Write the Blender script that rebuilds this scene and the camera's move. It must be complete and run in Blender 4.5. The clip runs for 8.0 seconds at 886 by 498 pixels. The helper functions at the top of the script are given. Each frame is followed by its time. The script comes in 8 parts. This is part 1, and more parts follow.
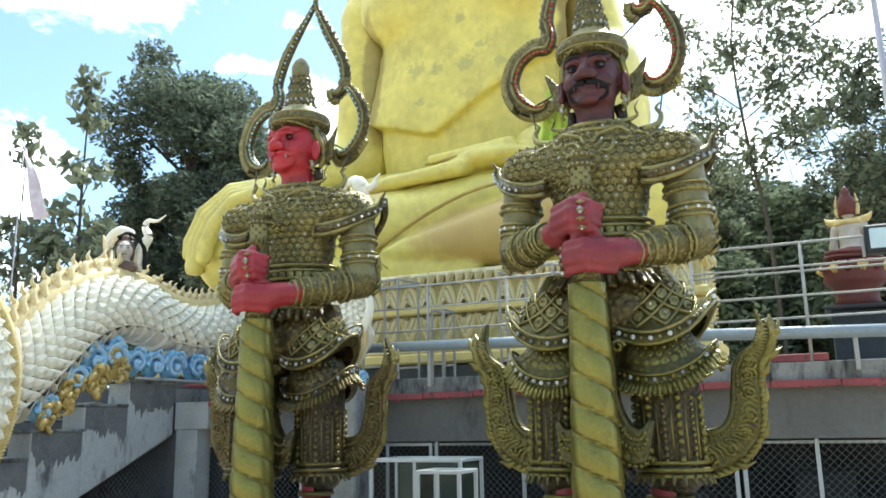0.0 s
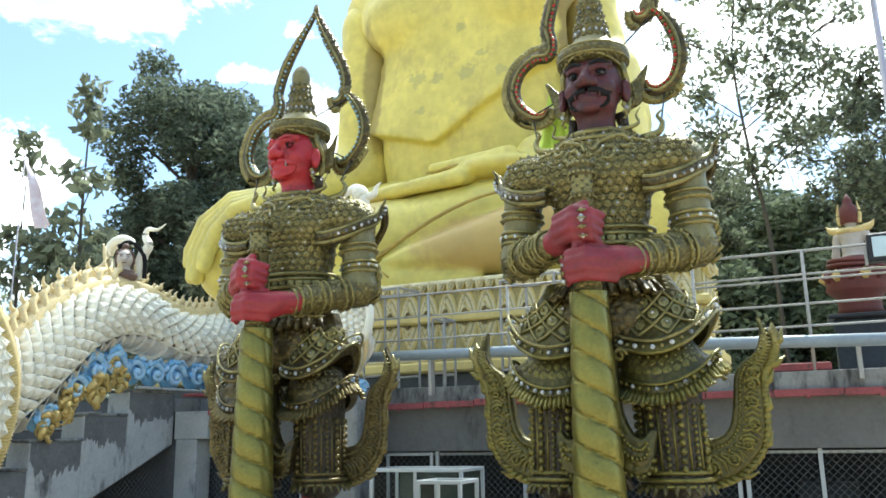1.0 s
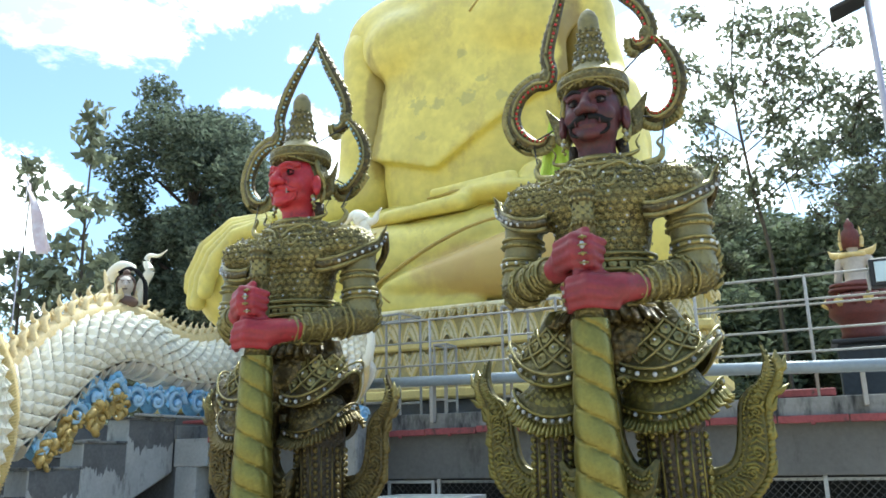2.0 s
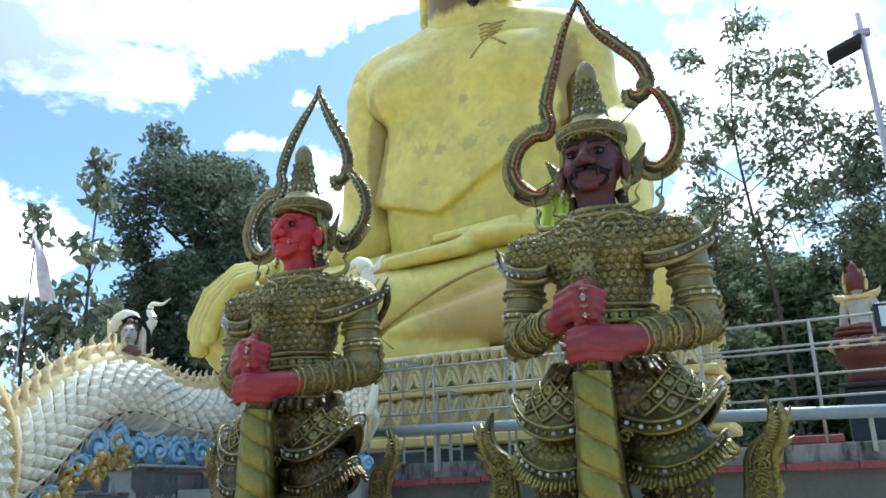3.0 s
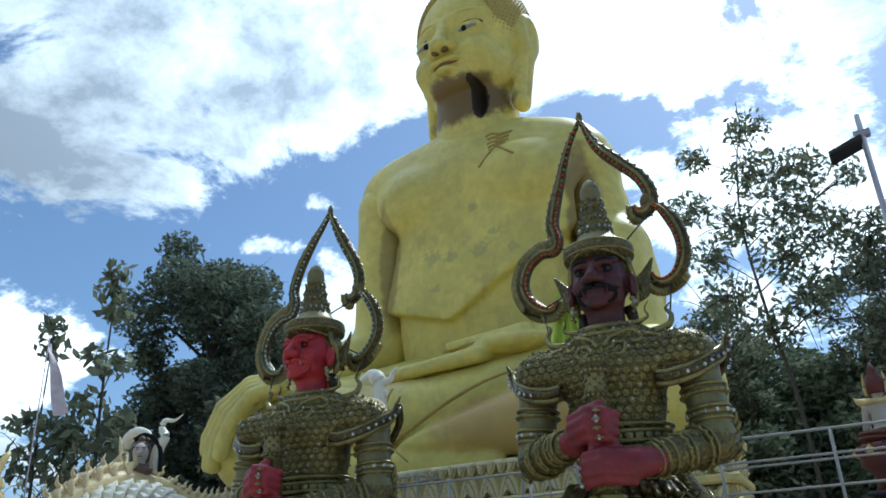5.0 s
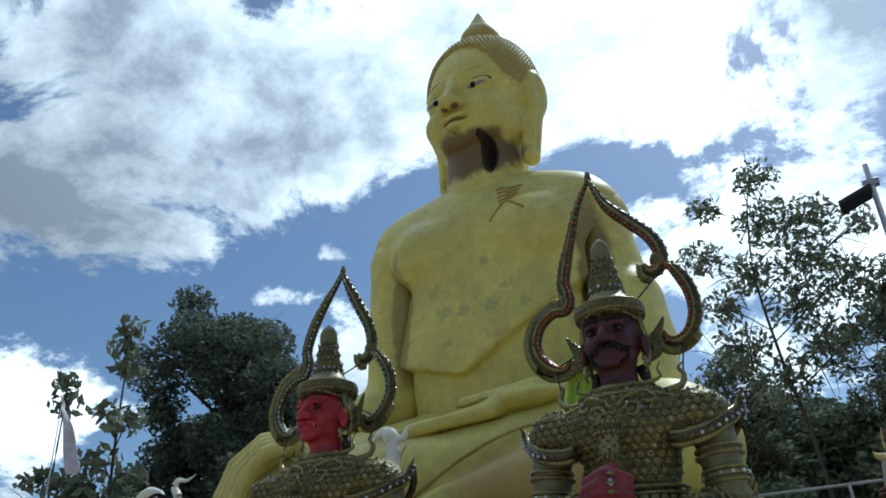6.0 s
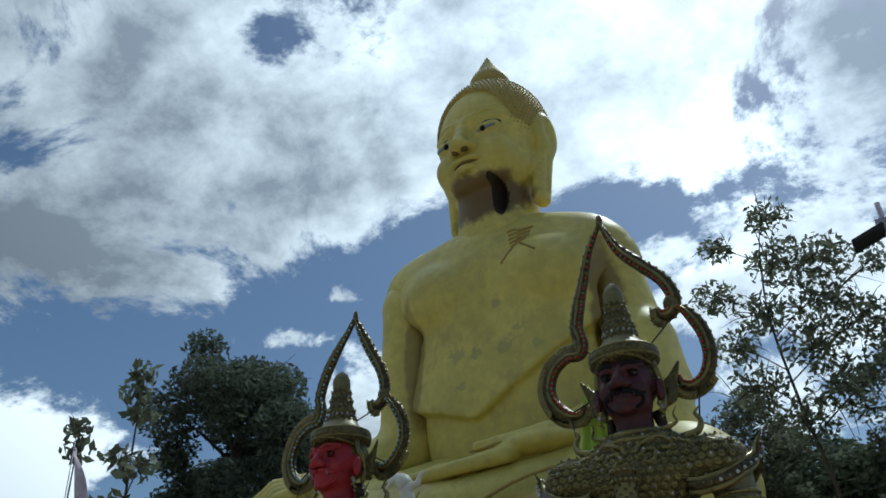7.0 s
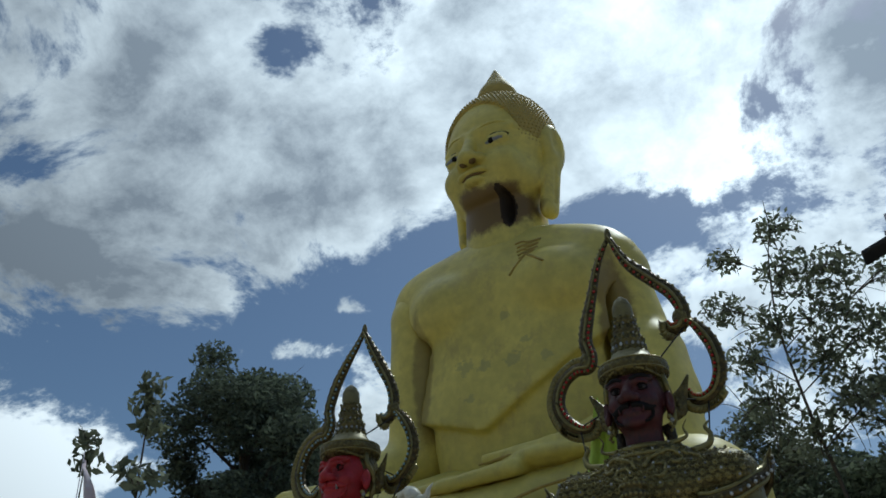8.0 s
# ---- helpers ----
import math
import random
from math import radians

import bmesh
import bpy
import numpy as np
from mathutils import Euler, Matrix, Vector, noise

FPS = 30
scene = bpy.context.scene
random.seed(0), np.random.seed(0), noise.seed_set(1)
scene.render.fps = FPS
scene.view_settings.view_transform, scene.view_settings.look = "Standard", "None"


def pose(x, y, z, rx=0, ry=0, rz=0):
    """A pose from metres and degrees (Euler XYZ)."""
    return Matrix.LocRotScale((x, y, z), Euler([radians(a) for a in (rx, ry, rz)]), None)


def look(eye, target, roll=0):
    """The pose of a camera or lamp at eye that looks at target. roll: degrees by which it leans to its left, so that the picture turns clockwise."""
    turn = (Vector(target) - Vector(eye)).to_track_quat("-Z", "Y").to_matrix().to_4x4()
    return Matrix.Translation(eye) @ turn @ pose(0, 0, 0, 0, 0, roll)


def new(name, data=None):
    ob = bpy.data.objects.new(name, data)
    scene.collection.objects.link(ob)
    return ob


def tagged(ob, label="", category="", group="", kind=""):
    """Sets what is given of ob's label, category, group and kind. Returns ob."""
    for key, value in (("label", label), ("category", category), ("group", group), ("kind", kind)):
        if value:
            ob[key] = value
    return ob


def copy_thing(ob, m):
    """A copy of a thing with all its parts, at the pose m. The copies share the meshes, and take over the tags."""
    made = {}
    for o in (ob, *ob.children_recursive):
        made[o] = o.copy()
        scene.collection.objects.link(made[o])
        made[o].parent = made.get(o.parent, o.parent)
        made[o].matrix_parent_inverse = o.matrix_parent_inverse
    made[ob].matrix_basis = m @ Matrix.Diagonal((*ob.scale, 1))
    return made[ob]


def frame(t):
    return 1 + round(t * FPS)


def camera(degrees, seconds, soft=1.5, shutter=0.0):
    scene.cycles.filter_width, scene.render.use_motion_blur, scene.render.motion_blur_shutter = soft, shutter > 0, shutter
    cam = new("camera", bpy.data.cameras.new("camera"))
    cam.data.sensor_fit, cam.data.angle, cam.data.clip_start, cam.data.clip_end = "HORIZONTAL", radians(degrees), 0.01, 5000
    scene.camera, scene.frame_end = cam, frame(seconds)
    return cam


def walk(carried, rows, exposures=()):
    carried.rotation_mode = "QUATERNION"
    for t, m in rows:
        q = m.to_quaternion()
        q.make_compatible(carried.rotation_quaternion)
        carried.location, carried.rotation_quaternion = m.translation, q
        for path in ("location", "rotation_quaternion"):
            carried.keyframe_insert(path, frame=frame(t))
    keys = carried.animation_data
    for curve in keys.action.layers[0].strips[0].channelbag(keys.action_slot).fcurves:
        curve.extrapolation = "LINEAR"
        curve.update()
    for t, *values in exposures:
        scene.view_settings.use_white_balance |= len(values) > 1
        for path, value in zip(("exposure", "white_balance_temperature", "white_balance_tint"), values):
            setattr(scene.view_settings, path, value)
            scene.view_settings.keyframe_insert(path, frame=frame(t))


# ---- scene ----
cam = camera(56.9, 8.0, 1.7)
PATH = [
    (0, (0.04, -0.025, 1.565), (-0.762, 1.759, 1.986), -1.0),
    (0.5, (0.033, -0.012, 1.573), (-0.769, 1.768, 2.006), -1.0),
    (1, (0.032, 0.003, 1.568), (-0.77, 1.781, 2.01), -1.0),
    (2.5, (0.039, 0.015, 1.625), (-0.759, 1.767, 2.166), -1.3),
    (3, (0.07, 0.004, 1.667), (-0.727, 1.74, 2.259), -1.6),
    (3.5, (0.087, 0.01, 1.696), (-0.705, 1.724, 2.354), -2.0),
    (4, (0.101, -0.005, 1.727), (-0.688, 1.691, 2.436), -2.2),
    (4.5, (0.116, -0.034, 1.755), (-0.669, 1.64, 2.518), -2.4),
    (6, (0.179, -0.148, 1.837), (-0.601, 1.443, 2.764), -3.0),
    (6.5, (0.189, -0.17, 1.85), (-0.589, 1.391, 2.83), -3.1),
    (7, (0.186, -0.177, 1.863), (-0.592, 1.361, 2.878), -3.2),
    (7.5, (0.189, -0.179, 1.871), (-0.592, 1.343, 2.905), -3.1),
    (8, (0.191, -0.203, 1.87), (-0.596, 1.314, 2.909), -3.0),
]
walk(cam, [(t, look(eye, target, roll)) for t, eye, target, roll in PATH],
     exposures=[(t, e, k, 0) for t, e, k in ((0.0, 1.93, 6000), (1.2, 1.92, 5980), (2.5, 1.67, 5580), (3.5, 1.20, 5330), (4.5, 0.74, 5280), (6.0, 0.06, 5350), (7.0, -0.38, 5480), (8.0, -0.56, 5580))])

# ---- light ----
SUN_ELEV, SUN_AZ = 56.0, 14.0   # degrees; azimuth from +y towards +x


def build_world():
    w = bpy.data.worlds.new("sky_world")
    scene.world = w
    w.use_nodes = True
    nt = w.node_tree
    nt.nodes.clear()
    N, L = nt.nodes.new, nt.links.new
    out, bg = N("ShaderNodeOutputWorld"), N("ShaderNodeBackground")
    sky = N("ShaderNodeTexSky")
    sky.sky_type, sky.sun_disc = "NISHITA", False
    sky.sun_elevation, sky.sun_rotation = radians(SUN_ELEV), radians(SUN_AZ)
    co, sep = N("ShaderNodeTexCoord"), N("ShaderNodeSeparateXYZ")
    L(co.outputs["Generated"], sep.inputs[0])
    up = N("ShaderNodeMath"); up.operation = "MAXIMUM"; up.inputs[1].default_value = 0.0
    L(sep.outputs["Z"], up.inputs[0])
    add = N("ShaderNodeMath"); add.operation = "ADD"; add.inputs[1].default_value = 0.55
    L(up.outputs[0], add.inputs[0])
    com = N("ShaderNodeCombineXYZ")
    for a in (0, 1, 2):
        L(add.outputs[0], com.inputs[a])
    div = N("ShaderNodeVectorMath"); div.operation = "DIVIDE"
    L(co.outputs["Generated"], div.inputs[0]); L(com.outputs[0], div.inputs[1])
    mp = N("ShaderNodeMapping")
    mp.inputs["Location"].default_value = CLOUD_SHIFT
    L(div.outputs[0], mp.inputs[0])

    def fbm(scale, detail, rough, dist=0.0):
        n = N("ShaderNodeTexNoise")
        n.inputs["Scale"].default_value, n.inputs["Detail"].default_value = scale, detail
        n.inputs["Roughness"].default_value, n.inputs["Distortion"].default_value = rough, dist
        L(mp.outputs[0], n.inputs["Vector"])
        return n

    def math_(op, p, q=None):
        n = N("ShaderNodeMath"); n.operation = op
        for k, w in ((0, p), (1, q)):
            if w is None:
                continue
            if isinstance(w, (int, float)):
                n.inputs[k].default_value = w
            else:
                L(w, n.inputs[k])
        return n.outputs[0]

    def total(*terms):
        out_ = terms[0]
        for w in terms[1:]:
            out_ = math_("ADD", out_, w)
        return out_

    flat = N("ShaderNodeSeparateXYZ"); L(div.outputs[0], flat.inputs[0])

    def heap(az, el, wide, tall, amount):
        """A cloud heap (or a gap, if negative) round a direction of the sky; sizes in degrees."""
        z = math.sin(radians(el))
        r = math.cos(radians(el)) / (z + 0.55)
        ca, sa_ = math.cos(radians(az)), math.sin(radians(az))
        dx, dy = math_("SUBTRACT", flat.outputs[0], r * sa_), math_("SUBTRACT", flat.outputs[1], r * ca)
        across = math_("DIVIDE", math_("SUBTRACT", math_("MULTIPLY", dx, ca), math_("MULTIPLY", dy, sa_)), wide * 0.0175 * r)
        along = math_("DIVIDE", math_("ADD", math_("MULTIPLY", dx, sa_), math_("MULTIPLY", dy, ca)), tall * 0.0195)
        d2 = math_("ADD", math_("MULTIPLY", across, across), math_("MULTIPLY", along, along))
        return math_("MULTIPLY", math_("EXPONENT", math_("MULTIPLY", d2, -1.0)), amount)

    # a bank of broken cloud overhead with a slanting lower edge, open sky below it, haze at the horizon
    bearing = math_("ARCTAN2", sep.outputs["X"], sep.outputs["Y"])
    turn = N("ShaderNodeMapRange")
    turn.inputs["From Min"].default_value, turn.inputs["From Max"].default_value = radians(-90), radians(30)
    L(bearing, turn.inputs[0])
    edge = N("ShaderNodeFloatCurve")
    for az, el in BANK_EDGE:
        edge.mapping.curves[0].points.new((az + 90) / 120, math.sin(radians(el)))
    edge.mapping.update()
    L(turn.outputs[0], edge.inputs["Value"])
    above = N("ShaderNodeMapRange"); above.interpolation_type = "SMOOTHSTEP"
    above.inputs["From Min"].default_value, above.inputs["From Max"].default_value = -0.06, 0.08
    above.inputs["To Min"].default_value, above.inputs["To Max"].default_value = -0.17, 0.12
    L(math_("SUBTRACT", up.outputs[0], edge.outputs[0]), above.inputs[0])
    haze = N("ShaderNodeMapRange")
    haze.inputs["From Min"].default_value, haze.inputs["From Max"].default_value = 0.10, 0.26
    haze.inputs["To Min"].default_value, haze.inputs["To Max"].default_value = 0.10, 0.0
    L(up.outputs[0], haze.inputs[0])
    rag = math_("MULTIPLY_ADD", fbm(4.6, 14, 0.66, 0.3).outputs[0], 1.7)
    rag.node.inputs[2].default_value = -0.35
    body = total(rag, above.outputs[0], haze.outputs[0], *[heap(*h) for h in HEAPS])
    cover = N("ShaderNodeValToRGB")
    L(body, cover.inputs[0])
    cover.color_ramp.elements[0].position, cover.color_ramp.elements[1].position = 0.44, 0.60
    cover.color_ramp.interpolation = "EASE"
    shade = N("ShaderNodeValToRGB")
    thick = N("ShaderNodeMapRange")   # thin edges shine, thick middles are grey
    thick.inputs["From Min"].default_value, thick.inputs["From Max"].default_value = 0.50, 0.86
    thick.inputs["To Min"].default_value, thick.inputs["To Max"].default_value = 0.06, -0.05
    L(body, thick.inputs[0])
    L(total(math_("ADD", math_("MULTIPLY", fbm(4.5, 8, 0.6, 0.15).outputs[0], 0.55), math_("MULTIPLY", fbm(13.0, 8, 0.62, 0.2).outputs[0], 0.50)), thick.outputs[0], heap(9, 38, 5.0, 4.0, -0.30), heap(-2, 32, 9, 4, 0.08), heap(-56, 15, 8, 7, 0.75), heap(-36, 23, 5, 5, 0.15), heap(-48, 37, 22, 12, -0.13), heap(-54, 28, 14, 5, -0.14)), shade.inputs[0])
    e = shade.color_ramp.elements
    e[0].position, e[0].color = 0.32, (0.30, 0.325, 0.365, 1)
    e[1].position, e[1].color = 0.66, (1.08, 1.10, 1.10, 1)
    shade.color_ramp.elements.new(1.0).color = (1.9, 1.9, 1.88, 1)
    # clouds glow towards the sun and are duller on the far side of the sky
    dot = N("ShaderNodeVectorMath"); dot.operation = "DOT_PRODUCT"
    se, sa = radians(SUN_ELEV), radians(SUN_AZ)
    dot.inputs[1].default_value = (math.sin(sa) * math.cos(se), math.cos(sa) * math.cos(se), math.sin(se))
    L(co.outputs["Generated"], dot.inputs[0])
    glow = N("ShaderNodeMapRange")
    glow.inputs["From Min"].default_value, glow.inputs["From Max"].default_value = 0.2, 1.0
    glow.inputs["To Min"].default_value, glow.inputs["To Max"].default_value = 0.24, 1.75
    L(dot.outputs["Value"], glow.inputs[0])
    lit = N("ShaderNodeVectorMath"); lit.operation = "SCALE"
    L(shade.outputs[0], lit.inputs[0]); L(glow.outputs[0], lit.inputs["Scale"])
    scale = N("ShaderNodeVectorMath"); scale.operation = "SCALE"; scale.inputs["Scale"].default_value = 0.081
    L(sky.outputs[0], scale.inputs[0])
    mix = N("ShaderNodeMix"); mix.data_type = "RGBA"
    L(cover.outputs[0], mix.inputs["Factor"])
    L(scale.outputs[0], mix.inputs[6]); L(lit.outputs[0], mix.inputs[7])
    L(mix.outputs[2], bg.inputs[0])
    L(bg.outputs[0], out.inputs[0])


CLOUD_SHIFT = (3.1, 1.7, 0.4)
BANK_EDGE = ((-90, 19.5), (-65, 22.7), (-59, 24.7), (-49, 28.3), (-42, 29.8), (-35, 30.0), (-27, 31.5), (-16, 33.5), (-8, 33.5), (-4, 30.5), (6, 29.5), (30, 30))
HEAPS = ((-56.5, 15.5, 6.0, 5.0, 0.55), (-37.5, 24.4, 4.8, 1.3, 0.20), (-34.5, 27.3, 2.4, 0.7, 0.24), (-33, 19.5, 3.2, 4.0, 0.36), (3, 24.5, 9, 4.5, 0.15), (-1, 17, 11, 7, 0.24), (-5, 26.5, 2.2, 2.2, 0.15),
         (-42, 44.3, 6.5, 1.9, -0.34), (-7.0, 25.0, 5.5, 5.5, 0.30), (-61, 33.5, 3.0, 1.6, -0.16), (-62, 28, 8, 3, 0.06), (-45, 33, 12, 5, 0.05), (-13, 32.3, 5.5, 2.4, -0.14), (-1, 37.2, 4.0, 1.6, -0.07), (2, 33.0, 8, 4.0, 0.15), (-50, 22.0, 9, 2.3, -0.14), (-20, 41, 16, 6, 0.06))
build_world()
sun = new("sun", bpy.data.lights.new("sun", "SUN"))
sun.data.energy, sun.data.angle, sun.data.color = 2.0, radians(5), (1.0, 0.95, 0.86)
sd = Vector((math.sin(radians(SUN_AZ)) * math.cos(radians(SUN_ELEV)), math.cos(radians(SUN_AZ)) * math.cos(radians(SUN_ELEV)), math.sin(radians(SUN_ELEV))))
sun.matrix_world = look(sd * 60, (0, 0, 0))


# ---- materials ----
def mat(name, color, rough=0.6, metal=0.0, vary=0.25, scale=3.0, fine=40.0, bump=0.15, bump_dist=0.01, dirt=None, spec=0.5, island=0.0, carve=0.0, carve_dark=0.0, leaf=0.0):
    """Painted or natural surface: colour varied at two scales, fine relief, optional dirt colour in patches."""
    m = bpy.data.materials.new(name)
    m.use_nodes = True
    nt = m.node_tree
    N, L = nt.nodes.new, nt.links.new
    b = nt.nodes["Principled BSDF"]
    b.inputs["Metallic"].default_value = metal
    b.inputs["Specular IOR Level"].default_value = spec
    co = N("ShaderNodeTexCoord")
    n1, n2 = N("ShaderNodeTexNoise"), N("ShaderNodeTexNoise")
    n1.inputs["Scale"].default_value, n1.inputs["Detail"].default_value, n1.inputs["Roughness"].default_value = scale, 6, 0.6
    n2.inputs["Scale"].default_value, n2.inputs["Detail"].default_value = fine, 4
    L(co.outputs["Object"], n1.inputs[0]); L(co.outputs["Object"], n2.inputs[0])
    r = N("ShaderNodeValToRGB")
    lo = [max(0, c * (1 - vary)) for c in color]
    hi = [min(1, c * (1 + vary)) for c in color]
    r.color_ramp.elements[0].position, r.color_ramp.elements[0].color = 0.3, (*lo, 1)
    r.color_ramp.elements[1].position, r.color_ramp.elements[1].color = 0.7, (*hi, 1)
    av = N("ShaderNodeMath"); av.operation = "MULTIPLY_ADD"; av.inputs[1].default_value = 0.35
    L(n2.outputs[0], av.inputs[0])
    sc = N("ShaderNodeMath"); sc.operation = "MULTIPLY"; sc.inputs[1].default_value = 0.65
    L(n1.outputs[0], sc.inputs[0]); L(sc.outputs[0], av.inputs[2])
    L(av.outputs[0], r.inputs[0])
    col = r.outputs[0]
    if dirt:
        n3 = N("ShaderNodeTexNoise")
        n3.inputs["Scale"].default_value, n3.inputs["Detail"].default_value, n3.inputs["Roughness"].default_value = scale * dirt[2], 8, 0.7
        if len(dirt) > 3:   # rain streaks: drawn out downwards
            st = N("ShaderNodeMapping")
            st.inputs["Scale"].default_value = (1, 1, dirt[3])
            L(co.outputs["Object"], st.inputs[0]); L(st.outputs[0], n3.inputs[0])
        else:
            L(co.outputs["Object"], n3.inputs[0])
        dr = N("ShaderNodeValToRGB")
        dr.color_ramp.elements[0].position, dr.color_ramp.elements[1].position = dirt[1], dirt[1] + 0.12
        L(n3.outputs[0], dr.inputs[0])
        mx = N("ShaderNodeMix"); mx.data_type = "RGBA"
        mx.inputs[7].default_value = (*dirt[0], 1)
        L(dr.outputs[0], mx.inputs["Factor"]); L(col, mx.inputs[6])
        col = mx.outputs[2]
    if island:
        g = N("ShaderNodeNewGeometry")
        hs = N("ShaderNodeHueSaturation")
        mr = N("ShaderNodeMapRange")
        mr.inputs["To Min"].default_value, mr.inputs["To Max"].default_value = 1 - island, 1 + island
        L(g.outputs["Random Per Island"], mr.inputs[0]); L(mr.outputs[0], hs.inputs["Value"])
        L(col, hs.inputs["Color"])
        col = hs.outputs[0]
    cell = None
    if carve:
        # moulded filigree: rounded bosses, with the joints between them darkened
        cell = N("ShaderNodeTexVoronoi")
        cell.inputs["Scale"].default_value = carve
        L(co.outputs["Object"], cell.inputs["Vector"])
        cr = N("ShaderNodeMapRange")
        cr.inputs["From Min"].default_value, cr.inputs["From Max"].default_value = 0.25, 0.62
        cr.inputs["To Min"].default_value, cr.inputs["To Max"].default_value = 0.0, carve_dark
        L(cell.outputs["Distance"], cr.inputs[0])
        dk = N("ShaderNodeMix"); dk.data_type = "RGBA"
        dk.inputs[7].default_value = (0.02, 0.016, 0.01, 1)
        L(cr.outputs[0], dk.inputs["Factor"]); L(col, dk.inputs[6])
        col = dk.outputs[2]
    L(col, b.inputs["Base Color"])
    if leaf:
        tr, sm = N("ShaderNodeBsdfTranslucent"), N("ShaderNodeMixShader")
        sm.inputs[0].default_value = leaf
        L(col, tr.inputs[0]); L(b.outputs[0], sm.inputs[1]); L(tr.outputs[0], sm.inputs[2])
        L(sm.outputs[0], nt.nodes["Material Output"].inputs[0])
    rr = N("ShaderNodeMapRange")
    rr.inputs["To Min"].default_value, rr.inputs["To Max"].default_value = max(0.03, rough - 0.12), min(1, rough + 0.12)
    L(n1.outputs[0], rr.inputs[0]); L(rr.outputs[0], b.inputs["Roughness"])
    if bump:
        bp = N("ShaderNodeBump")
        bp.inputs["Strength"].default_value, bp.inputs["Distance"].default_value = bump, bump_dist
        if cell:
            inv = N("ShaderNodeMath"); inv.operation = "MULTIPLY_ADD"; inv.inputs[1].default_value = -1.6
            L(cell.outputs["Distance"], inv.inputs[0]); L(n2.outputs[0], inv.inputs[2])
            L(inv.outputs[0], bp.inputs["Height"])
        else:
            L(n2.outputs[0], bp.inputs["Height"])
        L(bp.outputs[0], b.inputs["Normal"])
    return m


GOLD_PAINT = mat("yellow_gold_paint", (0.655, 0.555, 0.13), 0.5, 0.0, 0.25, 1.1, 6, 0.16, 0.02, dirt=((0.55, 0.45, 0.12), 0.53, 1.8, 0.7))
def stain_and_shade(m, color, rough_edge, spots, grain=2.2):
    """Painted shade, stain and lichen as soft patches on a painted surface: spots are (centre, radii, strength)."""
    nt = m.node_tree
    N, L = nt.nodes.new, nt.links.new
    b = nt.nodes["Principled BSDF"]
    old = b.inputs["Base Color"].links[0].from_socket
    co, n = N("ShaderNodeTexCoord"), N("ShaderNodeTexNoise")
    n.inputs["Scale"].default_value, n.inputs["Detail"].default_value, n.inputs["Roughness"].default_value = grain, 8, 0.65
    L(co.outputs["Object"], n.inputs[0])
    whole = None
    for c, r, k in spots:
        mp = N("ShaderNodeMapping"); mp.vector_type = "TEXTURE"
        mp.inputs["Location"].default_value, mp.inputs["Scale"].default_value = c, r
        L(co.outputs["Object"], mp.inputs[0])
        d = N("ShaderNodeVectorMath"); d.operation = "LENGTH"
        L(mp.outputs[0], d.inputs[0])
        e = N("ShaderNodeMath"); e.operation = "MULTIPLY_ADD"; e.inputs[1].default_value = rough_edge
        L(n.outputs[0], e.inputs[0]); L(d.outputs["Value"], e.inputs[2])
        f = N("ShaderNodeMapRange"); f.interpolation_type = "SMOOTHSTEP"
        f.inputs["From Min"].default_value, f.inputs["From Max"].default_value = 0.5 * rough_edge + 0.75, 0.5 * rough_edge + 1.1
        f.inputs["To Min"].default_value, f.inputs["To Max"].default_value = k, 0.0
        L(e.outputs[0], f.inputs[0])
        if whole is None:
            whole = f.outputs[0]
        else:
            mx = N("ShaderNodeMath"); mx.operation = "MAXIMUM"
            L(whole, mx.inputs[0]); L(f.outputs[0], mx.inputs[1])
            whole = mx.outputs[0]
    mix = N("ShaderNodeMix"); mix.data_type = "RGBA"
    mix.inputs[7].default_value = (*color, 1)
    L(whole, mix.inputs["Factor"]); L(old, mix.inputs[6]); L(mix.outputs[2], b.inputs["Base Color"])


LICHEN = ((-5.15, 7.30, 0.13), (-5.55, 7.36, 0.17), (-4.62, 7.28, 0.15), (-4.06, 7.25, 0.12), (-4.40, 7.60, 0.10), (-4.75, 8.15, 0.09), (-5.45, 6.75, 0.10))
# painted shade: stained jaw underside, arm gaps and thigh; lichen on the chest
stain_and_shade(GOLD_PAINT, (0.17, 0.105, 0.035), 1.0, (((-4.95, 11.80, 10.55), (1.0, 0.95, 0.50), 0.97), ((-6.5, 11.8, 7.6), (0.22, 0.7, 1.3), 0.55), ((-2.95, 12.0, 7.6), (0.30, 0.8, 1.5), 0.75), ((-5.9, 10.2, 3.95), (0.25, 0.5, 0.35), 0.5)))
# tan for the warm shade on the thigh's underside
stain_and_shade(GOLD_PAINT, (0.46, 0.29, 0.10), 0.8, (((-3.6, 10.2, 4.15), (1.5, 0.9, 0.50), 0.75), ((-6.0, 10.4, 4.9), (0.5, 0.6, 0.25), 0.4)))
stain_and_shade(GOLD_PAINT, (0.36, 0.33, 0.13), 3.5, tuple(((x, 11.45, z), (r, 0.9, r * 0.8), 0.5) for x, z, r in LICHEN) + (((-8.0, 10.4, 4.9), (0.5, 0.8, 0.3), 0.4),), 11.0)
HAIR_PAINT = mat("dull_gold_paint", (0.45, 0.345, 0.085), 0.55, 0.0, 0.2, 1.5, 8, 0.3, 0.03)
BRONZE = mat("old_gilt_paint", (0.180, 0.150, 0.050), 0.40, 0.4, 0.45, 6, 60, 0.7, 0.010, dirt=((0.055, 0.042, 0.02), 0.58, 1.2), carve=34, carve_dark=0.45)
BRONZE_LIGHT = mat("worn_gilt_relief", (0.245, 0.208, 0.074), 0.32, 0.5, 0.45, 7, 60, 0.6, 0.006, dirt=((0.075, 0.058, 0.026), 0.57, 1.4))
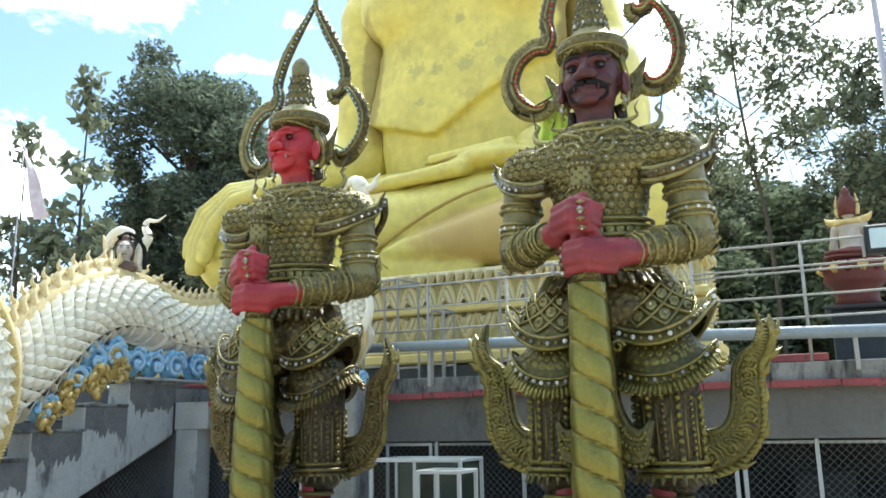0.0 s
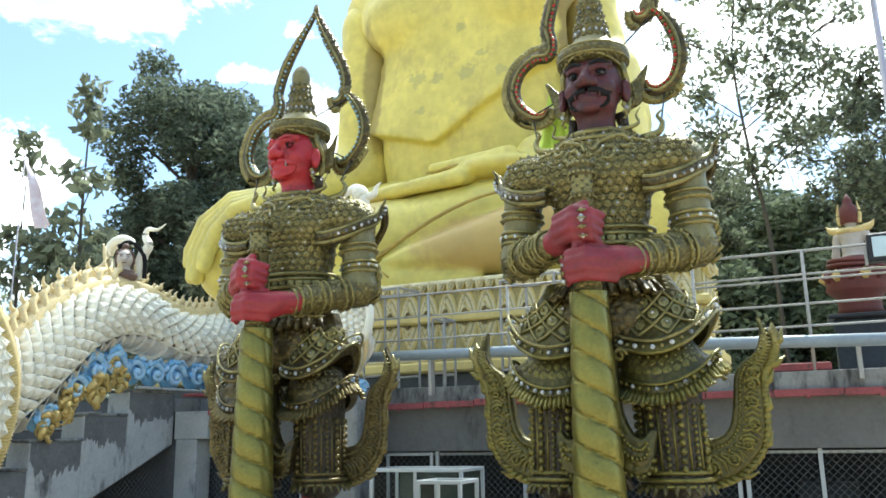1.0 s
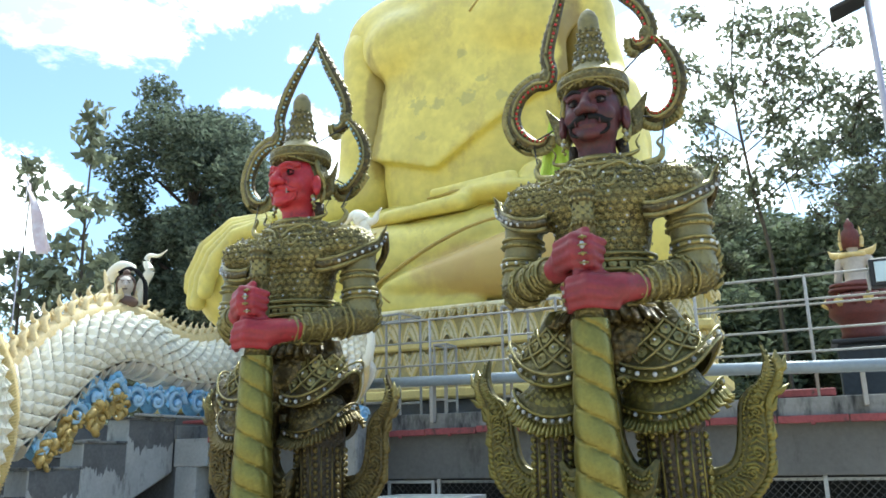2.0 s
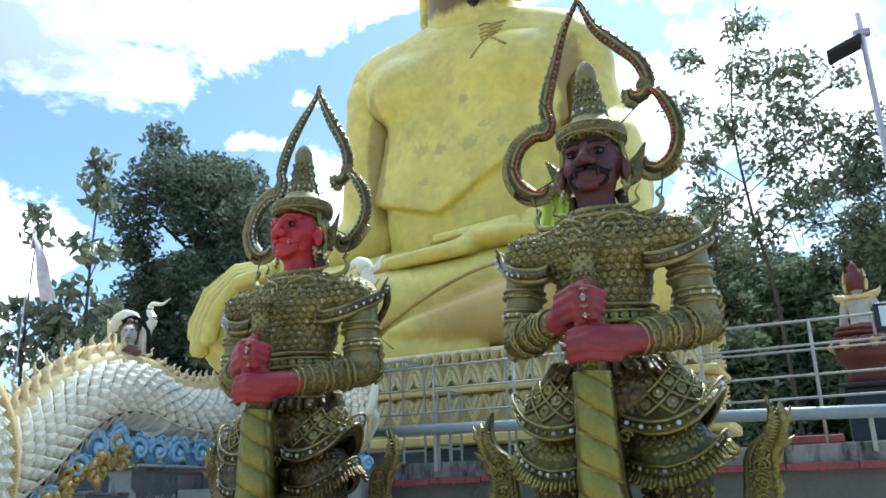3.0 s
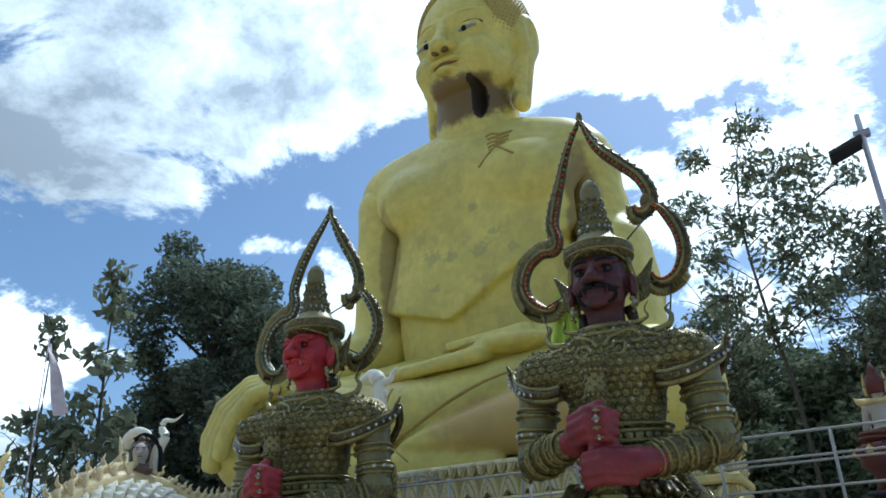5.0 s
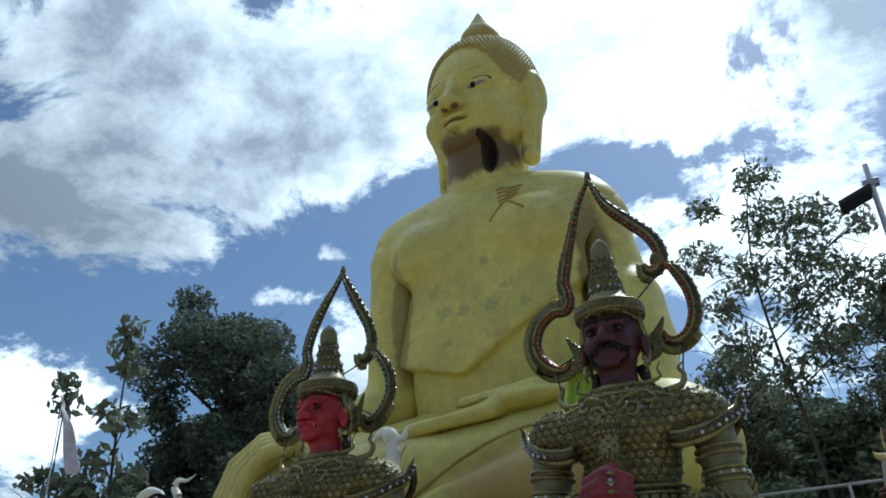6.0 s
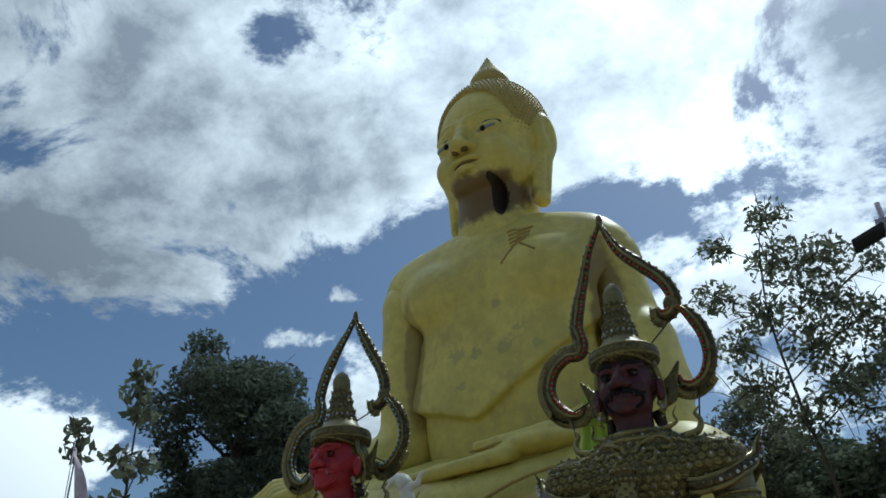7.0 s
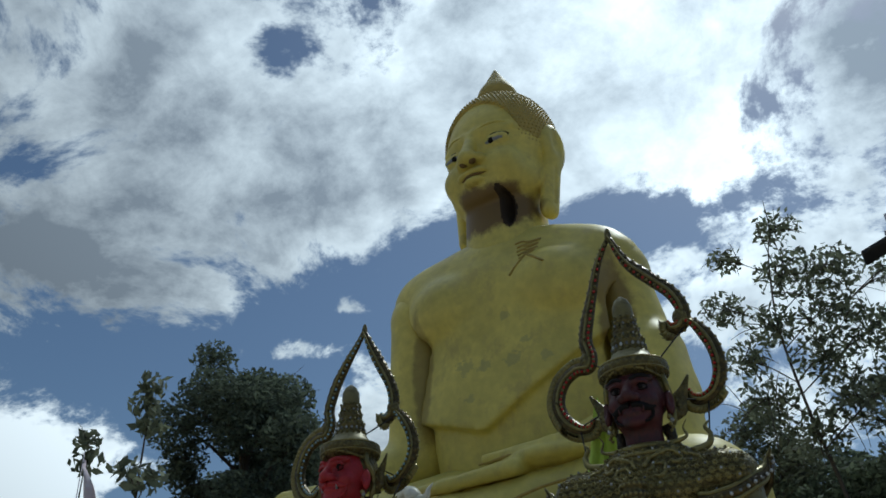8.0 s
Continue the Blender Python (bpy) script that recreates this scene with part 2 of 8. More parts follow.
CLUB_GOLD = mat("olive_gold_paint", (0.198, 0.170, 0.036), 0.31, 0.6, 0.35, 5, 50, 0.25, 0.004, dirt=((0.10, 0.085, 0.028), 0.60, 1.6))
RED_SKIN = mat("bright_red_paint", (0.36, 0.018, 0.025), 0.5, 0.0, 0.3, 5, 50, 0.25, 0.004, dirt=((0.20, 0.015, 0.020), 0.52, 1.6))
DARKRED_SKIN = mat("dark_red_paint", (0.19, 0.018, 0.025), 0.5, 0.0, 0.35, 6, 50, 0.25, 0.004, dirt=((0.11, 0.02, 0.022), 0.58, 1.5))
BLACK = mat("black_paint", (0.012, 0.011, 0.012), 0.75, spec=0.2)
WHITE_GLASS = mat("white_glass_jewel", (0.40, 0.41, 0.41), 0.10, 0.2, 0.25, 30, 80, 0, island=0.7)
HAND_RED = mat("crimson_paint", (0.26, 0.016, 0.026), 0.5, 0.0, 0.3, 6, 50, 0.25, 0.004, dirt=((0.16, 0.015, 0.022), 0.57, 1.4))
FLAP_GILT = mat("smooth_dark_gilt", (0.112, 0.082, 0.024), 0.34, 0.5, 0.45, 5, 55, 0.7, 0.008, dirt=((0.055, 0.042, 0.018), 0.55, 1.5), carve=24, carve_dark=0.55)
LOW_GILT = mat("olive_gilt_relief_shaded", (0.176, 0.149, 0.034), 0.38, 0.5, 0.45, 7, 60, 0.6, 0.006, dirt=((0.07, 0.054, 0.022), 0.56, 1.4))
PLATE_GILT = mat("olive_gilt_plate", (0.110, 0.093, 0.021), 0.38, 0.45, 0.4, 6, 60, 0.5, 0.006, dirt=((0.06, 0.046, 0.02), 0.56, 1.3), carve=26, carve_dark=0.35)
LOW_RELIEF = mat("brown_gilt_relief_shaded", (0.140, 0.106, 0.033), 0.44, 0.5, 0.45, 7, 60, 0.6, 0.006, dirt=((0.06, 0.044, 0.018), 0.55, 1.4))
RED_GLASS = mat("red_glass_jewel", (0.5, 0.03, 0.03), 0.15, 0.0, 0.2)
CONCRETE = mat("weathered_concrete", (0.25, 0.25, 0.24), 0.85, 0, 0.3, 1.6, 25, 0.35, 0.01, dirt=((0.04, 0.04, 0.04), 0.49, 1.5, 0.3))
CONCRETE_DARK = mat("stained_concrete", (0.135, 0.137, 0.135), 0.85, 0, 0.3, 1.2, 25, 0.3, 0.01, dirt=((0.06, 0.06, 0.06), 0.54, 1.5))
RED_TRIM = mat("faded_red_paint", (0.27, 0.065, 0.07), 0.75, 0, 0.4, 4, 40, 0.3, 0.006, dirt=((0.09, 0.045, 0.045), 0.53, 2.0))
STEEL = mat("galvanised_steel", (0.36, 0.345, 0.32), 0.55, 0.15, 0.25, 6, 60, 0.1, 0.002)
BLUE_PIPE = mat("grey_blue_pipe", (0.24, 0.285, 0.32), 0.45, 0, 0.2, 3, 30, 0.05)
NAGA_WHITE = mat("cream_white_paint", (0.86, 0.81, 0.66), 0.45, 0, 0.10, 3, 40, 0.2, 0.005, dirt=((0.62, 0.53, 0.34), 0.62, 1.8))
NAGA_GOLD = mat("yellow_ochre_paint", (0.62, 0.47, 0.18), 0.5, 0, 0.25, 4, 40, 0.3, 0.006, dirt=((0.66, 0.56, 0.36), 0.58, 1.8))
WAVE_BLUE = mat("wave_blue_paint", (0.24, 0.50, 0.78), 0.4, 0, 0.35, 6, 40, 0.2, 0.006, dirt=((0.55, 0.70, 0.82), 0.54, 1.8))
CREAM_RELIEF = mat("gilt_cream_relief", (0.74, 0.65, 0.40), 0.5, 0.0, 0.25, 3, 40, 0.4, 0.01, dirt=((0.50, 0.37, 0.13), 0.52, 2.2))
BARK = mat("bark", (0.085, 0.070, 0.056), 0.9, 0, 0.35, 8, 40, 0.6, 0.02)
LEAF_DARK = mat("dark_green_leaves", (0.125, 0.150, 0.105), 0.75, 0, 0.3, 1.5, 20, 0, spec=0.2, island=0.5, leaf=0.45)
LEAF_MID = mat("green_leaves", (0.17, 0.19, 0.125), 0.7, 0, 0.3, 1.5, 20, 0, spec=0.3, island=0.5, leaf=0.45)
# near black: the dimness under the terrace is put into this colour
DARK_VOID = mat("near_black_fill", (0.035, 0.04, 0.045), 0.9, 0, 0.4, 2, 20, 0.2)
CASE_BACK = mat("grey_green_panel", (0.035, 0.042, 0.040), 0.35, 0, 0.2, 3, 30, 0.05)
ALU = mat("white_aluminium", (0.46, 0.48, 0.49), 0.4, 0.1, 0.1, 5, 40, 0.05)
EARTH = mat("packed_earth_and_paving", (0.41, 0.335, 0.235), 0.9, 0, 0.3, 0.6, 14, 0.4, 0.02)

PEELING = mat("peeling_white_paint", (0.43, 0.435, 0.42), 0.85, 0, 0.22, 1.8, 25, 0.4, 0.01, dirt=((0.10, 0.10, 0.10), 0.54, 1.3, 0.35))
# face red darker than the hands: soot patches plus the brim's shade painted in
FACE_DARK = mat("soot_shaded_dark_red", (0.078, 0.016, 0.017), 0.55, 0.0, 0.4, 7, 50, 0.25, 0.004, dirt=((0.045, 0.015, 0.017), 0.50, 1.4))
CREASE_SIGN_BROWN = mat("shade_in_creases_and_sign", (0.38, 0.27, 0.06), 0.7, 0, 0.35, 3, 15, 0.2, 0.01)
LEAF_BUSH = mat("bush_leaves", (0.140, 0.170, 0.108), 0.7, 0, 0.3, 1.5, 20, 0, spec=0.25, island=0.5, leaf=0.45)
BROWN_GILT = mat("brown_worn_shaded_gilt", (0.060, 0.042, 0.018), 0.5, 0.2, 0.5, 6, 60, 0.8, 0.01, dirt=((0.04, 0.03, 0.016), 0.56, 1.3), carve=32, carve_dark=0.6)
DULL_WIRE = mat("dull_galvanised_wire", (0.16, 0.165, 0.165), 0.55, 0.4, 0.2, 6, 50, 0.1)
BAND_CONCRETE = mat("dark_band_concrete", (0.145, 0.145, 0.142), 0.9, 0, 0.35, 3, 30, 0.4, 0.01, dirt=((0.26, 0.26, 0.255), 0.60, 2.2, 0.4))
BEAM_GREY = mat("smooth_grey_render", (0.142, 0.140, 0.132), 0.85, 0, 0.25, 1.2, 25, 0.25, 0.006, dirt=((0.055, 0.054, 0.05), 0.58, 1.8, 0.4))
STAIR_DARK = mat("dark_stained_concrete", (0.105, 0.105, 0.108), 0.85, 0, 0.35, 2, 25, 0.3, 0.01)
PETAL_GROUND = mat("grimy_gilt_ground", (0.46, 0.38, 0.16), 0.6, 0, 0.4, 4, 40, 0.4, 0.008, dirt=((0.16, 0.15, 0.07), 0.58, 2.0))
SLEEVE_GILT = mat("plain_olive_gilt", (0.185, 0.160, 0.062), 0.45, 0.2, 0.35, 5, 50, 0.3, 0.005, dirt=((0.09, 0.075, 0.035), 0.56, 1.4))
CREAM_YELLOW = mat("pale_yellow_paint", (0.68, 0.54, 0.19), 0.5, 0, 0.25, 3, 40, 0.2, 0.006)
MOUTH_NOSTRIL_BROWN = mat("mouth_and_nostril_brown", (0.16, 0.10, 0.03), 0.75, 0, 0.4, 2, 15, 0.3, 0.02)
HOLE_DARK = mat("dark_brown_hole_shade", (0.035, 0.022, 0.012), 0.9, 0, 0.4, 4, 20, 0.4, 0.02)
EYE_WHITE = mat("eye_white_paint", (0.24, 0.25, 0.27), 0.35, 0, 0.05)
# eye white dimmed in colour for the shade below the brow
EYE_DULL = mat("shaded_eye_white", (0.085, 0.075, 0.075), 0.5, 0, 0.2)
BLUE_GLASS = mat("pale_blue_glass_jewel", (0.35, 0.55, 0.68), 0.15, 0, 0.3)
BLACK_IRON = mat("black_iron", (0.02, 0.02, 0.022), 0.5, 0.2)
NEON_CLOTH = mat("yellow_green_cloth", (0.55, 0.72, 0.10), 0.8, 0, 0.15, 8, 80, 0.1, 0.002)
FLAG_CLOTH = mat("faded_pink_white_cloth", (0.62, 0.52, 0.56), 0.85, 0, 0.2, 3, 60, 0.1, 0.002, dirt=((0.70, 0.66, 0.70), 0.5, 0.8))
NAGA_CREASE = mat("brown_cream_crease", (0.21, 0.155, 0.092), 0.75, 0, 0.3, 4, 40, 0.3, 0.006)
NAGA_BELLY = mat("grey_belly_paint", (0.74, 0.69, 0.59), 0.6, 0, 0.15, 3, 40, 0.2, 0.006, dirt=((0.45, 0.37, 0.25), 0.6, 1.5))
NAGA_GOLD_PALE = mat("pale_ochre_paint", (0.68, 0.54, 0.28), 0.5, 0, 0.22, 5, 40, 0.2, 0.006, dirt=((0.46, 0.30, 0.10), 0.58, 1.6))
GILT_OCHRE = mat("gilt_ochre", (0.56, 0.40, 0.13), 0.4, 0.2, 0.4, 6, 50, 0.4, 0.006, dirt=((0.20, 0.12, 0.035), 0.56, 1.6))
WAVE_PALE = mat("pale_wave_paint", (0.42, 0.62, 0.80), 0.4, 0, 0.25, 6, 40, 0.2, 0.006, dirt=((0.16, 0.42, 0.72), 0.55, 1.8))
HAIR_BROWN = mat("brown_hair_paint", (0.12, 0.07, 0.05), 0.6, 0, 0.3, 6, 50, 0.3, 0.006)
DULL_RED = mat("dull_red_paint", (0.115, 0.026, 0.020), 0.65, 0, 0.35, 5, 40, 0.3, 0.006)
PALE_SKIN = mat("pale_paint", (0.48, 0.42, 0.36), 0.5, 0, 0.15, 5, 40, 0.1)
PALE_GLASS = mat("pale_lamp_glass", (0.55, 0.66, 0.70), 0.15, 0, 0.08)
LILAC_STEEL = mat("lilac_grey_steel", (0.40, 0.38, 0.44), 0.5, 0.3, 0.15, 4, 40, 0.05)


def glass(name):
    """A thin clear pane: mostly see-through, with a weak gloss."""
    m = bpy.data.materials.new(name)
    m.use_nodes = True
    nt = m.node_tree
    nt.nodes.remove(nt.nodes["Principled BSDF"])
    clear, shine, mix = nt.nodes.new("ShaderNodeBsdfTransparent"), nt.nodes.new("ShaderNodeBsdfGlossy"), nt.nodes.new("ShaderNodeMixShader")
    clear.inputs[0].default_value = (0.88, 0.92, 0.91, 1)
    shine.inputs["Roughness"].default_value = 0.04
    mix.inputs[0].default_value = 0.006
    nt.links.new(clear.outputs[0], mix.inputs[1]); nt.links.new(shine.outputs[0], mix.inputs[2])
    nt.links.new(mix.outputs[0], nt.nodes["Material Output"].inputs[0])
    return m


GLASS = glass("clear_glass")


# ---- mesh helpers ----
def mesh_ob(name, verts, faces, mats, parent=None, label="", smooth=True, mi=None):
    me = bpy.data.meshes.new(name)
    me.from_pydata([tuple(v) for v in verts] if not isinstance(verts, np.ndarray) else verts.tolist(), [], faces if not isinstance(faces, np.ndarray) else faces.tolist())
    for m in (mats if isinstance(mats, (list, tuple)) else [mats]):
        me.materials.append(m)
    if mi is not None:
        me.polygons.foreach_set("material_index", np.asarray(mi, dtype=np.int32))
    if smooth:
        me.polygons.foreach_set("use_smooth", np.ones(len(me.polygons), dtype=bool))
    me.update()
    ob = new(name, me)
    if parent:
        ob.parent = parent
    if label:
        tagged(ob, label)
    return ob


def part(name, bm, material, parent=None, label="", smooth=False):
    me = bpy.data.meshes.new(name)
    bmesh.ops.recalc_face_normals(bm, faces=bm.faces[:])
    bm.to_mesh(me)
    bm.free()
    for m in (material if isinstance(material, (list, tuple)) else [material]):
        me.materials.append(m)
    if smooth:
        me.polygons.foreach_set("use_smooth", np.ones(len(me.polygons), dtype=bool))
    ob = new(name, me)
    if parent:
        ob.parent = parent
    if label:
        tagged(ob, label)
    return ob


def thing(name, x, y, z, label, category, group="", kind="", rz=0):
    ob = new(name)
    ob.empty_display_size = 0.2
    ob.matrix_world = pose(x, y, z, 0, 0, rz)
    return tagged(ob, label, category, group, kind)


def box(bm, x0, x1, y0, y1, z0, z1, bevel=0.0, m=None):
    r = bmesh.ops.create_cube(bm, size=1.0)
    vs = r["verts"]
    for v in vs:
        v.co = Vector(((x0 + x1) / 2 + v.co.x * (x1 - x0), (y0 + y1) / 2 + v.co.y * (y1 - y0), (z0 + z1) / 2 + v.co.z * (z1 - z0)))
    if bevel:
        es = list({e for v in vs for e in v.link_edges})
        bmesh.ops.bevel(bm, geom=es, offset=bevel, segments=1, affect="EDGES")
    return bm


def boxes(*dims, bevel=0.006):
    bm = bmesh.new()
    for d in dims:
        box(bm, *d, bevel=bevel)
    return bm


class Geo:
    """Collects vertices and faces with a material index, for one mesh."""

    def __init__(self):
        self.v, self.f, self.m, self.n = [], [], [], 0

    def add(self, verts, faces, mi=0):
        verts = np.asarray(verts, dtype=float)
        self.v.append(verts)
        for f in faces:
            self.f.append(tuple(int(i) + self.n for i in f))
        self.m.extend([mi] * len(faces))
        self.n += len(verts)

    def tube(self, pts, radii, sides=8, mi=0, flat=(1.0, 1.0), up=(0, 0, 1), cap=True):
        pts = [Vector(p) for p in pts]
        k = len(pts)
        if not hasattr(radii, "__len__"):
            radii = [radii] * k
        vs = []
        upv = Vector(up)
        for i, p in enumerate(pts):
            d = (pts[min(i + 1, k - 1)] - pts[max(i - 1, 0)]).normalized()
            a = d.cross(upv)
            if a.length < 0.05:
                a = d.cross(Vector((1, 0.2, 0)))
            a.normalize()
            c = a.cross(d).normalized()
            for s in range(sides):
                th = 2 * math.pi * s / sides
                vs.append(p + a * (math.cos(th) * radii[i] * flat[0]) + c * (math.sin(th) * radii[i] * flat[1]))
        fs = [(i * sides + s, i * sides + (s + 1) % sides, (i + 1) * sides + (s + 1) % sides, (i + 1) * sides + s) for i in range(k - 1) for s in range(sides)]
        if cap:
            fs += [tuple(range(sides))[::-1], tuple((k - 1) * sides + s for s in range(sides))]
        self.add(vs, fs, mi)

    def ball(self, c, r, mi=0, seg=6, rings=4, squash=(1, 1, 1)):
        vs = [(c[0], c[1], c[2] + r * squash[2])]
        for i in range(1, rings):
            ph = math.pi * i / rings
            for s in range(seg):
                th = 2 * math.pi * s / seg
                vs.append((c[0] + r * squash[0] * math.sin(ph) * math.cos(th), c[1] + r * squash[1] * math.sin(ph) * math.sin(th), c[2] + r * squash[2] * math.cos(ph)))
        vs.append((c[0], c[1], c[2] - r * squash[2]))
        fs = [(0, 1 + s, 1 + (s + 1) % seg) for s in range(seg)]
        for i in range(rings - 2):
            fs += [(1 + i * seg + s, 1 + (i + 1) * seg + s, 1 + (i + 1) * seg + (s + 1) % seg, 1 + i * seg + (s + 1) % seg) for s in range(seg)]
        b = 1 + (rings - 2) * seg
        fs += [(len(vs) - 1, b + (s + 1) % seg, b + s) for s in range(seg)]
        self.add(vs, fs, mi)

    def lathe(self, prof, c=(0, 0, 0), seg=24, mi=0, flat=(1, 1)):
        vs = [(c[0] + r * math.cos(2 * math.pi * s / seg) * flat[0], c[1] + r * math.sin(2 * math.pi * s / seg) * flat[1], c[2] + z) for r, z in prof for s in range(seg)]
        fs = [(i * seg + s, i * seg + (s + 1) % seg, (i + 1) * seg + (s + 1) % seg, (i + 1) * seg + s) for i in range(len(prof) - 1) for s in range(seg)]
        fs += [tuple(range(seg))[::-1], tuple((len(prof) - 1) * seg + s for s in range(seg))]
        self.add(vs, fs, mi)

    def ob(self, name, mats, parent=None, label="", smooth=True):
        return mesh_ob(name, np.concatenate(self.v), self.f, mats, parent, label, smooth, self.m)


def smooth_path(pts, n=8):
    """Catmull-Rom through the points (tuples of any length)."""
    p = [np.array(q, float) for q in pts]
    p = [2 * p[0] - p[1]] + p + [2 * p[-1] - p[-2]]
    out = []
    for i in range(1, len(p) - 2):
        for k in range(n):
            t = k / n
            out.append(0.5 * ((2 * p[i]) + (p[i + 1] - p[i - 1]) * t + (2 * p[i - 1] - 5 * p[i] + 4 * p[i + 1] - p[i + 2]) * t * t + (3 * p[i] - p[i - 1] - 3 * p[i + 1] + p[i + 2]) * t ** 3))
    out.append(p[-2])
    return out


class Clay:
    """A solid modelled from rounded forms blended into one another, then skinned as one quad mesh."""

    def __init__(self, lo, hi, h):
        self.lo, self.h = np.array(lo, float), h
        n = [int(math.ceil((b - a) / h)) + 1 for a, b in zip(lo, hi)]
        ax = [np.float32(a + h * np.arange(k)) for a, k in zip(lo, n)]
        self.X, self.Y, self.Z = ax[0][:, None, None], ax[1][None, :, None], ax[2][None, None, :]
        self.f = np.full(n, 9.0, dtype=np.float32)

    def ell(self, c, r, rz=0.0, rx=0.0, ry=0.0):
        x, y, z = self.X - c[0], self.Y - c[1], self.Z - c[2]
        if rx or ry or rz:
            m = Euler((radians(rx), radians(ry), radians(rz))).to_matrix().transposed()
            x, y, z = (m[0][0] * x + m[0][1] * y + m[0][2] * z, m[1][0] * x + m[1][1] * y + m[1][2] * z, m[2][0] * x + m[2][1] * y + m[2][2] * z)
        k = np.sqrt((x / r[0]) ** 2 + (y / r[1]) ** 2 + (z / r[2]) ** 2)
        return ((k - 1) * min(r)).astype(np.float32)

    def cap(self, a, b, ra, rb=None, flat=None):
        rb = ra if rb is None else rb
        ab = [b[i] - a[i] for i in range(3)]
        px, py, pz = self.X - a[0], self.Y - a[1], self.Z - a[2]
        t = np.clip((px * ab[0] + py * ab[1] + pz * ab[2]) / sum(q * q for q in ab), 0, 1)
        fx, fy, fz = flat or (1, 1, 1)
        d = np.sqrt(((px - t * ab[0]) / fx) ** 2 + ((py - t * ab[1]) / fy) ** 2 + ((pz - t * ab[2]) / fz) ** 2)
        return (d - (ra + (rb - ra) * t)).astype(np.float32)

    def join(self, d, k=0.0):
        if k > 0:
            h = np.clip(0.5 + 0.5 * (self.f - d) / k, 0, 1)
            self.f = (self.f * (1 - h) + d * h - k * h * (1 - h)).astype(np.float32)
        else:
            self.f = np.minimum(self.f, d)
        return self

    def cut(self, d, k=0.0):
        """Takes the form d away."""
        if k > 0:
            h = np.clip(0.5 - 0.5 * (self.f + d) / k, 0, 1)
            self.f = (self.f * (1 - h) + (-d) * h + k * h * (1 - h)).astype(np.float32)
        else:
            self.f = np.maximum(self.f, -d)
        return self

    def swell(self, amount):
        self.f = (self.f - amount).astype(np.float32)

    def skin(self):
        f, h = self.f, self.h
        ins = f < 0
        n = np.array(f.shape) - 1
        cnt = np.zeros(n, np.uint8)
        for a in (0, 1):
            for b in (0, 1):
                for c in (0, 1):
                    cnt += ins[a:n[0] + a, b:n[1] + b, c:n[2] + c]
        act = (cnt > 0) & (cnt < 8)
        idx = np.argwhere(act)
        num = np.full(n, -1, np.int64)
        num[act] = np.arange(len(idx))
        corners = [(a, b, c) for a in (0, 1) for b in (0, 1) for c in (0, 1)]
        val = {c: f[idx[:, 0] + c[0], idx[:, 1] + c[1], idx[:, 2] + c[2]] for c in corners}
        tot, k = np.zeros((len(idx), 3)), np.zeros(len(idx))
        for c in corners:
            for ax in range(3):
                if c[ax] == 0:
                    e = list(c); e[ax] = 1; e = tuple(e)
                    va, vb = val[c], val[e]
                    x = (va < 0) != (vb < 0)
                    t = np.where(x, va / np.where(x, va - vb, 1), 0)
                    p = np.zeros((len(idx), 3)) + np.array(c)
                    p[:, ax] += t
                    tot[x] += p[x]
                    k[x] += 1
        verts = self.lo + (idx + tot / k[:, None]) * h
        quads = []
        for ax in range(3):
            u, w = (ax + 1) % 3, (ax + 2) % 3
            s0, s1 = [slice(None)] * 3, [slice(None)] * 3
            s0[ax], s1[ax] = slice(0, -1), slice(1, None)
            ch = np.argwhere(ins[tuple(s0)] != ins[tuple(s1)])
            ok = (ch[:, u] > 0) & (ch[:, w] > 0) & (ch[:, u] < n[u]) & (ch[:, w] < n[w])
            ch = ch[ok]
            q = []
            for du, dw in ((-1, -1), (0, -1), (0, 0), (-1, 0)):
                c = ch.copy()
                c[:, u] += du
                c[:, w] += dw
                q.append(num[c[:, 0], c[:, 1], c[:, 2]])
            q = np.stack(q, 1)
            flip = ~ins[ch[:, 0], ch[:, 1], ch[:, 2]]
            q[flip] = q[flip][:, ::-1]
            quads.append(q)
        return verts, np.concatenate(quads)


# ---- ground and building ----
def build_ground():
    bm = bmesh.new()
    bmesh.ops.create_grid(bm, x_segments=8, y_segments=8, size=1500)
    return tagged(part("ground", bm, EARTH), "pale packed earth and paving round the shrine", "ground", kind="structure")


build_ground()
TERRACE = 2.10   # top of the terrace
FRONT = 8.6      # its front edge


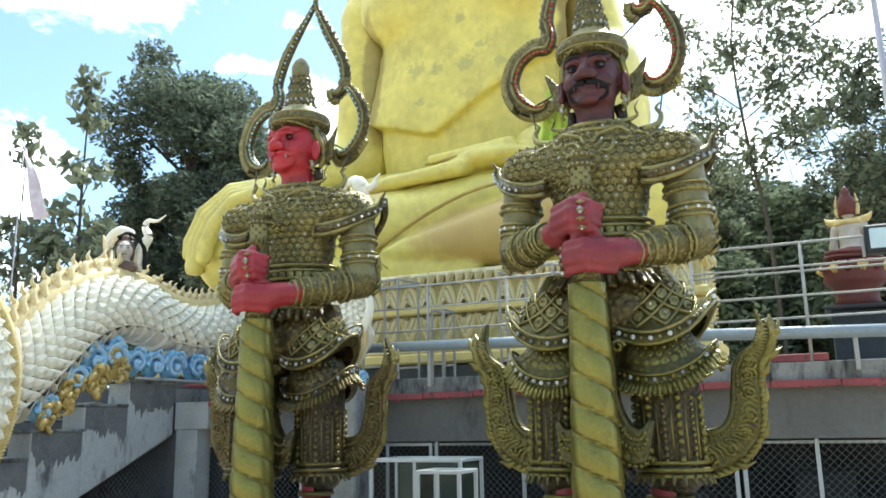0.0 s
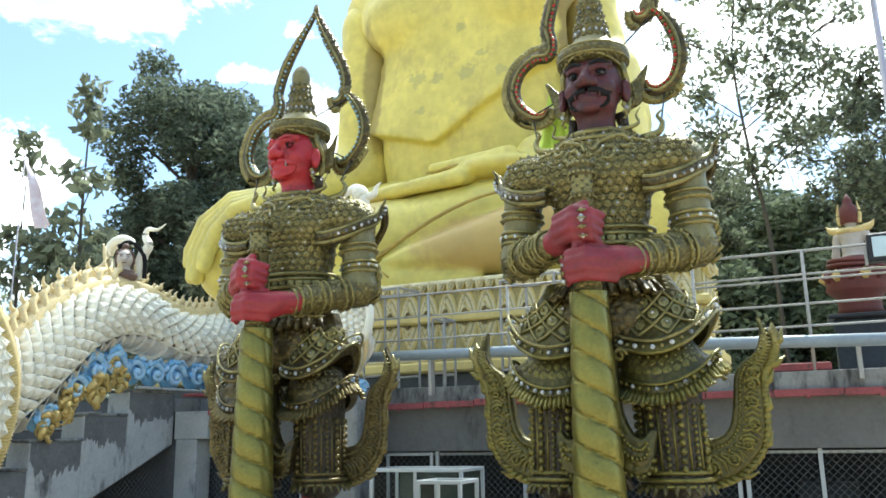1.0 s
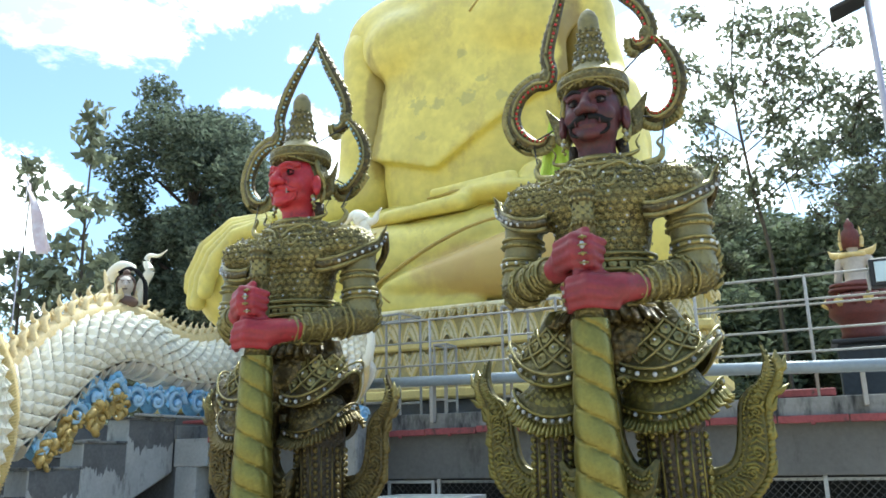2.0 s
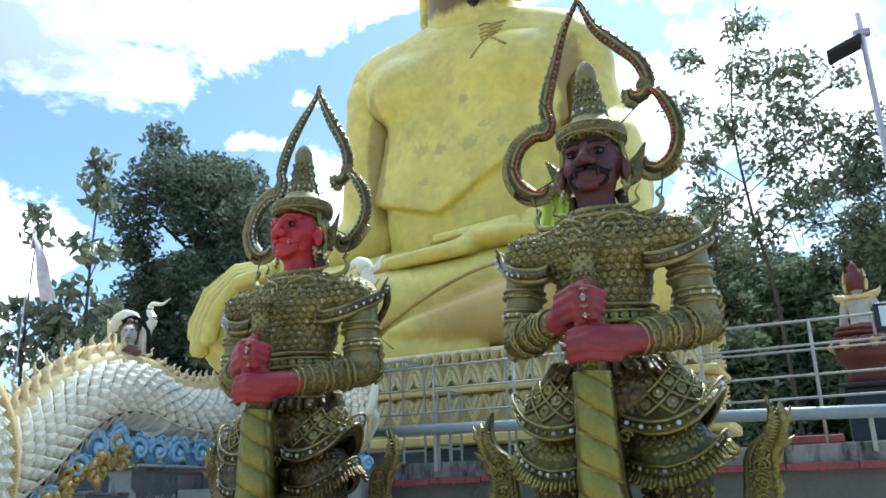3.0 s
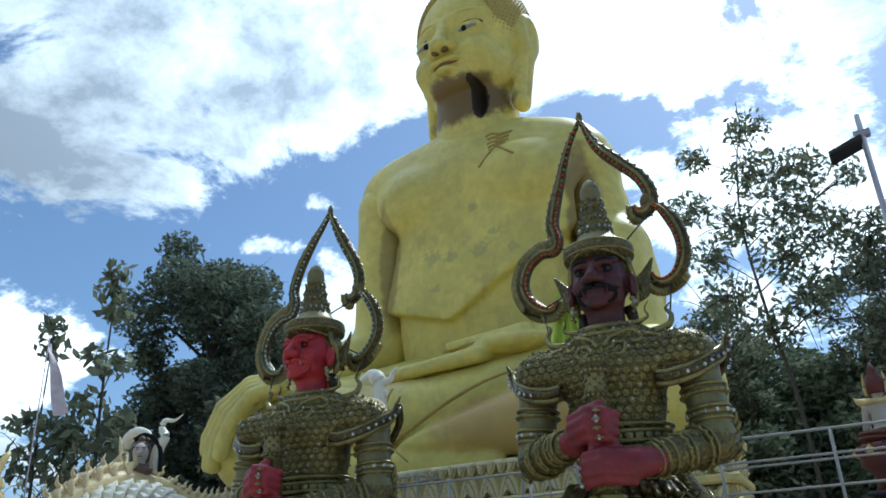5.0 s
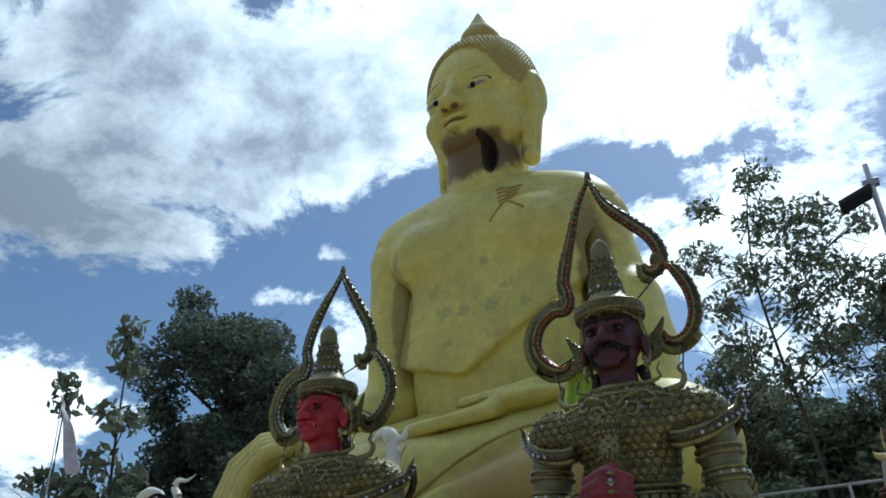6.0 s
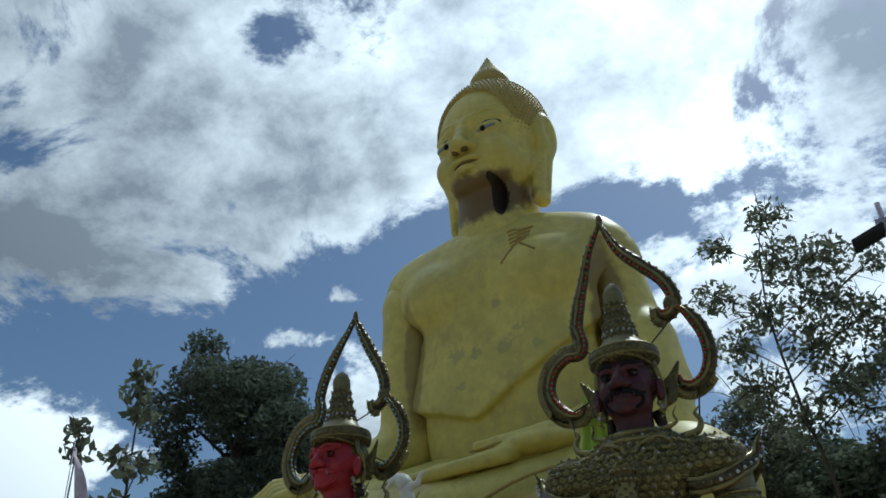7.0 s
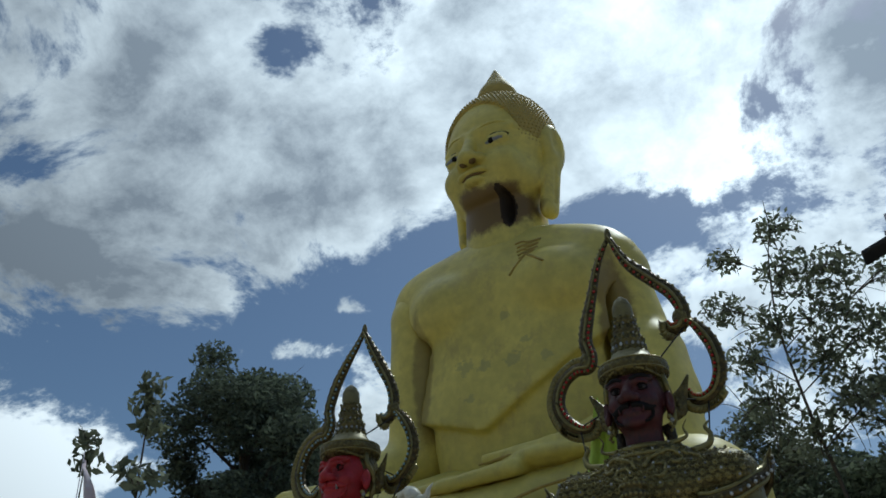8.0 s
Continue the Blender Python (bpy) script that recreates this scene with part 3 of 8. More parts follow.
def build_terrace():
    tagged(part("terrace_slab", boxes((-7.2, 9.0, FRONT, 19.0, 1.92, TERRACE)), CONCRETE), "weathered grey concrete terrace slab with black stains", "terrace", kind="structure")
    tagged(part("terrace_beam", boxes((-7.2, 9.0, FRONT + 0.1, FRONT + 0.4, 1.38, 1.917)), BEAM_GREY), "grey concrete edge beam under the terrace", "beam", kind="structure")
    rnd = random.Random(4)
    bm = bmesh.new()
    x = -7.2
    while x < 9.0:   # short lengths of tin trim, each a little uneven
        w = 0.62
        d = rnd.uniform(-0.012, 0.012)
        box(bm, x + 0.004, x + w - 0.004, FRONT - 0.06, FRONT - 0.004, 1.865 + d, 1.935 + d, 0.006)
        box(bm, x + 0.29, x + 0.33, FRONT - 0.075, FRONT - 0.055, 1.845 + d, 1.885 + d, 0.004)
        x += w
    tagged(part("terrace_trim", bm, RED_TRIM), "faded red painted eave trim along the terrace", "trim", kind="structure")
    tagged(part("wall_store_back", boxes((-7.2, 9.0, 11.2, 11.4, 0, 1.915)), DARK_VOID), "store back wall under the terrace, its dimness painted near black", "wall", kind="structure")
    tagged(part("wall_store_side", boxes((-7.2, -7.0, 9.05, 11.19, 0, 1.915)), DARK_VOID), "store side wall under the terrace, its dimness painted near black", "wall", kind="structure")
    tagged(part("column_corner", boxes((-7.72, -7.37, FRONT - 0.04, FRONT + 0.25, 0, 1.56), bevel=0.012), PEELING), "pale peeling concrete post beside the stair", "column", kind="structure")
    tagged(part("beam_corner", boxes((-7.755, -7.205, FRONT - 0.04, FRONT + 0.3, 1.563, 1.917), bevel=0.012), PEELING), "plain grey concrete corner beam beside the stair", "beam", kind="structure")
    # added wall: closes a gap that would show bright ground beyond
    tagged(part("wall_gap_fill", boxes((-7.755, -7.205, 9.0, 9.2, 0, 1.915)), DARK_VOID), "near-black wall added to close the bright gap beside the stair", "wall", kind="structure")
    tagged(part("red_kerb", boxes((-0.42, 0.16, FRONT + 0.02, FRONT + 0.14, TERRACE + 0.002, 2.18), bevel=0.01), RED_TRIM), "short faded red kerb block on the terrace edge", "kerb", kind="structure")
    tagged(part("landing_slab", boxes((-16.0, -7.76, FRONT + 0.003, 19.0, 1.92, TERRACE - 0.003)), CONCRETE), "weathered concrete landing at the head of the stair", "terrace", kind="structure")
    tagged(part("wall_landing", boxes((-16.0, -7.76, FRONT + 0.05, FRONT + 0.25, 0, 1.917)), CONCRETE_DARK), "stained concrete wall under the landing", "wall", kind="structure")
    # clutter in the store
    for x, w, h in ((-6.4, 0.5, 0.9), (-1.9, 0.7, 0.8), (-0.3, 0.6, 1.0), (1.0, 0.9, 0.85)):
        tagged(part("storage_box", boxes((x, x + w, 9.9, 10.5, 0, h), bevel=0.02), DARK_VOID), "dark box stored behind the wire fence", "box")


build_terrace()


def build_stair():
    ob = thing("stair", -8.9, 7.2, 0, "dark worn concrete stair rising to the terrace", "stair", kind="structure")
    for i in range(10):
        y1 = 8.6 - 0.46 * i
        z = TERRACE - 0.003 - 0.2 * i
        if z > 0.05:
            part("step", boxes((-1.3, 0.72, y1 - 0.46 - 7.2, y1 - 0.002 - 7.2, max(0, z - 0.45), z), bevel=0.015), STAIR_DARK, ob)
            part("nosing", boxes((-1.3, 0.72, y1 - 0.49 - 7.2, y1 - 0.41 - 7.2, z + 0.001, z + 0.022), bevel=0.006), CONCRETE, ob)
    side = thing("stair_parapet", -7.98, 7.2, 0, "stepped concrete stair parapet with peeling white paint", "parapet", kind="structure")
    drips = random.Random(21)
    tops = [(8.6, 7.79, 2.15), (7.788, 7.12, 1.85), (7.118, 6.42, 1.56), (6.418, 5.75, 1.26), (5.748, 5.1, 0.96), (5.098, 4.4, 0.66), (4.398, 3.7, 0.36)]
    for yy1, yy0, z in tops:
        bm = bmesh.new()
        prof = [(yy0, max(0, 1.57 - 0.462 * (8.75 - yy0))), (yy1, max(0, 1.57 - 0.462 * (8.75 - yy1))), (yy1, z), (yy0, z)]
        a = [bm.verts.new((-0.18, y - 7.2, q)) for y, q in prof]
        b = [bm.verts.new((0.18, y - 7.2, q)) for y, q in prof]
        bm.faces.new(a), bm.faces.new(b[::-1])
        for i in range(4):
            bm.faces.new((a[i], b[i], b[(i + 1) % 4], a[(i + 1) % 4]))
        bmesh.ops.bevel(bm, geom=bm.edges[:], offset=0.012, segments=1, affect="EDGES")
        part("parapet_block", bm, PEELING, side)
        # thin dark plate along the top of the block, with a dripping lower edge
        n, low = 84, 0.1
        vs = []
        for i in range(n + 1):
            yv = yy0 + 0.01 + (yy1 - yy0 - 0.02) * i / n - 7.2
            low = 0.86 * low + 0.14 * drips.uniform(0.0, 0.34) + (drips.uniform(0, 0.07) if drips.random() < 0.22 else 0)
            floor_z = max(0.02, 1.57 - 0.462 * (8.75 - yv - 7.2)) + 0.02
            zb = max(floor_z, z - 0.10 - low)
            vs += [(0.1815, yv, z - 0.004), (0.1835, yv, zb), (0.178, yv, zb - 0.004)]
        fs = [(3 * i + k, 3 * i + k + 1, 3 * i + k + 4, 3 * i + k + 3) for i in range(n) for k in (0, 1)]
        if z > 0.6:
            mesh_ob("dark_top_band", vs, fs, [BAND_CONCRETE], side, smooth=False)
        part("coping", boxes((-0.2, 0.2, yy0 - 7.23, yy1 - 7.2 - 0.004, z + 0.001, z + 0.035), bevel=0.008), CONCRETE, side)


build_stair()


# ---- wire fences ----
def wire_mesh(x0, x1, z0, z1, pitch=0.075, r=0.0028, cut=None):
    """Two families of slanting wires between the given bounds; cut(x) may lower the top."""
    g = Geo()
    n = int((x1 - x0 + z1 - z0) / pitch) + 1
    for s, y in ((1, 0.003), (-1, -0.003)):
        for i in range(n):
            c = x0 - (z1 - z0) + i * pitch if s == 1 else x0 + i * pitch
            pts = []
            for k in range(0, 41):
                z = z0 + (z1 - z0) * k / 40
                x = c + s * (z - z0)
                if x0 <= x <= x1 and (cut is None or z <= cut(x)):
                    pts.append((x, y, z))
            if len(pts) > 1:
                g.tube([pts[0], pts[-1]], r, 4, up=(0, 1, 0), cap=False)
    return g


def build_fence():
    ob = thing("chain_link_fence", 0, FRONT + 0.2, 0, "galvanised chain-link fence with white steel posts below the terrace", "fence")
    for x0, x1 in ((-7.4, -5.9), (-5.9, -4.95), (-4.95, -4.05), (-4.05, -3.0), (-3.0, -2.0), (-2.0, -0.74), (-0.74, -0.03), (-0.03, 1.0), (1.0, 2.2)):
        wire_mesh(x0 + 0.02, x1 - 0.02, 0.3, 1.35).ob("wire_panel", [DULL_WIRE], ob, smooth=False)["kind"] = "stuff"
    for x in (-5.9, -4.95, -4.05, -3.0, -2.0, -0.78, -0.70, -0.03, 1.0, 2.2):
        part("post", boxes((x - 0.02, x + 0.02, -0.02, 0.02, 0, 1.379), bevel=0.004), ALU, ob)
    for gx0, gx1, gz0, gz1 in ((-4.69, -4.655, 0.1, 1.33), (-4.125, -4.09, 0.1, 1.33), (-4.69, -4.09, 1.331, 1.366), (-4.655, -4.125, 0.70, 0.73)):
        part("gate_bar", boxes((gx0, gx1, -0.055, -0.025, gz0, gz1), bevel=0.004), ALU, ob)
    for z in (1.345, 0.3):
        part("fence_rail", boxes((-7.4, 2.2, 0.022, 0.052, z - 0.015, z + 0.015), bevel=0.004), ALU, ob)


build_fence()


def build_stair_fence():
    ob = thing("stair_wire_fence", -7.9, 8.0, 0, "chain-link panel closing the triangle under the stair", "fence")
    g = wire_mesh(-3.4, 0.55, 0.02, 1.5, cut=lambda x: 1.57 - 0.462 * (0.75 - x) - 0.03)
    o = g.ob("wire_panel", [DULL_WIRE], ob, smooth=False)
    tagged(o, kind="stuff")
    o.matrix_basis = pose(0, 0, 0, 0, 0, 90)
    gg = Geo()
    gg.tube([(0.03, -3.0, -0.18 + 0.02), (0.03, 0.6, 1.48)], 0.018, 6)
    gg.ob("frame_bar", [STEEL], ob)


build_stair_fence()
# added backing that keeps the space under the stair dark
tagged(part("wall_stair_fill", boxes((-10.3, -10.22, 3.0, 8.6, 0, 2.0)), DARK_VOID), "near-black wall added to hide bright ground under the stair", "wall", kind="structure")


# ---- railings, pipe and terrace steelwork ----
def build_railing(x0, y0, top, xs, rails, label):
    ob = thing("terrace_railing", x0, y0, TERRACE, label, "railing", "terrace railings")
    for z in rails:
        g = Geo()
        g.tube([(xs[0] - x0 - 0.02, 0, z - TERRACE), (xs[-1] - x0 + 0.02, 0, z - TERRACE)], 0.0115 if z != top else 0.014, 8)
        g.ob("rail", [STEEL], ob)
    for x in xs:
        g = Geo()
        g.tube([(x - x0, 0, 0), (x - x0, 0, top - TERRACE)], 0.0165, 8)
        g.ob("post", [STEEL], ob)
    return ob


build_railing(-4.0, FRONT + 0.03, 3.19, (-5.0, -4.06, -3.07, -2.1), (3.19, 2.93, 2.66, 2.5), "dull galvanised pipe railing in front of the lotus base")
build_railing(0.0, FRONT + 0.03, 3.27, (-1.04, 0.01, 1.1, 2.3, 3.6), (3.27, 3.035, 2.985, 2.745, 2.53), "galvanised pipe railing with five rails along the terrace edge")


def build_pipe():
    ob = thing("water_pipe", -1, FRONT - 0.09, TERRACE, "grey-blue plastic water pipe running along the railing", "pipe")
    for (xa, za), (xb, zb) in (((-4.9, 2.475), (-2.0, 2.43)), ((-2.0, 2.43), (1.0, 2.34)), ((1.0, 2.34), (4.5, 2.30))):
        g = Geo()
        g.tube([(xa + 1, 0, za - TERRACE), (xb + 1, 0, zb - TERRACE)], 0.06, 14)
        g.ob("pipe_length", [BLUE_PIPE], ob)
        g = Geo()
        g.tube([(xa + 0.95, 0, za - TERRACE), (xa + 1.09, 0, za - TERRACE)], 0.069, 14)
        g.ob("coupling", [BLUE_PIPE], ob)
    for x, z in ((-4.0, 2.46), (-1.5, 2.41), (0.4, 2.355), (2.8, 2.32)):
        part("bracket", boxes((x + 0.98, x + 1.02, 0, 0.1, -0.1, z - TERRACE - 0.05), bevel=0.004), STEEL, ob)


build_pipe()


def build_stand(x, y, z, w, d, h, label, rz=0):
    ob = thing("steel_stand", x, y, z, label, "frame", "bare steel frames on the terrace", rz=rz)
    t = 0.013
    for sx in (0, w):
        for sy in (0, d):
            part("leg", boxes((sx - t, sx + t, sy - t, sy + t, 0, h - t), bevel=0.004), STEEL, ob)
    for sy in (0, d):
        part("bar", boxes((-t, w + t, sy - t, sy + t, h - t + 0.001, h + t), bevel=0.004), STEEL, ob)
        part("bar", boxes((t + 0.001, w - t - 0.001, sy - t, sy + t, 0.15, 0.15 + 2 * t), bevel=0.004), STEEL, ob)
    for sx in (0, w):
        part("bar", boxes((sx - t, sx + t, t + 0.001, d - t - 0.001, h - t + 0.001, h + t), bevel=0.004), STEEL, ob)
    return ob


build_stand(-4.05, 8.72, TERRACE, 0.15, 0.3, 0.80, "narrow bare steel frame at the terrace edge")
build_stand(-3.2, 8.75, TERRACE, 0.75, 0.5, 1.18, "bare grey steel table frame standing on the terrace", rz=-18)
build_stand(-5.0, 8.75, TERRACE, 0.55, 0.4, 1.2, "bare grey steel table frame standing on the terrace", rz=-12)


# ---- lotus base ----
def build_base():
    cx, y0 = -5.15, 9.9
    x0, x1, y1 = -9.3, -1.06, 15.2
    ob = thing("lotus_base", cx, 12.5, TERRACE, "cream and gold moulded base with two rows of lotus petals", "pedestal")

    def tier(z0, z1, out, mat_, name):
        return part(name, boxes((x0 - out - cx, x1 + out - cx, y0 - out - 12.5, 11.05 + out - 12.5, z0 - TERRACE, z1 - TERRACE), bevel=0.025), mat_, ob)

    tier(2.10, 2.36, -0.12, CONCRETE_DARK, "plinth")
    tier(2.363, 2.50, 0.10, CREAM_YELLOW, "moulding")
    tier(2.503, 2.62, 0.04, CREAM_RELIEF, "moulding")
    lower = tier(2.623, 3.02, -0.06, PETAL_GROUND, "frieze")
    tier(3.023, 3.13, 0.05, CREAM_YELLOW, "moulding")
    upper = tier(3.133, 3.52, -0.06, PETAL_GROUND, "frieze")
    tier(3.523, 3.60, 0.02, CREAM_RELIEF, "moulding")

    part("core_block", boxes((-8.9 - cx, -1.55 - cx, 11.2 - 12.5, y1 - 12.5, 0.003, 3.59 - TERRACE), bevel=0.03), CREAM_YELLOW, ob)

    def petal(w, h, flip):
        """A pointed lotus petal in relief: three nested leaves and a bead."""
        g = Geo()
        for s, d, m in ((1.0, 0.0, 1), (0.86, 0.012, 0), (0.70, 0.024, 2), (0.58, 0.034, 0), (0.42, 0.044, 1), (0.26, 0.054, 0)):
            out = []
            for i in range(9):
                t = -1 + 2 * i / 8
                out.append((t * w / 2 * s, h * s * (1 - abs(t)) ** 0.62))
            vs = [(0, -0.03 - d, h * 0.30)] + [(x, -d, z) for x, z in out] + [(x, 0.06, z) for x, z in out]
            fs = [(0, 1 + i + 1, 1 + i) for i in range(8)] + [(1 + i, 2 + i, 11 + i, 10 + i) for i in range(8)]
            vs = [(x, y, (h - z) if flip else z) for x, y, z in vs]
            if flip:
                fs = [f[::-1] for f in fs]
            g.add(vs, fs, m)
        for k in range(5):   # a fleuron of beads up the middle
            zz = h * (0.2 + 0.14 * k)
            g.ball((0, -0.075, h - zz if flip else zz), 0.020 - 0.002 * k, 1 if k % 2 else 0, 5, 4)
            if 0 < k < 4:
                for sx in (-1, 1):
                    g.ball((sx * w * (0.16 - 0.025 * k), -0.06, h - zz if flip else zz), 0.013, 0, 5, 3)
        me = g.ob("lotus_petal", [CREAM_RELIEF, CREAM_YELLOW, PETAL_GROUND], smooth=False)
        data = me.data
        bpy.data.objects.remove(me)
        return data

    up, down = petal(0.31, 0.40, False), petal(0.31, 0.39, True)
    drip = petal(0.14, 0.14, True)
    for data, z, step in ((up, 3.125, 0.28), (down, 2.625, 0.28), (drip, 3.40, 0.14)):
        n = int((x1 - x0) / step)
        for i in range(n):
            p = new("lotus_petal", data)
            p.parent = lower if data == down else upper
            p.location = (x0 + step * (i + 0.5) - cx, y0 + 0.045 - 12.5 - (0.06 if data == drip else 0), z - TERRACE)
        for i in range(3):
            p = new("lotus_petal", data)
            p.parent = lower if data == down else upper
            p.rotation_euler = (0, 0, radians(90))
            p.location = (x1 - 0.045 - cx + (0.06 if data == drip else 0), y0 + 0.3 + step * i - 12.5, z - TERRACE)


build_base()


# ---- the great seated statue ----
BX, BY = -5.0, 12.45


def build_great_statue(h=0.055):
    P = lambda x, y, z: (BX + x, BY + y, z)
    c = Clay((BX - 4.9, 9.2, 3.5), (BX + 4.4, 14.6, 10.9), h)
    # seat and thighs
    c.join(c.ell(P(0, 0.3, 4.6), (2.7, 1.7, 1.35)))
    c.join(c.cap(P(-1.3, -0.3, 4.65), P(-3.25, -1.9, 4.38), 1.15, 0.80), 0.4)
    c.join(c.cap(P(1.3, -0.3, 4.65), P(3.05, -1.95, 4.32), 1.15, 0.86), 0.4)
    # the leg below, from the far knee to the front
    low = c.cap(P(3.1, -1.8, 4.32), P(-0.42, -2.36, 3.98), 0.84, 0.12)
    c.join(low, 0.03)
    # the leg above it
    c.join(c.cap(P(-3.15, -1.65, 4.45), P(-0.6, -1.78, 4.45), 0.84, 0.56), 0.03)
    c.join(c.cap(P(-0.6, -1.78, 4.45), P(2.4, -1.3, 5.05), 0.56, 0.38), 0.2)
    c.join(c.cap(P(-0.9, -2.25, 3.74), P(0.9, -2.25, 3.62), 0.26, 0.14), 0.04)
    c.join(c.cap(P(-1.5, -2.1, 3.78), P(-0.5, -2.3, 3.72), 0.28, 0.2), 0.05)
    # the crease between the crossed legs, and hems round the ankle
    crease = smooth_path([P(-0.80, -2.40, 3.96), P(-0.31, -2.46, 4.18), P(0.12, -2.46, 4.41), P(0.61, -2.42, 4.63), P(1.08, -2.36, 4.78), P(1.76, -2.2, 4.90), P(2.7, -1.9, 5.08)], 2)
    for u, w in zip(crease, crease[1:]):
        c.cut(c.cap(u, w, 0.10), 0.05)
    for dx in (-1.0, -0.75):
        c.cut(c.cap(P(dx, -2.62, 4.1), P(dx + 0.22, -2.35, 4.85), 0.03), 0.02)
    # robe folds across the lap
    c.join(c.cap(P(2.6, -1.15, 5.3), P(-0.2, -1.65, 5.10), 0.22, 0.16), 0.03)
    c.join(c.cap(P(2.6, -0.95, 5.45), P(-0.6, -1.55, 5.26), 0.16, 0.12), 0.02)
    # torso
    t = Clay((BX - 3.6, 10.2, 4.6), (BX + 3.8, 14.2, 10.9), h)
    t.join(t.ell(P(0, 0.15, 6.2), (1.88, 1.1, 1.7)))
    t.join(t.ell(P(0, 0.1, 7.6), (1.85, 1.08, 2.0)), 0.4)
    t.join(t.ell(P(0, 0.15, 8.9), (2.0, 1.1, 1.25)), 0.5)
    for s in (-1, 1):
        t.join(t.ell(P(s * 0.95, -0.46, 8.72), (0.92, 0.66, 0.74)), 0.09)
        t.join(t.ell(P(s * 1.7, 0.2, 9.3), (0.70, 0.72, 0.58)), 0.4)
    t.join(t.ell(P(-1.45, 0.12, 9.36), (0.86, 0.73, 0.54)), 0.35)   # fuller near shoulder
    t.join(t.ell(P(0, 0.2, 9.75), (1.75, 0.75, 0.6)), 0.35)
    t.join(t.cap(P(0.05, 0.2, 9.7), P(0.05, 0.2, 10.0), 0.84, 0.6), 0.30)
    # the bare chest overhangs the robe along a slanting edge that dips at the navel
    xx, zz = t.X - BX, t.Z
    dip = np.abs(xx + 0.24)
    edge = 6.17 + np.where(xx < -0.24, 0.36, 0.60 + 0.05 * dip) * (np.sqrt(dip * dip + 0.006) - 0.077)
    swell = 0.19 * np.clip(1 - (zz - edge) / 1.7, 0, 1)
    shell = np.maximum(t.f - swell, (edge - zz) * 0.85).astype(np.float32)
    t.join(shell, 0.01)
    # deep gaps between the torso and the hanging arms
    t.cut(t.cap(P(-1.86, -0.24, 8.35), P(-1.92, -0.32, 5.6), 0.585, 0.565), 0.04)
    t.cut(t.cap(P(2.12, 0.1, 8.1), P(2.42, -0.05, 5.6), 0.60, 0.58), 0.04)
    # the fold under the breast, running up to the armpit
    fold = smooth_path([P(-1.62, -0.62, 8.05), P(-1.25, -0.98, 8.02), P(-0.80, -1.15, 8.10), P(-0.35, -1.10, 8.30)], 3)
    for u, w in zip(fold, fold[1:]):
        t.cut(t.cap(u, w, 0.07), 0.16)
    # arms
    a = Clay((BX - 4.9, 9.2, 3.5), (BX + 4.4, 14.6, 10.9), h)
    a.join(a.ell(P(-1.93, 0.12, 9.08), (0.61, 0.67, 0.71)))
    a.join(a.cap(P(-1.86, -0.20, 8.85), P(-1.92, -0.32, 6.2), 0.55, 0.52), 0.2)
    a.join(a.cap(P(-1.93, -0.32, 6.15), P(-3.05, -1.75, 5.2), 0.48, 0.34), 0.2)
    a.join(a.ell(P(1.95, 0.25, 9.0), (0.62, 0.66, 0.72)), 0)
    a.join(a.cap(P(2.0, 0.25, 8.9), P(2.45, 0.1, 6.5), 0.52, 0.52), 0.2)
    a.join(a.cap(P(2.5, 0.05, 6.3), P(1.6, -1.3, 5.55), 0.52, 0.36), 0.2)
    # robe fall over the far arm
    a.join(a.cap(P(2.45, -0.05, 7.2), P(2.65, -0.6, 5.3), 0.5, 0.5, flat=(1, 1.1, 1)), 0.25)
    # hand in the lap
    a.join(a.ell(P(1.0, -1.62, 5.40), (0.75, 0.35, 0.16)), 0.12)
    a.join(a.cap(P(1.3, -1.72, 5.58), P(0.08, -1.80, 5.47), 0.10, 0.075), 0.05)
    for i in range(4):
        a.join(a.cap(P(0.6, -1.45 - 0.17 * i, 5.32 - 0.03 * i), P(-0.85 + 0.1 * i, -1.45 - 0.2 * i, 5.27 - 0.05 * i), 0.13, 0.10), 0.06)
    a.join(a.cap(P(-0.4, -1.95, 5.16), P(-1.15, -1.9, 5.10), 0.13, 0.1), 0.03)
    # hand over the knee, fingers hanging
    a.join(a.ell(P(-2.95, -2.0, 5.08), (0.42, 0.36, 0.2), rz=30), 0.2)
    near = [(-2.70, 5.14), (-3.14, 5.05), (-3.44, 4.76), (-3.60, 4.46), (-3.70, 4.10)]
    far = [(-2.46, 5.33), (-3.22, 5.34), (-3.80, 5.02), (-4.06, 4.54), (-4.08, 4.10)]
    fingers = []
    for j in range(4):
        u, dy = (j + 0.5) / 4, -0.48 + 0.22 * j
        chain = [P(n0 * (1 - u) + f0 * u - 0.82 * dy, -2.35 + dy, n1 * (1 - u) + f1 * u + 0.32 * dy) for (n0, n1), (f0, f1) in zip(near, far)]
        if j in (0, 3):
            chain = chain[:4] + [tuple(0.5 * (p + q) for p, q in zip(chain[3], chain[4]))]
        fingers.append(chain)
        for p, q in zip(chain, chain[1:]):
            a.join(a.cap(p, q, 0.125), 0.025)
    a.join(a.cap(P(-2.62, -2.45, 5.10), P(-2.98, -2.78, 4.72), 0.13, 0.11), 0.03)
    # head
    k = Clay((BX - 1.7, BY - 1.6, 9.4), (BX + 1.7, BY + 1.5, 14.9), h * 0.62)
    H = lambda x, y, z: (BX + 0.1 + x, BY + y, z)
    k.join(k.ell(H(0, 0.0, 12.25), (1.12, 1.12, 1.35)))
    k.join(k.ell(H(0, -0.22, 11.28), (1.0, 0.84, 0.60)), 0.22)
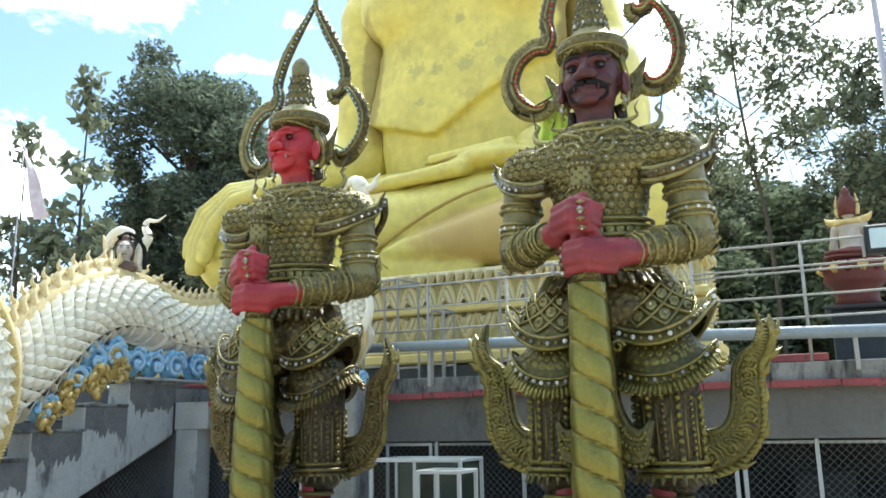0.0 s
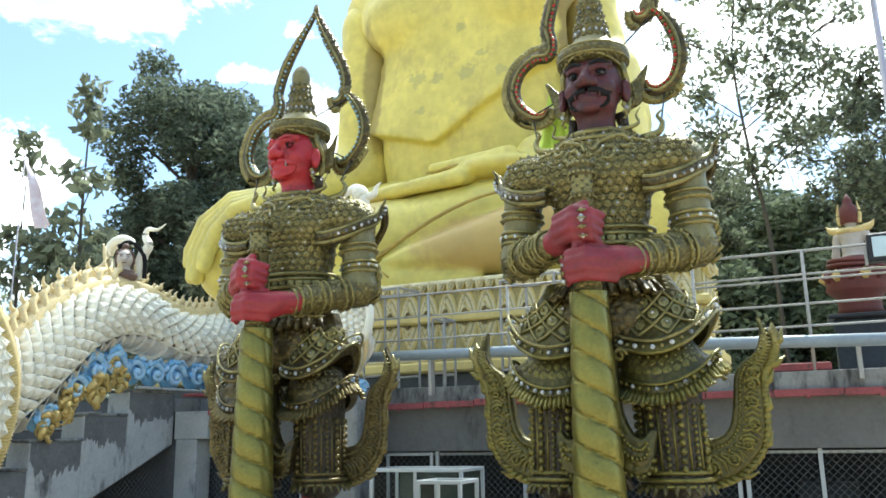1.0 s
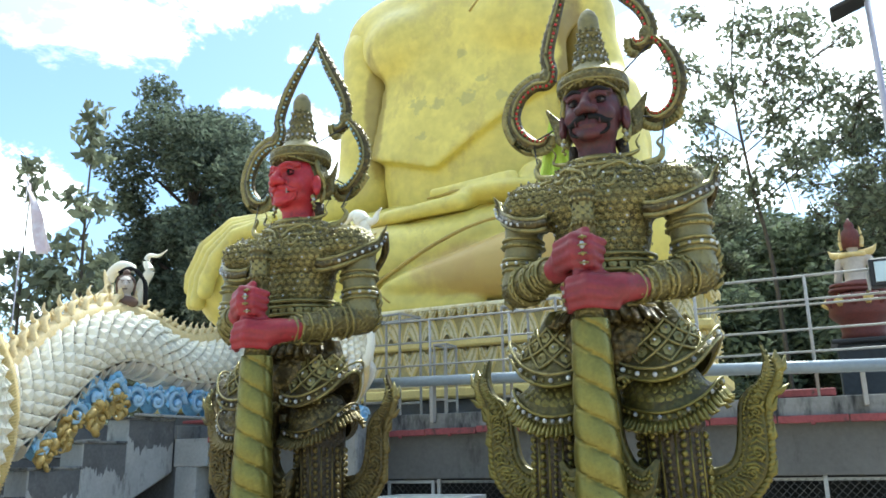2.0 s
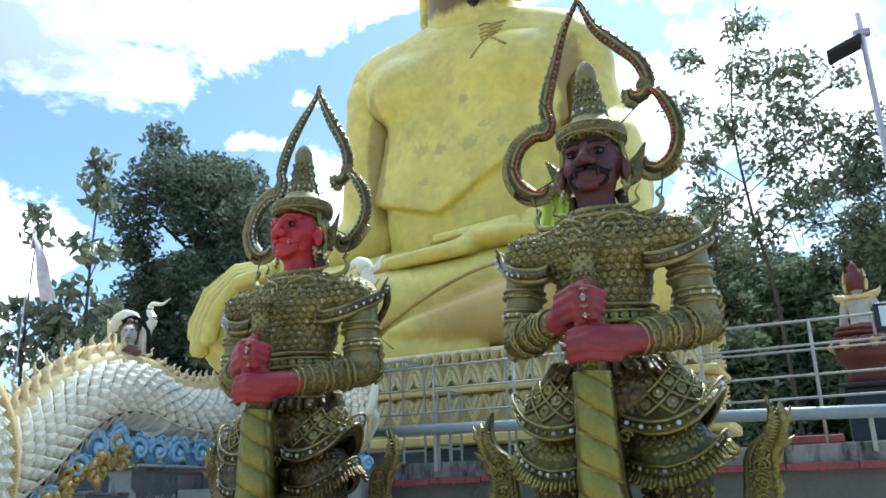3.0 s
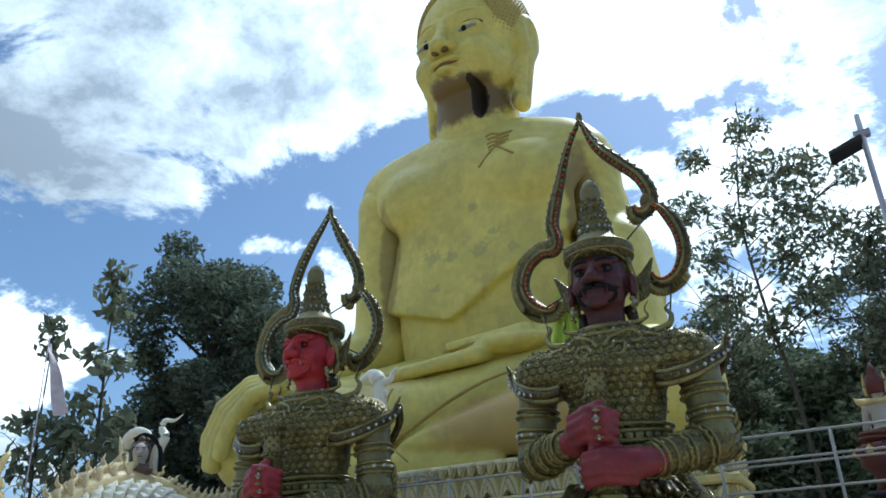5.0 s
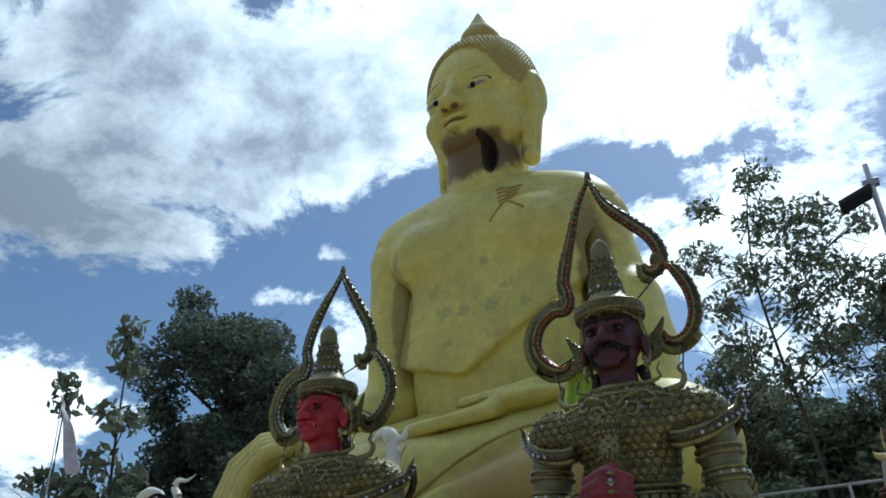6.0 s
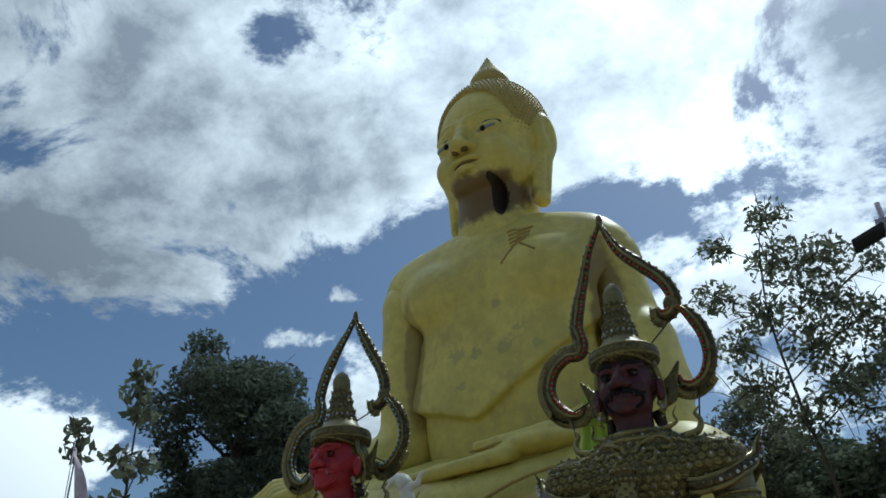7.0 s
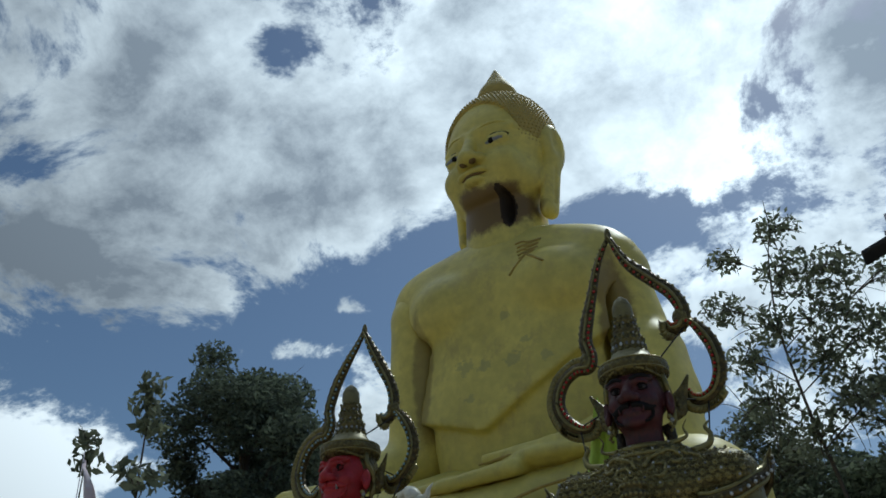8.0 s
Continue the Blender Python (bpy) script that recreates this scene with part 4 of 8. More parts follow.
    k.join(k.ell(H(0, -0.78, 10.93), (0.44, 0.22, 0.19)), 0.2)
    k.join(k.cap(H(-0.05, 0.12, 9.3), H(-0.05, 0.0, 11.2), 0.92, 0.76), 0.08)
    for s in (-1, 1):
        k.join(k.cap(H(s * 0.12, -1.06, 12.2), H(s * 0.82, -0.78, 12.22), 0.07, 0.05), 0.10)
        k.cut(k.ell(H(s * 0.47, -1.15, 11.96), (0.33, 0.16, 0.12)), 0.10)
        k.join(k.ell(H(s * 0.47, -0.90, 11.92), (0.30, 0.16, 0.14)), 0.03)
        k.join(k.ell(H(s * 0.52, -0.82, 11.42), (0.30, 0.25, 0.30)), 0.2)
        # ears with long lobes
        k.join(k.ell(H(s * 1.14, 0.12, 12.0), (0.19, 0.36, 0.55)), 0.04)
        k.cut(k.ell(H(s * 1.33, 0.02, 12.0), (0.10, 0.18, 0.33)), 0.04)
        k.join(k.cap(H(s * 1.10, 0.1, 11.6), H(s * 0.97, -0.02, 10.52), 0.19, 0.20, flat=(0.8, 1.2, 1)), 0.06)
        k.cut(k.cap(H(s * 1.24, 0.0, 11.4), H(s * 1.14, -0.04, 10.6), 0.045), 0.03)
    k.join(k.cap(H(0, -1.06, 12.12), H(0, -1.24, 11.58), 0.10, 0.16), 0.10)
    k.join(k.ell(H(0, -1.24, 11.53), (0.22, 0.17, 0.12)), 0.05)
    for s in (-1, 1):
        k.join(k.ell(H(s * 0.22, -1.12, 11.52), (0.12, 0.13, 0.10)), 0.05)
        k.join(k.ell(H(s * 0.11, -1.07, 11.24), (0.24, 0.16, 0.075)), 0.03)
    k.join(k.ell(H(0, -1.04, 11.07), (0.25, 0.17, 0.095)), 0.03)
    for s in (-1, 1):
        k.cut(k.cap(H(0, -1.19, 11.155), H(s * 0.30, -1.05, 11.19), 0.022, 0.016), 0.015)
    k.cut(k.ell(H(0.42, -0.62, 10.52), (0.10, 0.32, 0.36)), 0.05)   # a hole broken under the jaw
    # hair cap and topknot
    d = Clay((BX - 1.6, BY - 1.5, 11.2), (BX + 1.7, BY + 1.5, 15.0), h * 0.62)
    d.join(d.ell(H(0, 0.08, 12.42), (1.18, 1.2, 1.34)))
    d.cut(d.ell(H(0, -1.2, 11.75), (1.08, 0.98, 1.36)), 0.04)
    d.f = np.maximum(d.f, np.float32(11.75) + 0.12 * np.abs(d.X - BX) - d.Z).astype(np.float32)
    d.join(d.ell(H(0, 0.1, 13.92), (0.44, 0.44, 0.42)), 0.03)
    d.join(d.cap(H(0, 0.1, 14.0), H(0, 0.1, 14.80), 0.42, 0.02), 0.05)
    g = Geo()
    for m in (c, t, a):
        v, q = m.skin()
        g.add(v, q, 0)
    # a brown tube in the crease of the legs: part stain, part painted shade
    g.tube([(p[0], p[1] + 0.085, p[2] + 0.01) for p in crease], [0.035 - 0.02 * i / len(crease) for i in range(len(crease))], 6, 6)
    # shade in the finger grooves, drawn as thin brown tubes
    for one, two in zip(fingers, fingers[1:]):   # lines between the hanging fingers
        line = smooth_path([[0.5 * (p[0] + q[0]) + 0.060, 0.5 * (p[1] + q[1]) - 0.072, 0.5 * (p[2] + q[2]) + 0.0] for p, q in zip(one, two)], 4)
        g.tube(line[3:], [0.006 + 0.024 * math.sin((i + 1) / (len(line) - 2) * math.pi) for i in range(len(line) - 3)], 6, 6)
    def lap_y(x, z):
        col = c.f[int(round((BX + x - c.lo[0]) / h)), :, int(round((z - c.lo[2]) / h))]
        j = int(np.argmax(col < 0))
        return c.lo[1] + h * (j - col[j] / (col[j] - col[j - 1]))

    # hem lines on the leg, their shade drawn in brown
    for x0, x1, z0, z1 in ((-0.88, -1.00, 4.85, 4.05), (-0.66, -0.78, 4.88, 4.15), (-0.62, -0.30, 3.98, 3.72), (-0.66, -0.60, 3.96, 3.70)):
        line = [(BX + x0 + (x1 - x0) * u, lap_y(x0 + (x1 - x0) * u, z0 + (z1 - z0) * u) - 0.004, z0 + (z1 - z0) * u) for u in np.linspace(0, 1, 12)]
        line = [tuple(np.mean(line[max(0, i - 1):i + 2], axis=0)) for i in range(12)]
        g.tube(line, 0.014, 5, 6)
    # shade under the thumb in the lap, painted as a brown tube
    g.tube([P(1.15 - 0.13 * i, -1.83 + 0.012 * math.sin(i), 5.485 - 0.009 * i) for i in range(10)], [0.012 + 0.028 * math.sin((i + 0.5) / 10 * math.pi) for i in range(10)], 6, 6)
    head0 = len(g.v)
    v, q = k.skin()
    mid = v[q].mean(1)
    nx, ny = (mid[:, 0] - BX - 0.1), (mid[:, 1] - BY)
    # the hollow's faces are coloured near black, with its shade painted in
    hole = ((nx - 0.42) / 0.135) ** 2 + ((mid[:, 2] - 10.5) / 0.42) ** 2 < 1
    hole &= (ny < -0.25) & (ny > -0.95)
    idx = np.where(hole, 3, 0)
    n0 = len(g.m)
    g.add(v, q, 0)
    g.m[n0:] = idx.tolist()
    v, q = d.skin()
    g.add(v, q, 1)
    # curls on the hair, in rings
    for ring in range(28):
        ph = radians(16 + ring * 3.6)
        n = max(6, int(2 * math.pi * math.sin(ph) * 1.2 / 0.085))
        for i in range(n):
            th = 2 * math.pi * (i + 0.5 * (ring % 2)) / n
            p = (1.18 * math.sin(ph) * math.sin(th), 0.08 + 1.2 * math.sin(ph) * -math.cos(th), 12.42 + 1.34 * math.cos(ph))
            if p[2] < 11.75 + 0.12 * abs(p[0]) or (p[0] / 1.08) ** 2 + ((p[1] + 1.2) / 0.98) ** 2 + ((p[2] - 11.75) / 1.36) ** 2 < 1:
                continue
            g.ball(H(p[0], p[1], p[2]), 0.026, 1, 5, 4)
    # eyes
    for s in (-1, 1):
        g.ball(H(s * 0.47, -0.945, 11.88), 0.13, 4, 14, 8, (1.95, 0.9, 0.58))
        g.ball(H(s * 0.45, -1.015, 11.885), 0.088, 5, 12, 8, (1, 0.62, 0.8))
        lid = [H(s * (0.47 + 0.30 * math.cos(u)), -1.0 + 0.1 * abs(math.cos(u)), 11.93 + 0.10 * math.sin(u)) for u in np.linspace(0.1, math.pi - 0.1, 12)]
        g.tube(lid, 0.028, 5, 5)
        brow = [H(s * (0.14 + 0.70 * u), -1.10 + 0.36 * u * u, 12.2 + 0.12 * math.sin(u * 2.6)) for u in np.linspace(0, 1, 10)]
        g.tube(brow, 0.035, 5, 0)
    # mouth line and nostrils in brown, standing in for the shade there
    g.tube(smooth_path([H(-0.29, -1.05, 11.195), H(-0.15, -1.135, 11.16), H(0, -1.17, 11.155), H(0.15, -1.135, 11.16), H(0.29, -1.05, 11.195)], 4), [0.008 + 0.030 * math.sin(i / 16 * math.pi) for i in range(17)], 6, 2)
    for s in (-1, 1):
        g.ball(H(s * 0.10, -1.225, 11.435), 0.08, 2, 8, 5, (1.2, 1, 0.6))
    # the face turns a little to one side
    ca, sa = math.cos(radians(-10)), math.sin(radians(-10))
    for i in range(head0, len(g.v)):
        vx, vy = g.v[i][:, 0] - BX - 0.1, g.v[i][:, 1] - BY
        g.v[i] = np.stack([BX + 0.1 + ca * vx - sa * vy, BY + sa * vx + ca * vy, g.v[i][:, 2]], 1)
    # carved sign on the chest, as strokes lying on the surface
    def column(i, k2):
        f = t.f[i, :, k2]
        j = int(np.argmax(f < 0))
        return t.lo[1] + t.h * (j - f[j] / (f[j] - f[j - 1]))

    def chest_y(x, z):
        u, w = (BX + x - t.lo[0]) / t.h, (z - t.lo[2]) / t.h
        i, k2 = int(u), int(w)
        u, w = u - i, w - k2
        return (column(i, k2) * (1 - u) + column(i + 1, k2) * u) * (1 - w) + (column(i, k2 + 1) * (1 - u) + column(i + 1, k2 + 1) * u) * w

    def stroke(pts, w=0.028):
        g.tube([(BX + 0.74 + x * 0.85, chest_y(0.74 + x * 0.85, 9.24 + z * 0.9) - 0.004, 9.24 + z * 0.9) for x, z in pts], w * 0.72, 5, 6)
    for z0, w in ((0.42, 0.27), (0.30, 0.22), (0.18, 0.22), (0.06, 0.18)):
        stroke(smooth_path([(-w, z0 - 0.02), (-w * 0.5, z0 + 0.03), (w * 0.1, z0 - 0.01), (w, z0 + 0.035)], 4))
        stroke(smooth_path([(w, z0 + 0.035), (w * 0.3, z0 - 0.04), (-w * 0.85, z0 - 0.11)], 3), 0.022)
    stroke(smooth_path([(0.0, 0.02), (-0.14, -0.16), (-0.36, -0.42)], 4), 0.032)
    stroke(smooth_path([(0.0, 0.02), (0.18, -0.14), (0.44, -0.36)], 4), 0.032)
    ob = g.ob("seated_statue", [GOLD_PAINT, HAIR_PAINT, MOUTH_NOSTRIL_BROWN, HOLE_DARK, EYE_WHITE, BLACK, CREASE_SIGN_BROWN])
    return tagged(ob, "huge yellow-gold painted seated meditation statue on a lotus base", "statue")


build_great_statue()


# ---- guardians ----
GY = 5.1
GUARDS = (-1.13, -3.52)


def ring(g, c, rx, ry, r, mi, n=28, tilt=0.0, arc=(0, 2 * math.pi)):
    a0, a1 = arc
    g.tube([(c[0] + rx * math.cos(a), c[1] + ry * math.sin(a), c[2] + tilt * math.cos(a)) for a in np.linspace(a0, a1, n)], r, 6, mi, cap=False)


def arm_band(g, a, b, t, rad, r, mi, beads=0, bead_r=0.012, bead_m=3):
    """A raised ring round a limb that runs from a to b, at the share t of its length."""
    a, b = Vector(a), Vector(b)
    d = (b - a).normalized()
    u = d.cross(Vector((0, 1, 0.3))).normalized()
    w = d.cross(u)
    c = a.lerp(b, t)
    pts = [c + (u * math.cos(x) + w * math.sin(x)) * rad for x in np.linspace(0, 2 * math.pi, 25)]
    g.tube(pts, r, 6, mi, up=d, cap=False)
    for i in range(beads):
        x = 2 * math.pi * i / beads
        g.ball(c + (u * math.cos(x) + w * math.sin(x)) * (rad + r * 0.8), bead_r, bead_m, 6, 4)


def scatter(verts, normals, keep, gap, rnd):
    """Indices of points at least gap apart."""
    order = list(np.flatnonzero(keep))
    rnd.shuffle(order)
    cells, out = {}, []
    for i in order:
        p = verts[i]
        key = tuple(int(math.floor(q / gap)) for q in p)
        ok = True
        for dx in (-1, 0, 1):
            for dy in (-1, 0, 1):
                for dz in (-1, 0, 1):
                    for j in cells.get((key[0] + dx, key[1] + dy, key[2] + dz), ()):
                        if np.sum((verts[j] - p) ** 2) < gap * gap:
                            ok = False
        if ok:
            cells.setdefault(key, []).append(i)
            out.append(i)
    return out


def rosette(g, p, n, r, mi, lobes=7, high=0.35):
    """A small moulded flower lying on the surface, with a boss in the middle."""
    n = Vector(n).normalized()
    u = n.cross(Vector((0.3, 0.1, 1))).normalized()
    w = n.cross(u)
    p = Vector(p)
    k = lobes * 2
    vs = [p + n * r * high * 0.7]
    for i in range(k):
        a = 2 * math.pi * i / k
        rr = r if i % 2 == 0 else r * 0.86
        vs.append(p + (u * math.cos(a) + w * math.sin(a)) * rr + n * (-r * 0.04))
    vs += [p + (u * math.cos(2 * math.pi * i / 5) + w * math.sin(2 * math.pi * i / 5)) * r * 0.36 + n * r * high * 0.9 for i in range(5)] + [p + n * r * (high + 0.25)]
    b = 1 + k
    fs = [(0, 1 + i, 1 + (i + 1) % k) for i in range(k)] + [(b + 5, b + i, b + (i + 1) % 5) for i in range(5)]
    g.add(vs, fs, mi)


def bell(g, cx, prof, mi, lift, seg=36, flat=0.85, tilt=0.0):
    """A flared hanging flap: a bell whose hem droops in the middle and rises at the outer tip."""
    vs = []
    for r, z, dr in prof:
        for s in range(seg):
            a = 2 * math.pi * s / seg
            x, y = r * math.cos(a), r * math.sin(a) * flat
            o = x * (1 if cx > 0 else -1) / 0.3
            rise = lift * (o * o + 1.1 * max(0, o - 0.72)) if o > 0 else 0.55 * lift * o * o
            vs.append((cx + x * (1 + 0.14 * dr * max(0, o)), y * (1 + 0.12 * dr), z + dr * (rise - 0.03)))
    n = len(prof)
    fs = [(i * seg + s, i * seg + (s + 1) % seg, (i + 1) * seg + (s + 1) % seg, (i + 1) * seg + s) for i in range(n - 1) for s in range(seg)]
    g.add(vs, fs, mi)
    return vs[-2 * seg:-seg]


def moulded_plate(g, inner, outer, s, y0, thick, mi=0):
    """A solid plate between two edges, with a bulging front and raised rims; s mirrors it."""
    k, vs, across = len(inner), [], (0, 0.08, 0.16, 0.3, 0.5, 0.7, 0.84, 0.92, 1)
    for i in range(k):
        for back in (0, 1):
            for u in (across if not back else across[::-1]):
                p = inner[i] * (1 - u) + outer[i] * u
                rim = 0.012 if 0.02 < min(u, 1 - u) < 0.1 else 0.0
                full = min(1.0, 6.0 * (k - 1 - i) / k + 0.15)
                yy = y0 + (thick if back else -(0.03 + 0.02 * math.sin(math.pi * u) + rim) * full)
                vs.append((s * p[0], yy, p[1]))
    w = 2 * len(across)
    g.add(vs, [(i * w + j, i * w + (j + 1) % w, (i + 1) * w + (j + 1) % w, (i + 1) * w + j) for i in range(k - 1) for j in range(w)], mi)


def build_guardian(h=0.0145):
    rnd = random.Random(11)
    c = Clay((-0.8, -0.62, 0.86), (0.8, 0.4, 4.02), h)
    c.join(c.ell((0, 0, 3.02), (0.315, 0.23, 0.42)))
    c.join(c.ell((0, -0.06, 3.18), (0.385, 0.22, 0.22)), 0.05)
    c.join(c.ell((0, 0, 2.58), (0.29, 0.22, 0.30)), 0.08)
    c.join(c.ell((0, 0.0, 3.40), (0.30, 0.19, 0.10)), 0.08)
    c.join(c.ell((0, 0, 2.25), (0.37, 0.24, 0.28)), 0.08)
    for s in (-1, 1):
        c.join(c.ell((s * 0.45, 0, 3.22), (0.22, 0.20, 0.17)), 0.07)
        c.join(c.cap((s * 0.53, 0, 3.12), (s * 0.565, -0.01, 2.70), 0.13, 0.118), 0.03)
        c.join(c.cap((s * 0.325, 0, 1.95), (s * 0.34, 0, 1.30), 0.20, 0.185), 0.05)
        c.join(c.ell((s * 0.34, 0, 1.28), (0.21, 0.2, 0.05)), 0.02)
        c.join(c.ell((s * 0.32, -0.1, 0.93), (0.115, 0.24, 0.09)), 0.02)
    c.join(c.cap((-0.565, -0.01, 2.68), (-0.25, -0.38, 2.68), 0.128, 0.085), 0.04)
    c.join(c.cap((0.565, -0.01, 2.66), (0.25, -0.40, 2.54), 0.128, 0.09), 0.04)
    # helmet shell, open at the face
    c.join(c.ell((0, 0.04, 3.86), (0.205, 0.19, 0.20)))
    c.cut(c.ell((0, -0.22, 3.80), (0.165, 0.26, 0.30)), 0.01)
    g = Geo()
    v, q = c.skin()
    mid = v[q].mean(1)
    g.add(v, q, 0)
    sleeve = (np.abs(mid[:, 0]) > 0.43) & (mid[:, 2] > 2.70) & (mid[:, 2] < 3.08)
    # legs below 1.9 take a browner gilt with the lower shade in its colour
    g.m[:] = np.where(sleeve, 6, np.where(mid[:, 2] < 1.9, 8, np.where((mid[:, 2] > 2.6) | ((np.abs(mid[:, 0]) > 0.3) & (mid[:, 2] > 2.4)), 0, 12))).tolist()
    gr = np.gradient(c.f, c.h)
    ii = np.clip(np.round((v - c.lo) / c.h).astype(int), 0, np.array(c.f.shape) - 1)
    nrm = np.stack([gr[k][ii[:, 0], ii[:, 1], ii[:, 2]] for k in range(3)], 1)
    nrm /= np.linalg.norm(nrm, axis=1)[:, None] + 1e-9
    x, y, z = v[:, 0], v[:, 1], v[:, 2]
    # flower studs on chest and shoulders
    chest = (z > 2.72) & (z < 3.5) & (np.abs(x) < 0.62) & ~((np.abs(x) > 0.40) & (z < 3.08))
    def front(px, pz):   # the surface seen from the front, with its normal
        i, m = int(round((px - c.lo[0]) / c.h)), int(round((pz - c.lo[2]) / c.h))
        col = c.f[i, :, m]
        j = int(np.argmax(col < 0))
        if col[j] >= 0 or j == 0:
            return None
        t = col[j - 1] / (col[j - 1] - col[j])
        return np.array((c.lo[0] + c.h * i, c.lo[1] + c.h * (j - 1 + t), c.lo[2] + c.h * m)), np.array([gr[d][i, j, m] for d in range(3)])
    n = 0
    for row in range(15):
        for col in range(-11, 12):
            px, pz = (col + 0.5 * (row % 2)) * 0.056, 2.80 + 0.047 * row
            if abs(px) > 0.60 or (abs(px) > 0.40 and pz < 3.10):
                continue
            hit = front(px, pz)
            if hit is None or hit[0][1] > 0.1 or hit[0][1] < -0.30:
                continue
            p, o = hit
            o = o / (np.linalg.norm(o) + 1e-9)
            n += 1
            rosette(g, p + o * 0.002, o, 0.027, 2, 6, 0.34)
            side = np.cross(o, (0, 0, 1.0))
            for k in range(8):   # a beaded ring round each flower
                a = 2 * math.pi * k / 8
                e = side * math.cos(a) + np.cross(side, o) * math.sin(a)
                g.ball(p + e * 0.0245 + o * 0.003, 0.0062, 0, 5, 3)
            g.ball(p + o * 0.013, 0.0092, 3 if n % 4 == 0 else 2, 6, 4)
            low = front(px + 0.028, pz)
            if low is not None and abs(low[0][1] - p[1]) < 0.05:
                g.ball(low[0], 0.0085, 2, 5, 4)
    for i in scatter(v, nrm, chest & (y > 0.06), 0.066, rnd):
        rosette(g, v[i] - nrm[i] * 0.004, nrm[i], 0.036, 2, 8)
    # smaller studs on hips, sleeves and trouser legs
    for keep, gap, r in (((z > 2.48) & (z < 2.64) & (np.abs(x) < 0.45), 0.05, 0.028),
                         ((z > 2.45) & (z < 2.78) & (np.abs(x) > 0.40) & (y > -0.3), 0.055, 0.026)):
        for i in scatter(v, nrm, keep, gap, rnd):
            rosette(g, v[i] - nrm[i] * 0.004, nrm[i], r, 2 if rnd.random() < 0.5 else 0, 5)
    for s in (-1, 1):
        for k in range(14):   # trouser stripes with rows of bosses
            a = 2 * math.pi * k / 14
            px, py = 0.19 * math.cos(a), 0.19 * math.sin(a)
            g.tube([(s * 0.33 + px, py, 1.72), (s * 0.34 + px * 0.98, py * 0.98, 1.33)], 0.008, 5, 2)
            a += math.pi / 14
            for m in range(8 if k % 2 else 11):
                big = 0.021 if k % 2 else 0.013
                g.ball((s * (0.33 + 0.0012 * m) + 0.197 * math.cos(a), 0.197 * math.sin(a), 1.70 - (0.05 if k % 2 else 0.036) * m), big, 2, 6, 4, (1, 1, 1.1))
        for zz, rr in ((1.33, 0.2), (1.29, 0.215), (1.255, 0.205)):
            ring(g, (s * 0.34, 0, zz), rr, rr * 0.96, 0.014, 2)
        for m in range(22):
            a = 2 * math.pi * m / 22
            g.tube([(s * 0.34 + 0.2 * math.cos(a), 0.19 * math.sin(a), 1.26), (s * 0.34 + 0.235 * math.cos(a), 0.225 * math.sin(a), 1.205)], [0.022, 0.006], 5, 0)
        # arm bands
        A, B = (s * 0.53, 0, 3.12), (s * 0.565, -0.01, 2.70)
        arm_band(g, A, B, 0.30, 0.135, 0.012, 2)
        arm_band(g, A, B, 0.40, 0.132, 0.016, 2, 18, 0.010, 2)
        arm_band(g, A, B, 0.62, 0.128, 0.013, 2)
        arm_band(g, A, B, 0.70, 0.126, 0.016, 2, 12, 0.0135, 3)
        arm_band(g, A, B, 0.79, 0.126, 0.013, 2)
        E_, W = (s * 0.565, -0.01, 2.68 if s < 0 else 2.66), (s * 0.25, -0.38 if s < 0 else -0.40, 2.68 if s < 0 else 2.54)
        for t, rr, b in ((0.22, 0.128, 0), (0.30, 0.124, 16), (0.52, 0.112, 0), (0.60, 0.108, 14), (0.78, 0.101, 0), (0.90, 0.098, 10), (0.98, 0.094, 0)):
            arm_band(g, E_, W, t, rr, 0.011, 2, b, 0.012, 2)
        for m in range(5):   # flame ornaments at the elbow
            g.tube([(s * (0.64 + 0.01 * m), 0.03, 2.56 + 0.05 * m), (s * (0.70 + 0.012 * (m % 2)), 0.03, 2.60 + 0.055 * m), (s * 0.70, 0.03, 2.65 + 0.055 * m)], [0.024, 0.014, 0.003], 5, 2)
        # shoulder flange with a turned-up tip and a row of glass
        for off, r0, m_ in ((-0.012, 0.019, 2), (0.062, 0.016, 2), (0.025, 0.030, 12)):
            path = smooth_path([(s * 0.31, -0.205, 3.03 + off), (s * 0.39, -0.215, 3.02 + off), (s * 0.52, -0.185, 3.05 + off), (s * 0.62, -0.10, 3.115 + off), (s * 0.69, 0.0, 3.18 + off), (s * 0.715, 0.03, 3.26 + off * 0.7), (s * 0.755, 0.03, 3.35 + off * 0.2)], 5)
            k = len(path)
            g.tube(path, [r0 * min(1, 2.2 * (k - i) / k) + 0.002 for i in range(k)], 6, m_)
            if m_ == 12:
                for i in range(2, k - 5, 2):
                    p = path[i]
                    o = Vector((p[0], p[1] - 0.001, 0)).normalized() * 0.038
                    g.ball((p[0] + o.x, p[1] + o.y, p[2] + 0.004), 0.0125 if i > 6 else 0.011, 3 if i > 6 else 2, 8, 5)
        # back of the flange sweeping up
        g.tube(smooth_path([(s * 0.73, 0.04, 3.31), (s * 0.68, 0.14, 3.18), (s * 0.55, 0.21, 3.05)], 5), 0.03, 6, 12)
        # curled finials on the collar
        g.tube(smooth_path([(s * 0.14, -0.08, 3.47), (s * 0.22, -0.08, 3.47), (s * 0.285, -0.06, 3.50), (s * 0.27, -0.05, 3.56), (s * 0.30, -0.05, 3.61)], 4), [0.02 - 0.0011 * i for i in range(17)], 6, 2)
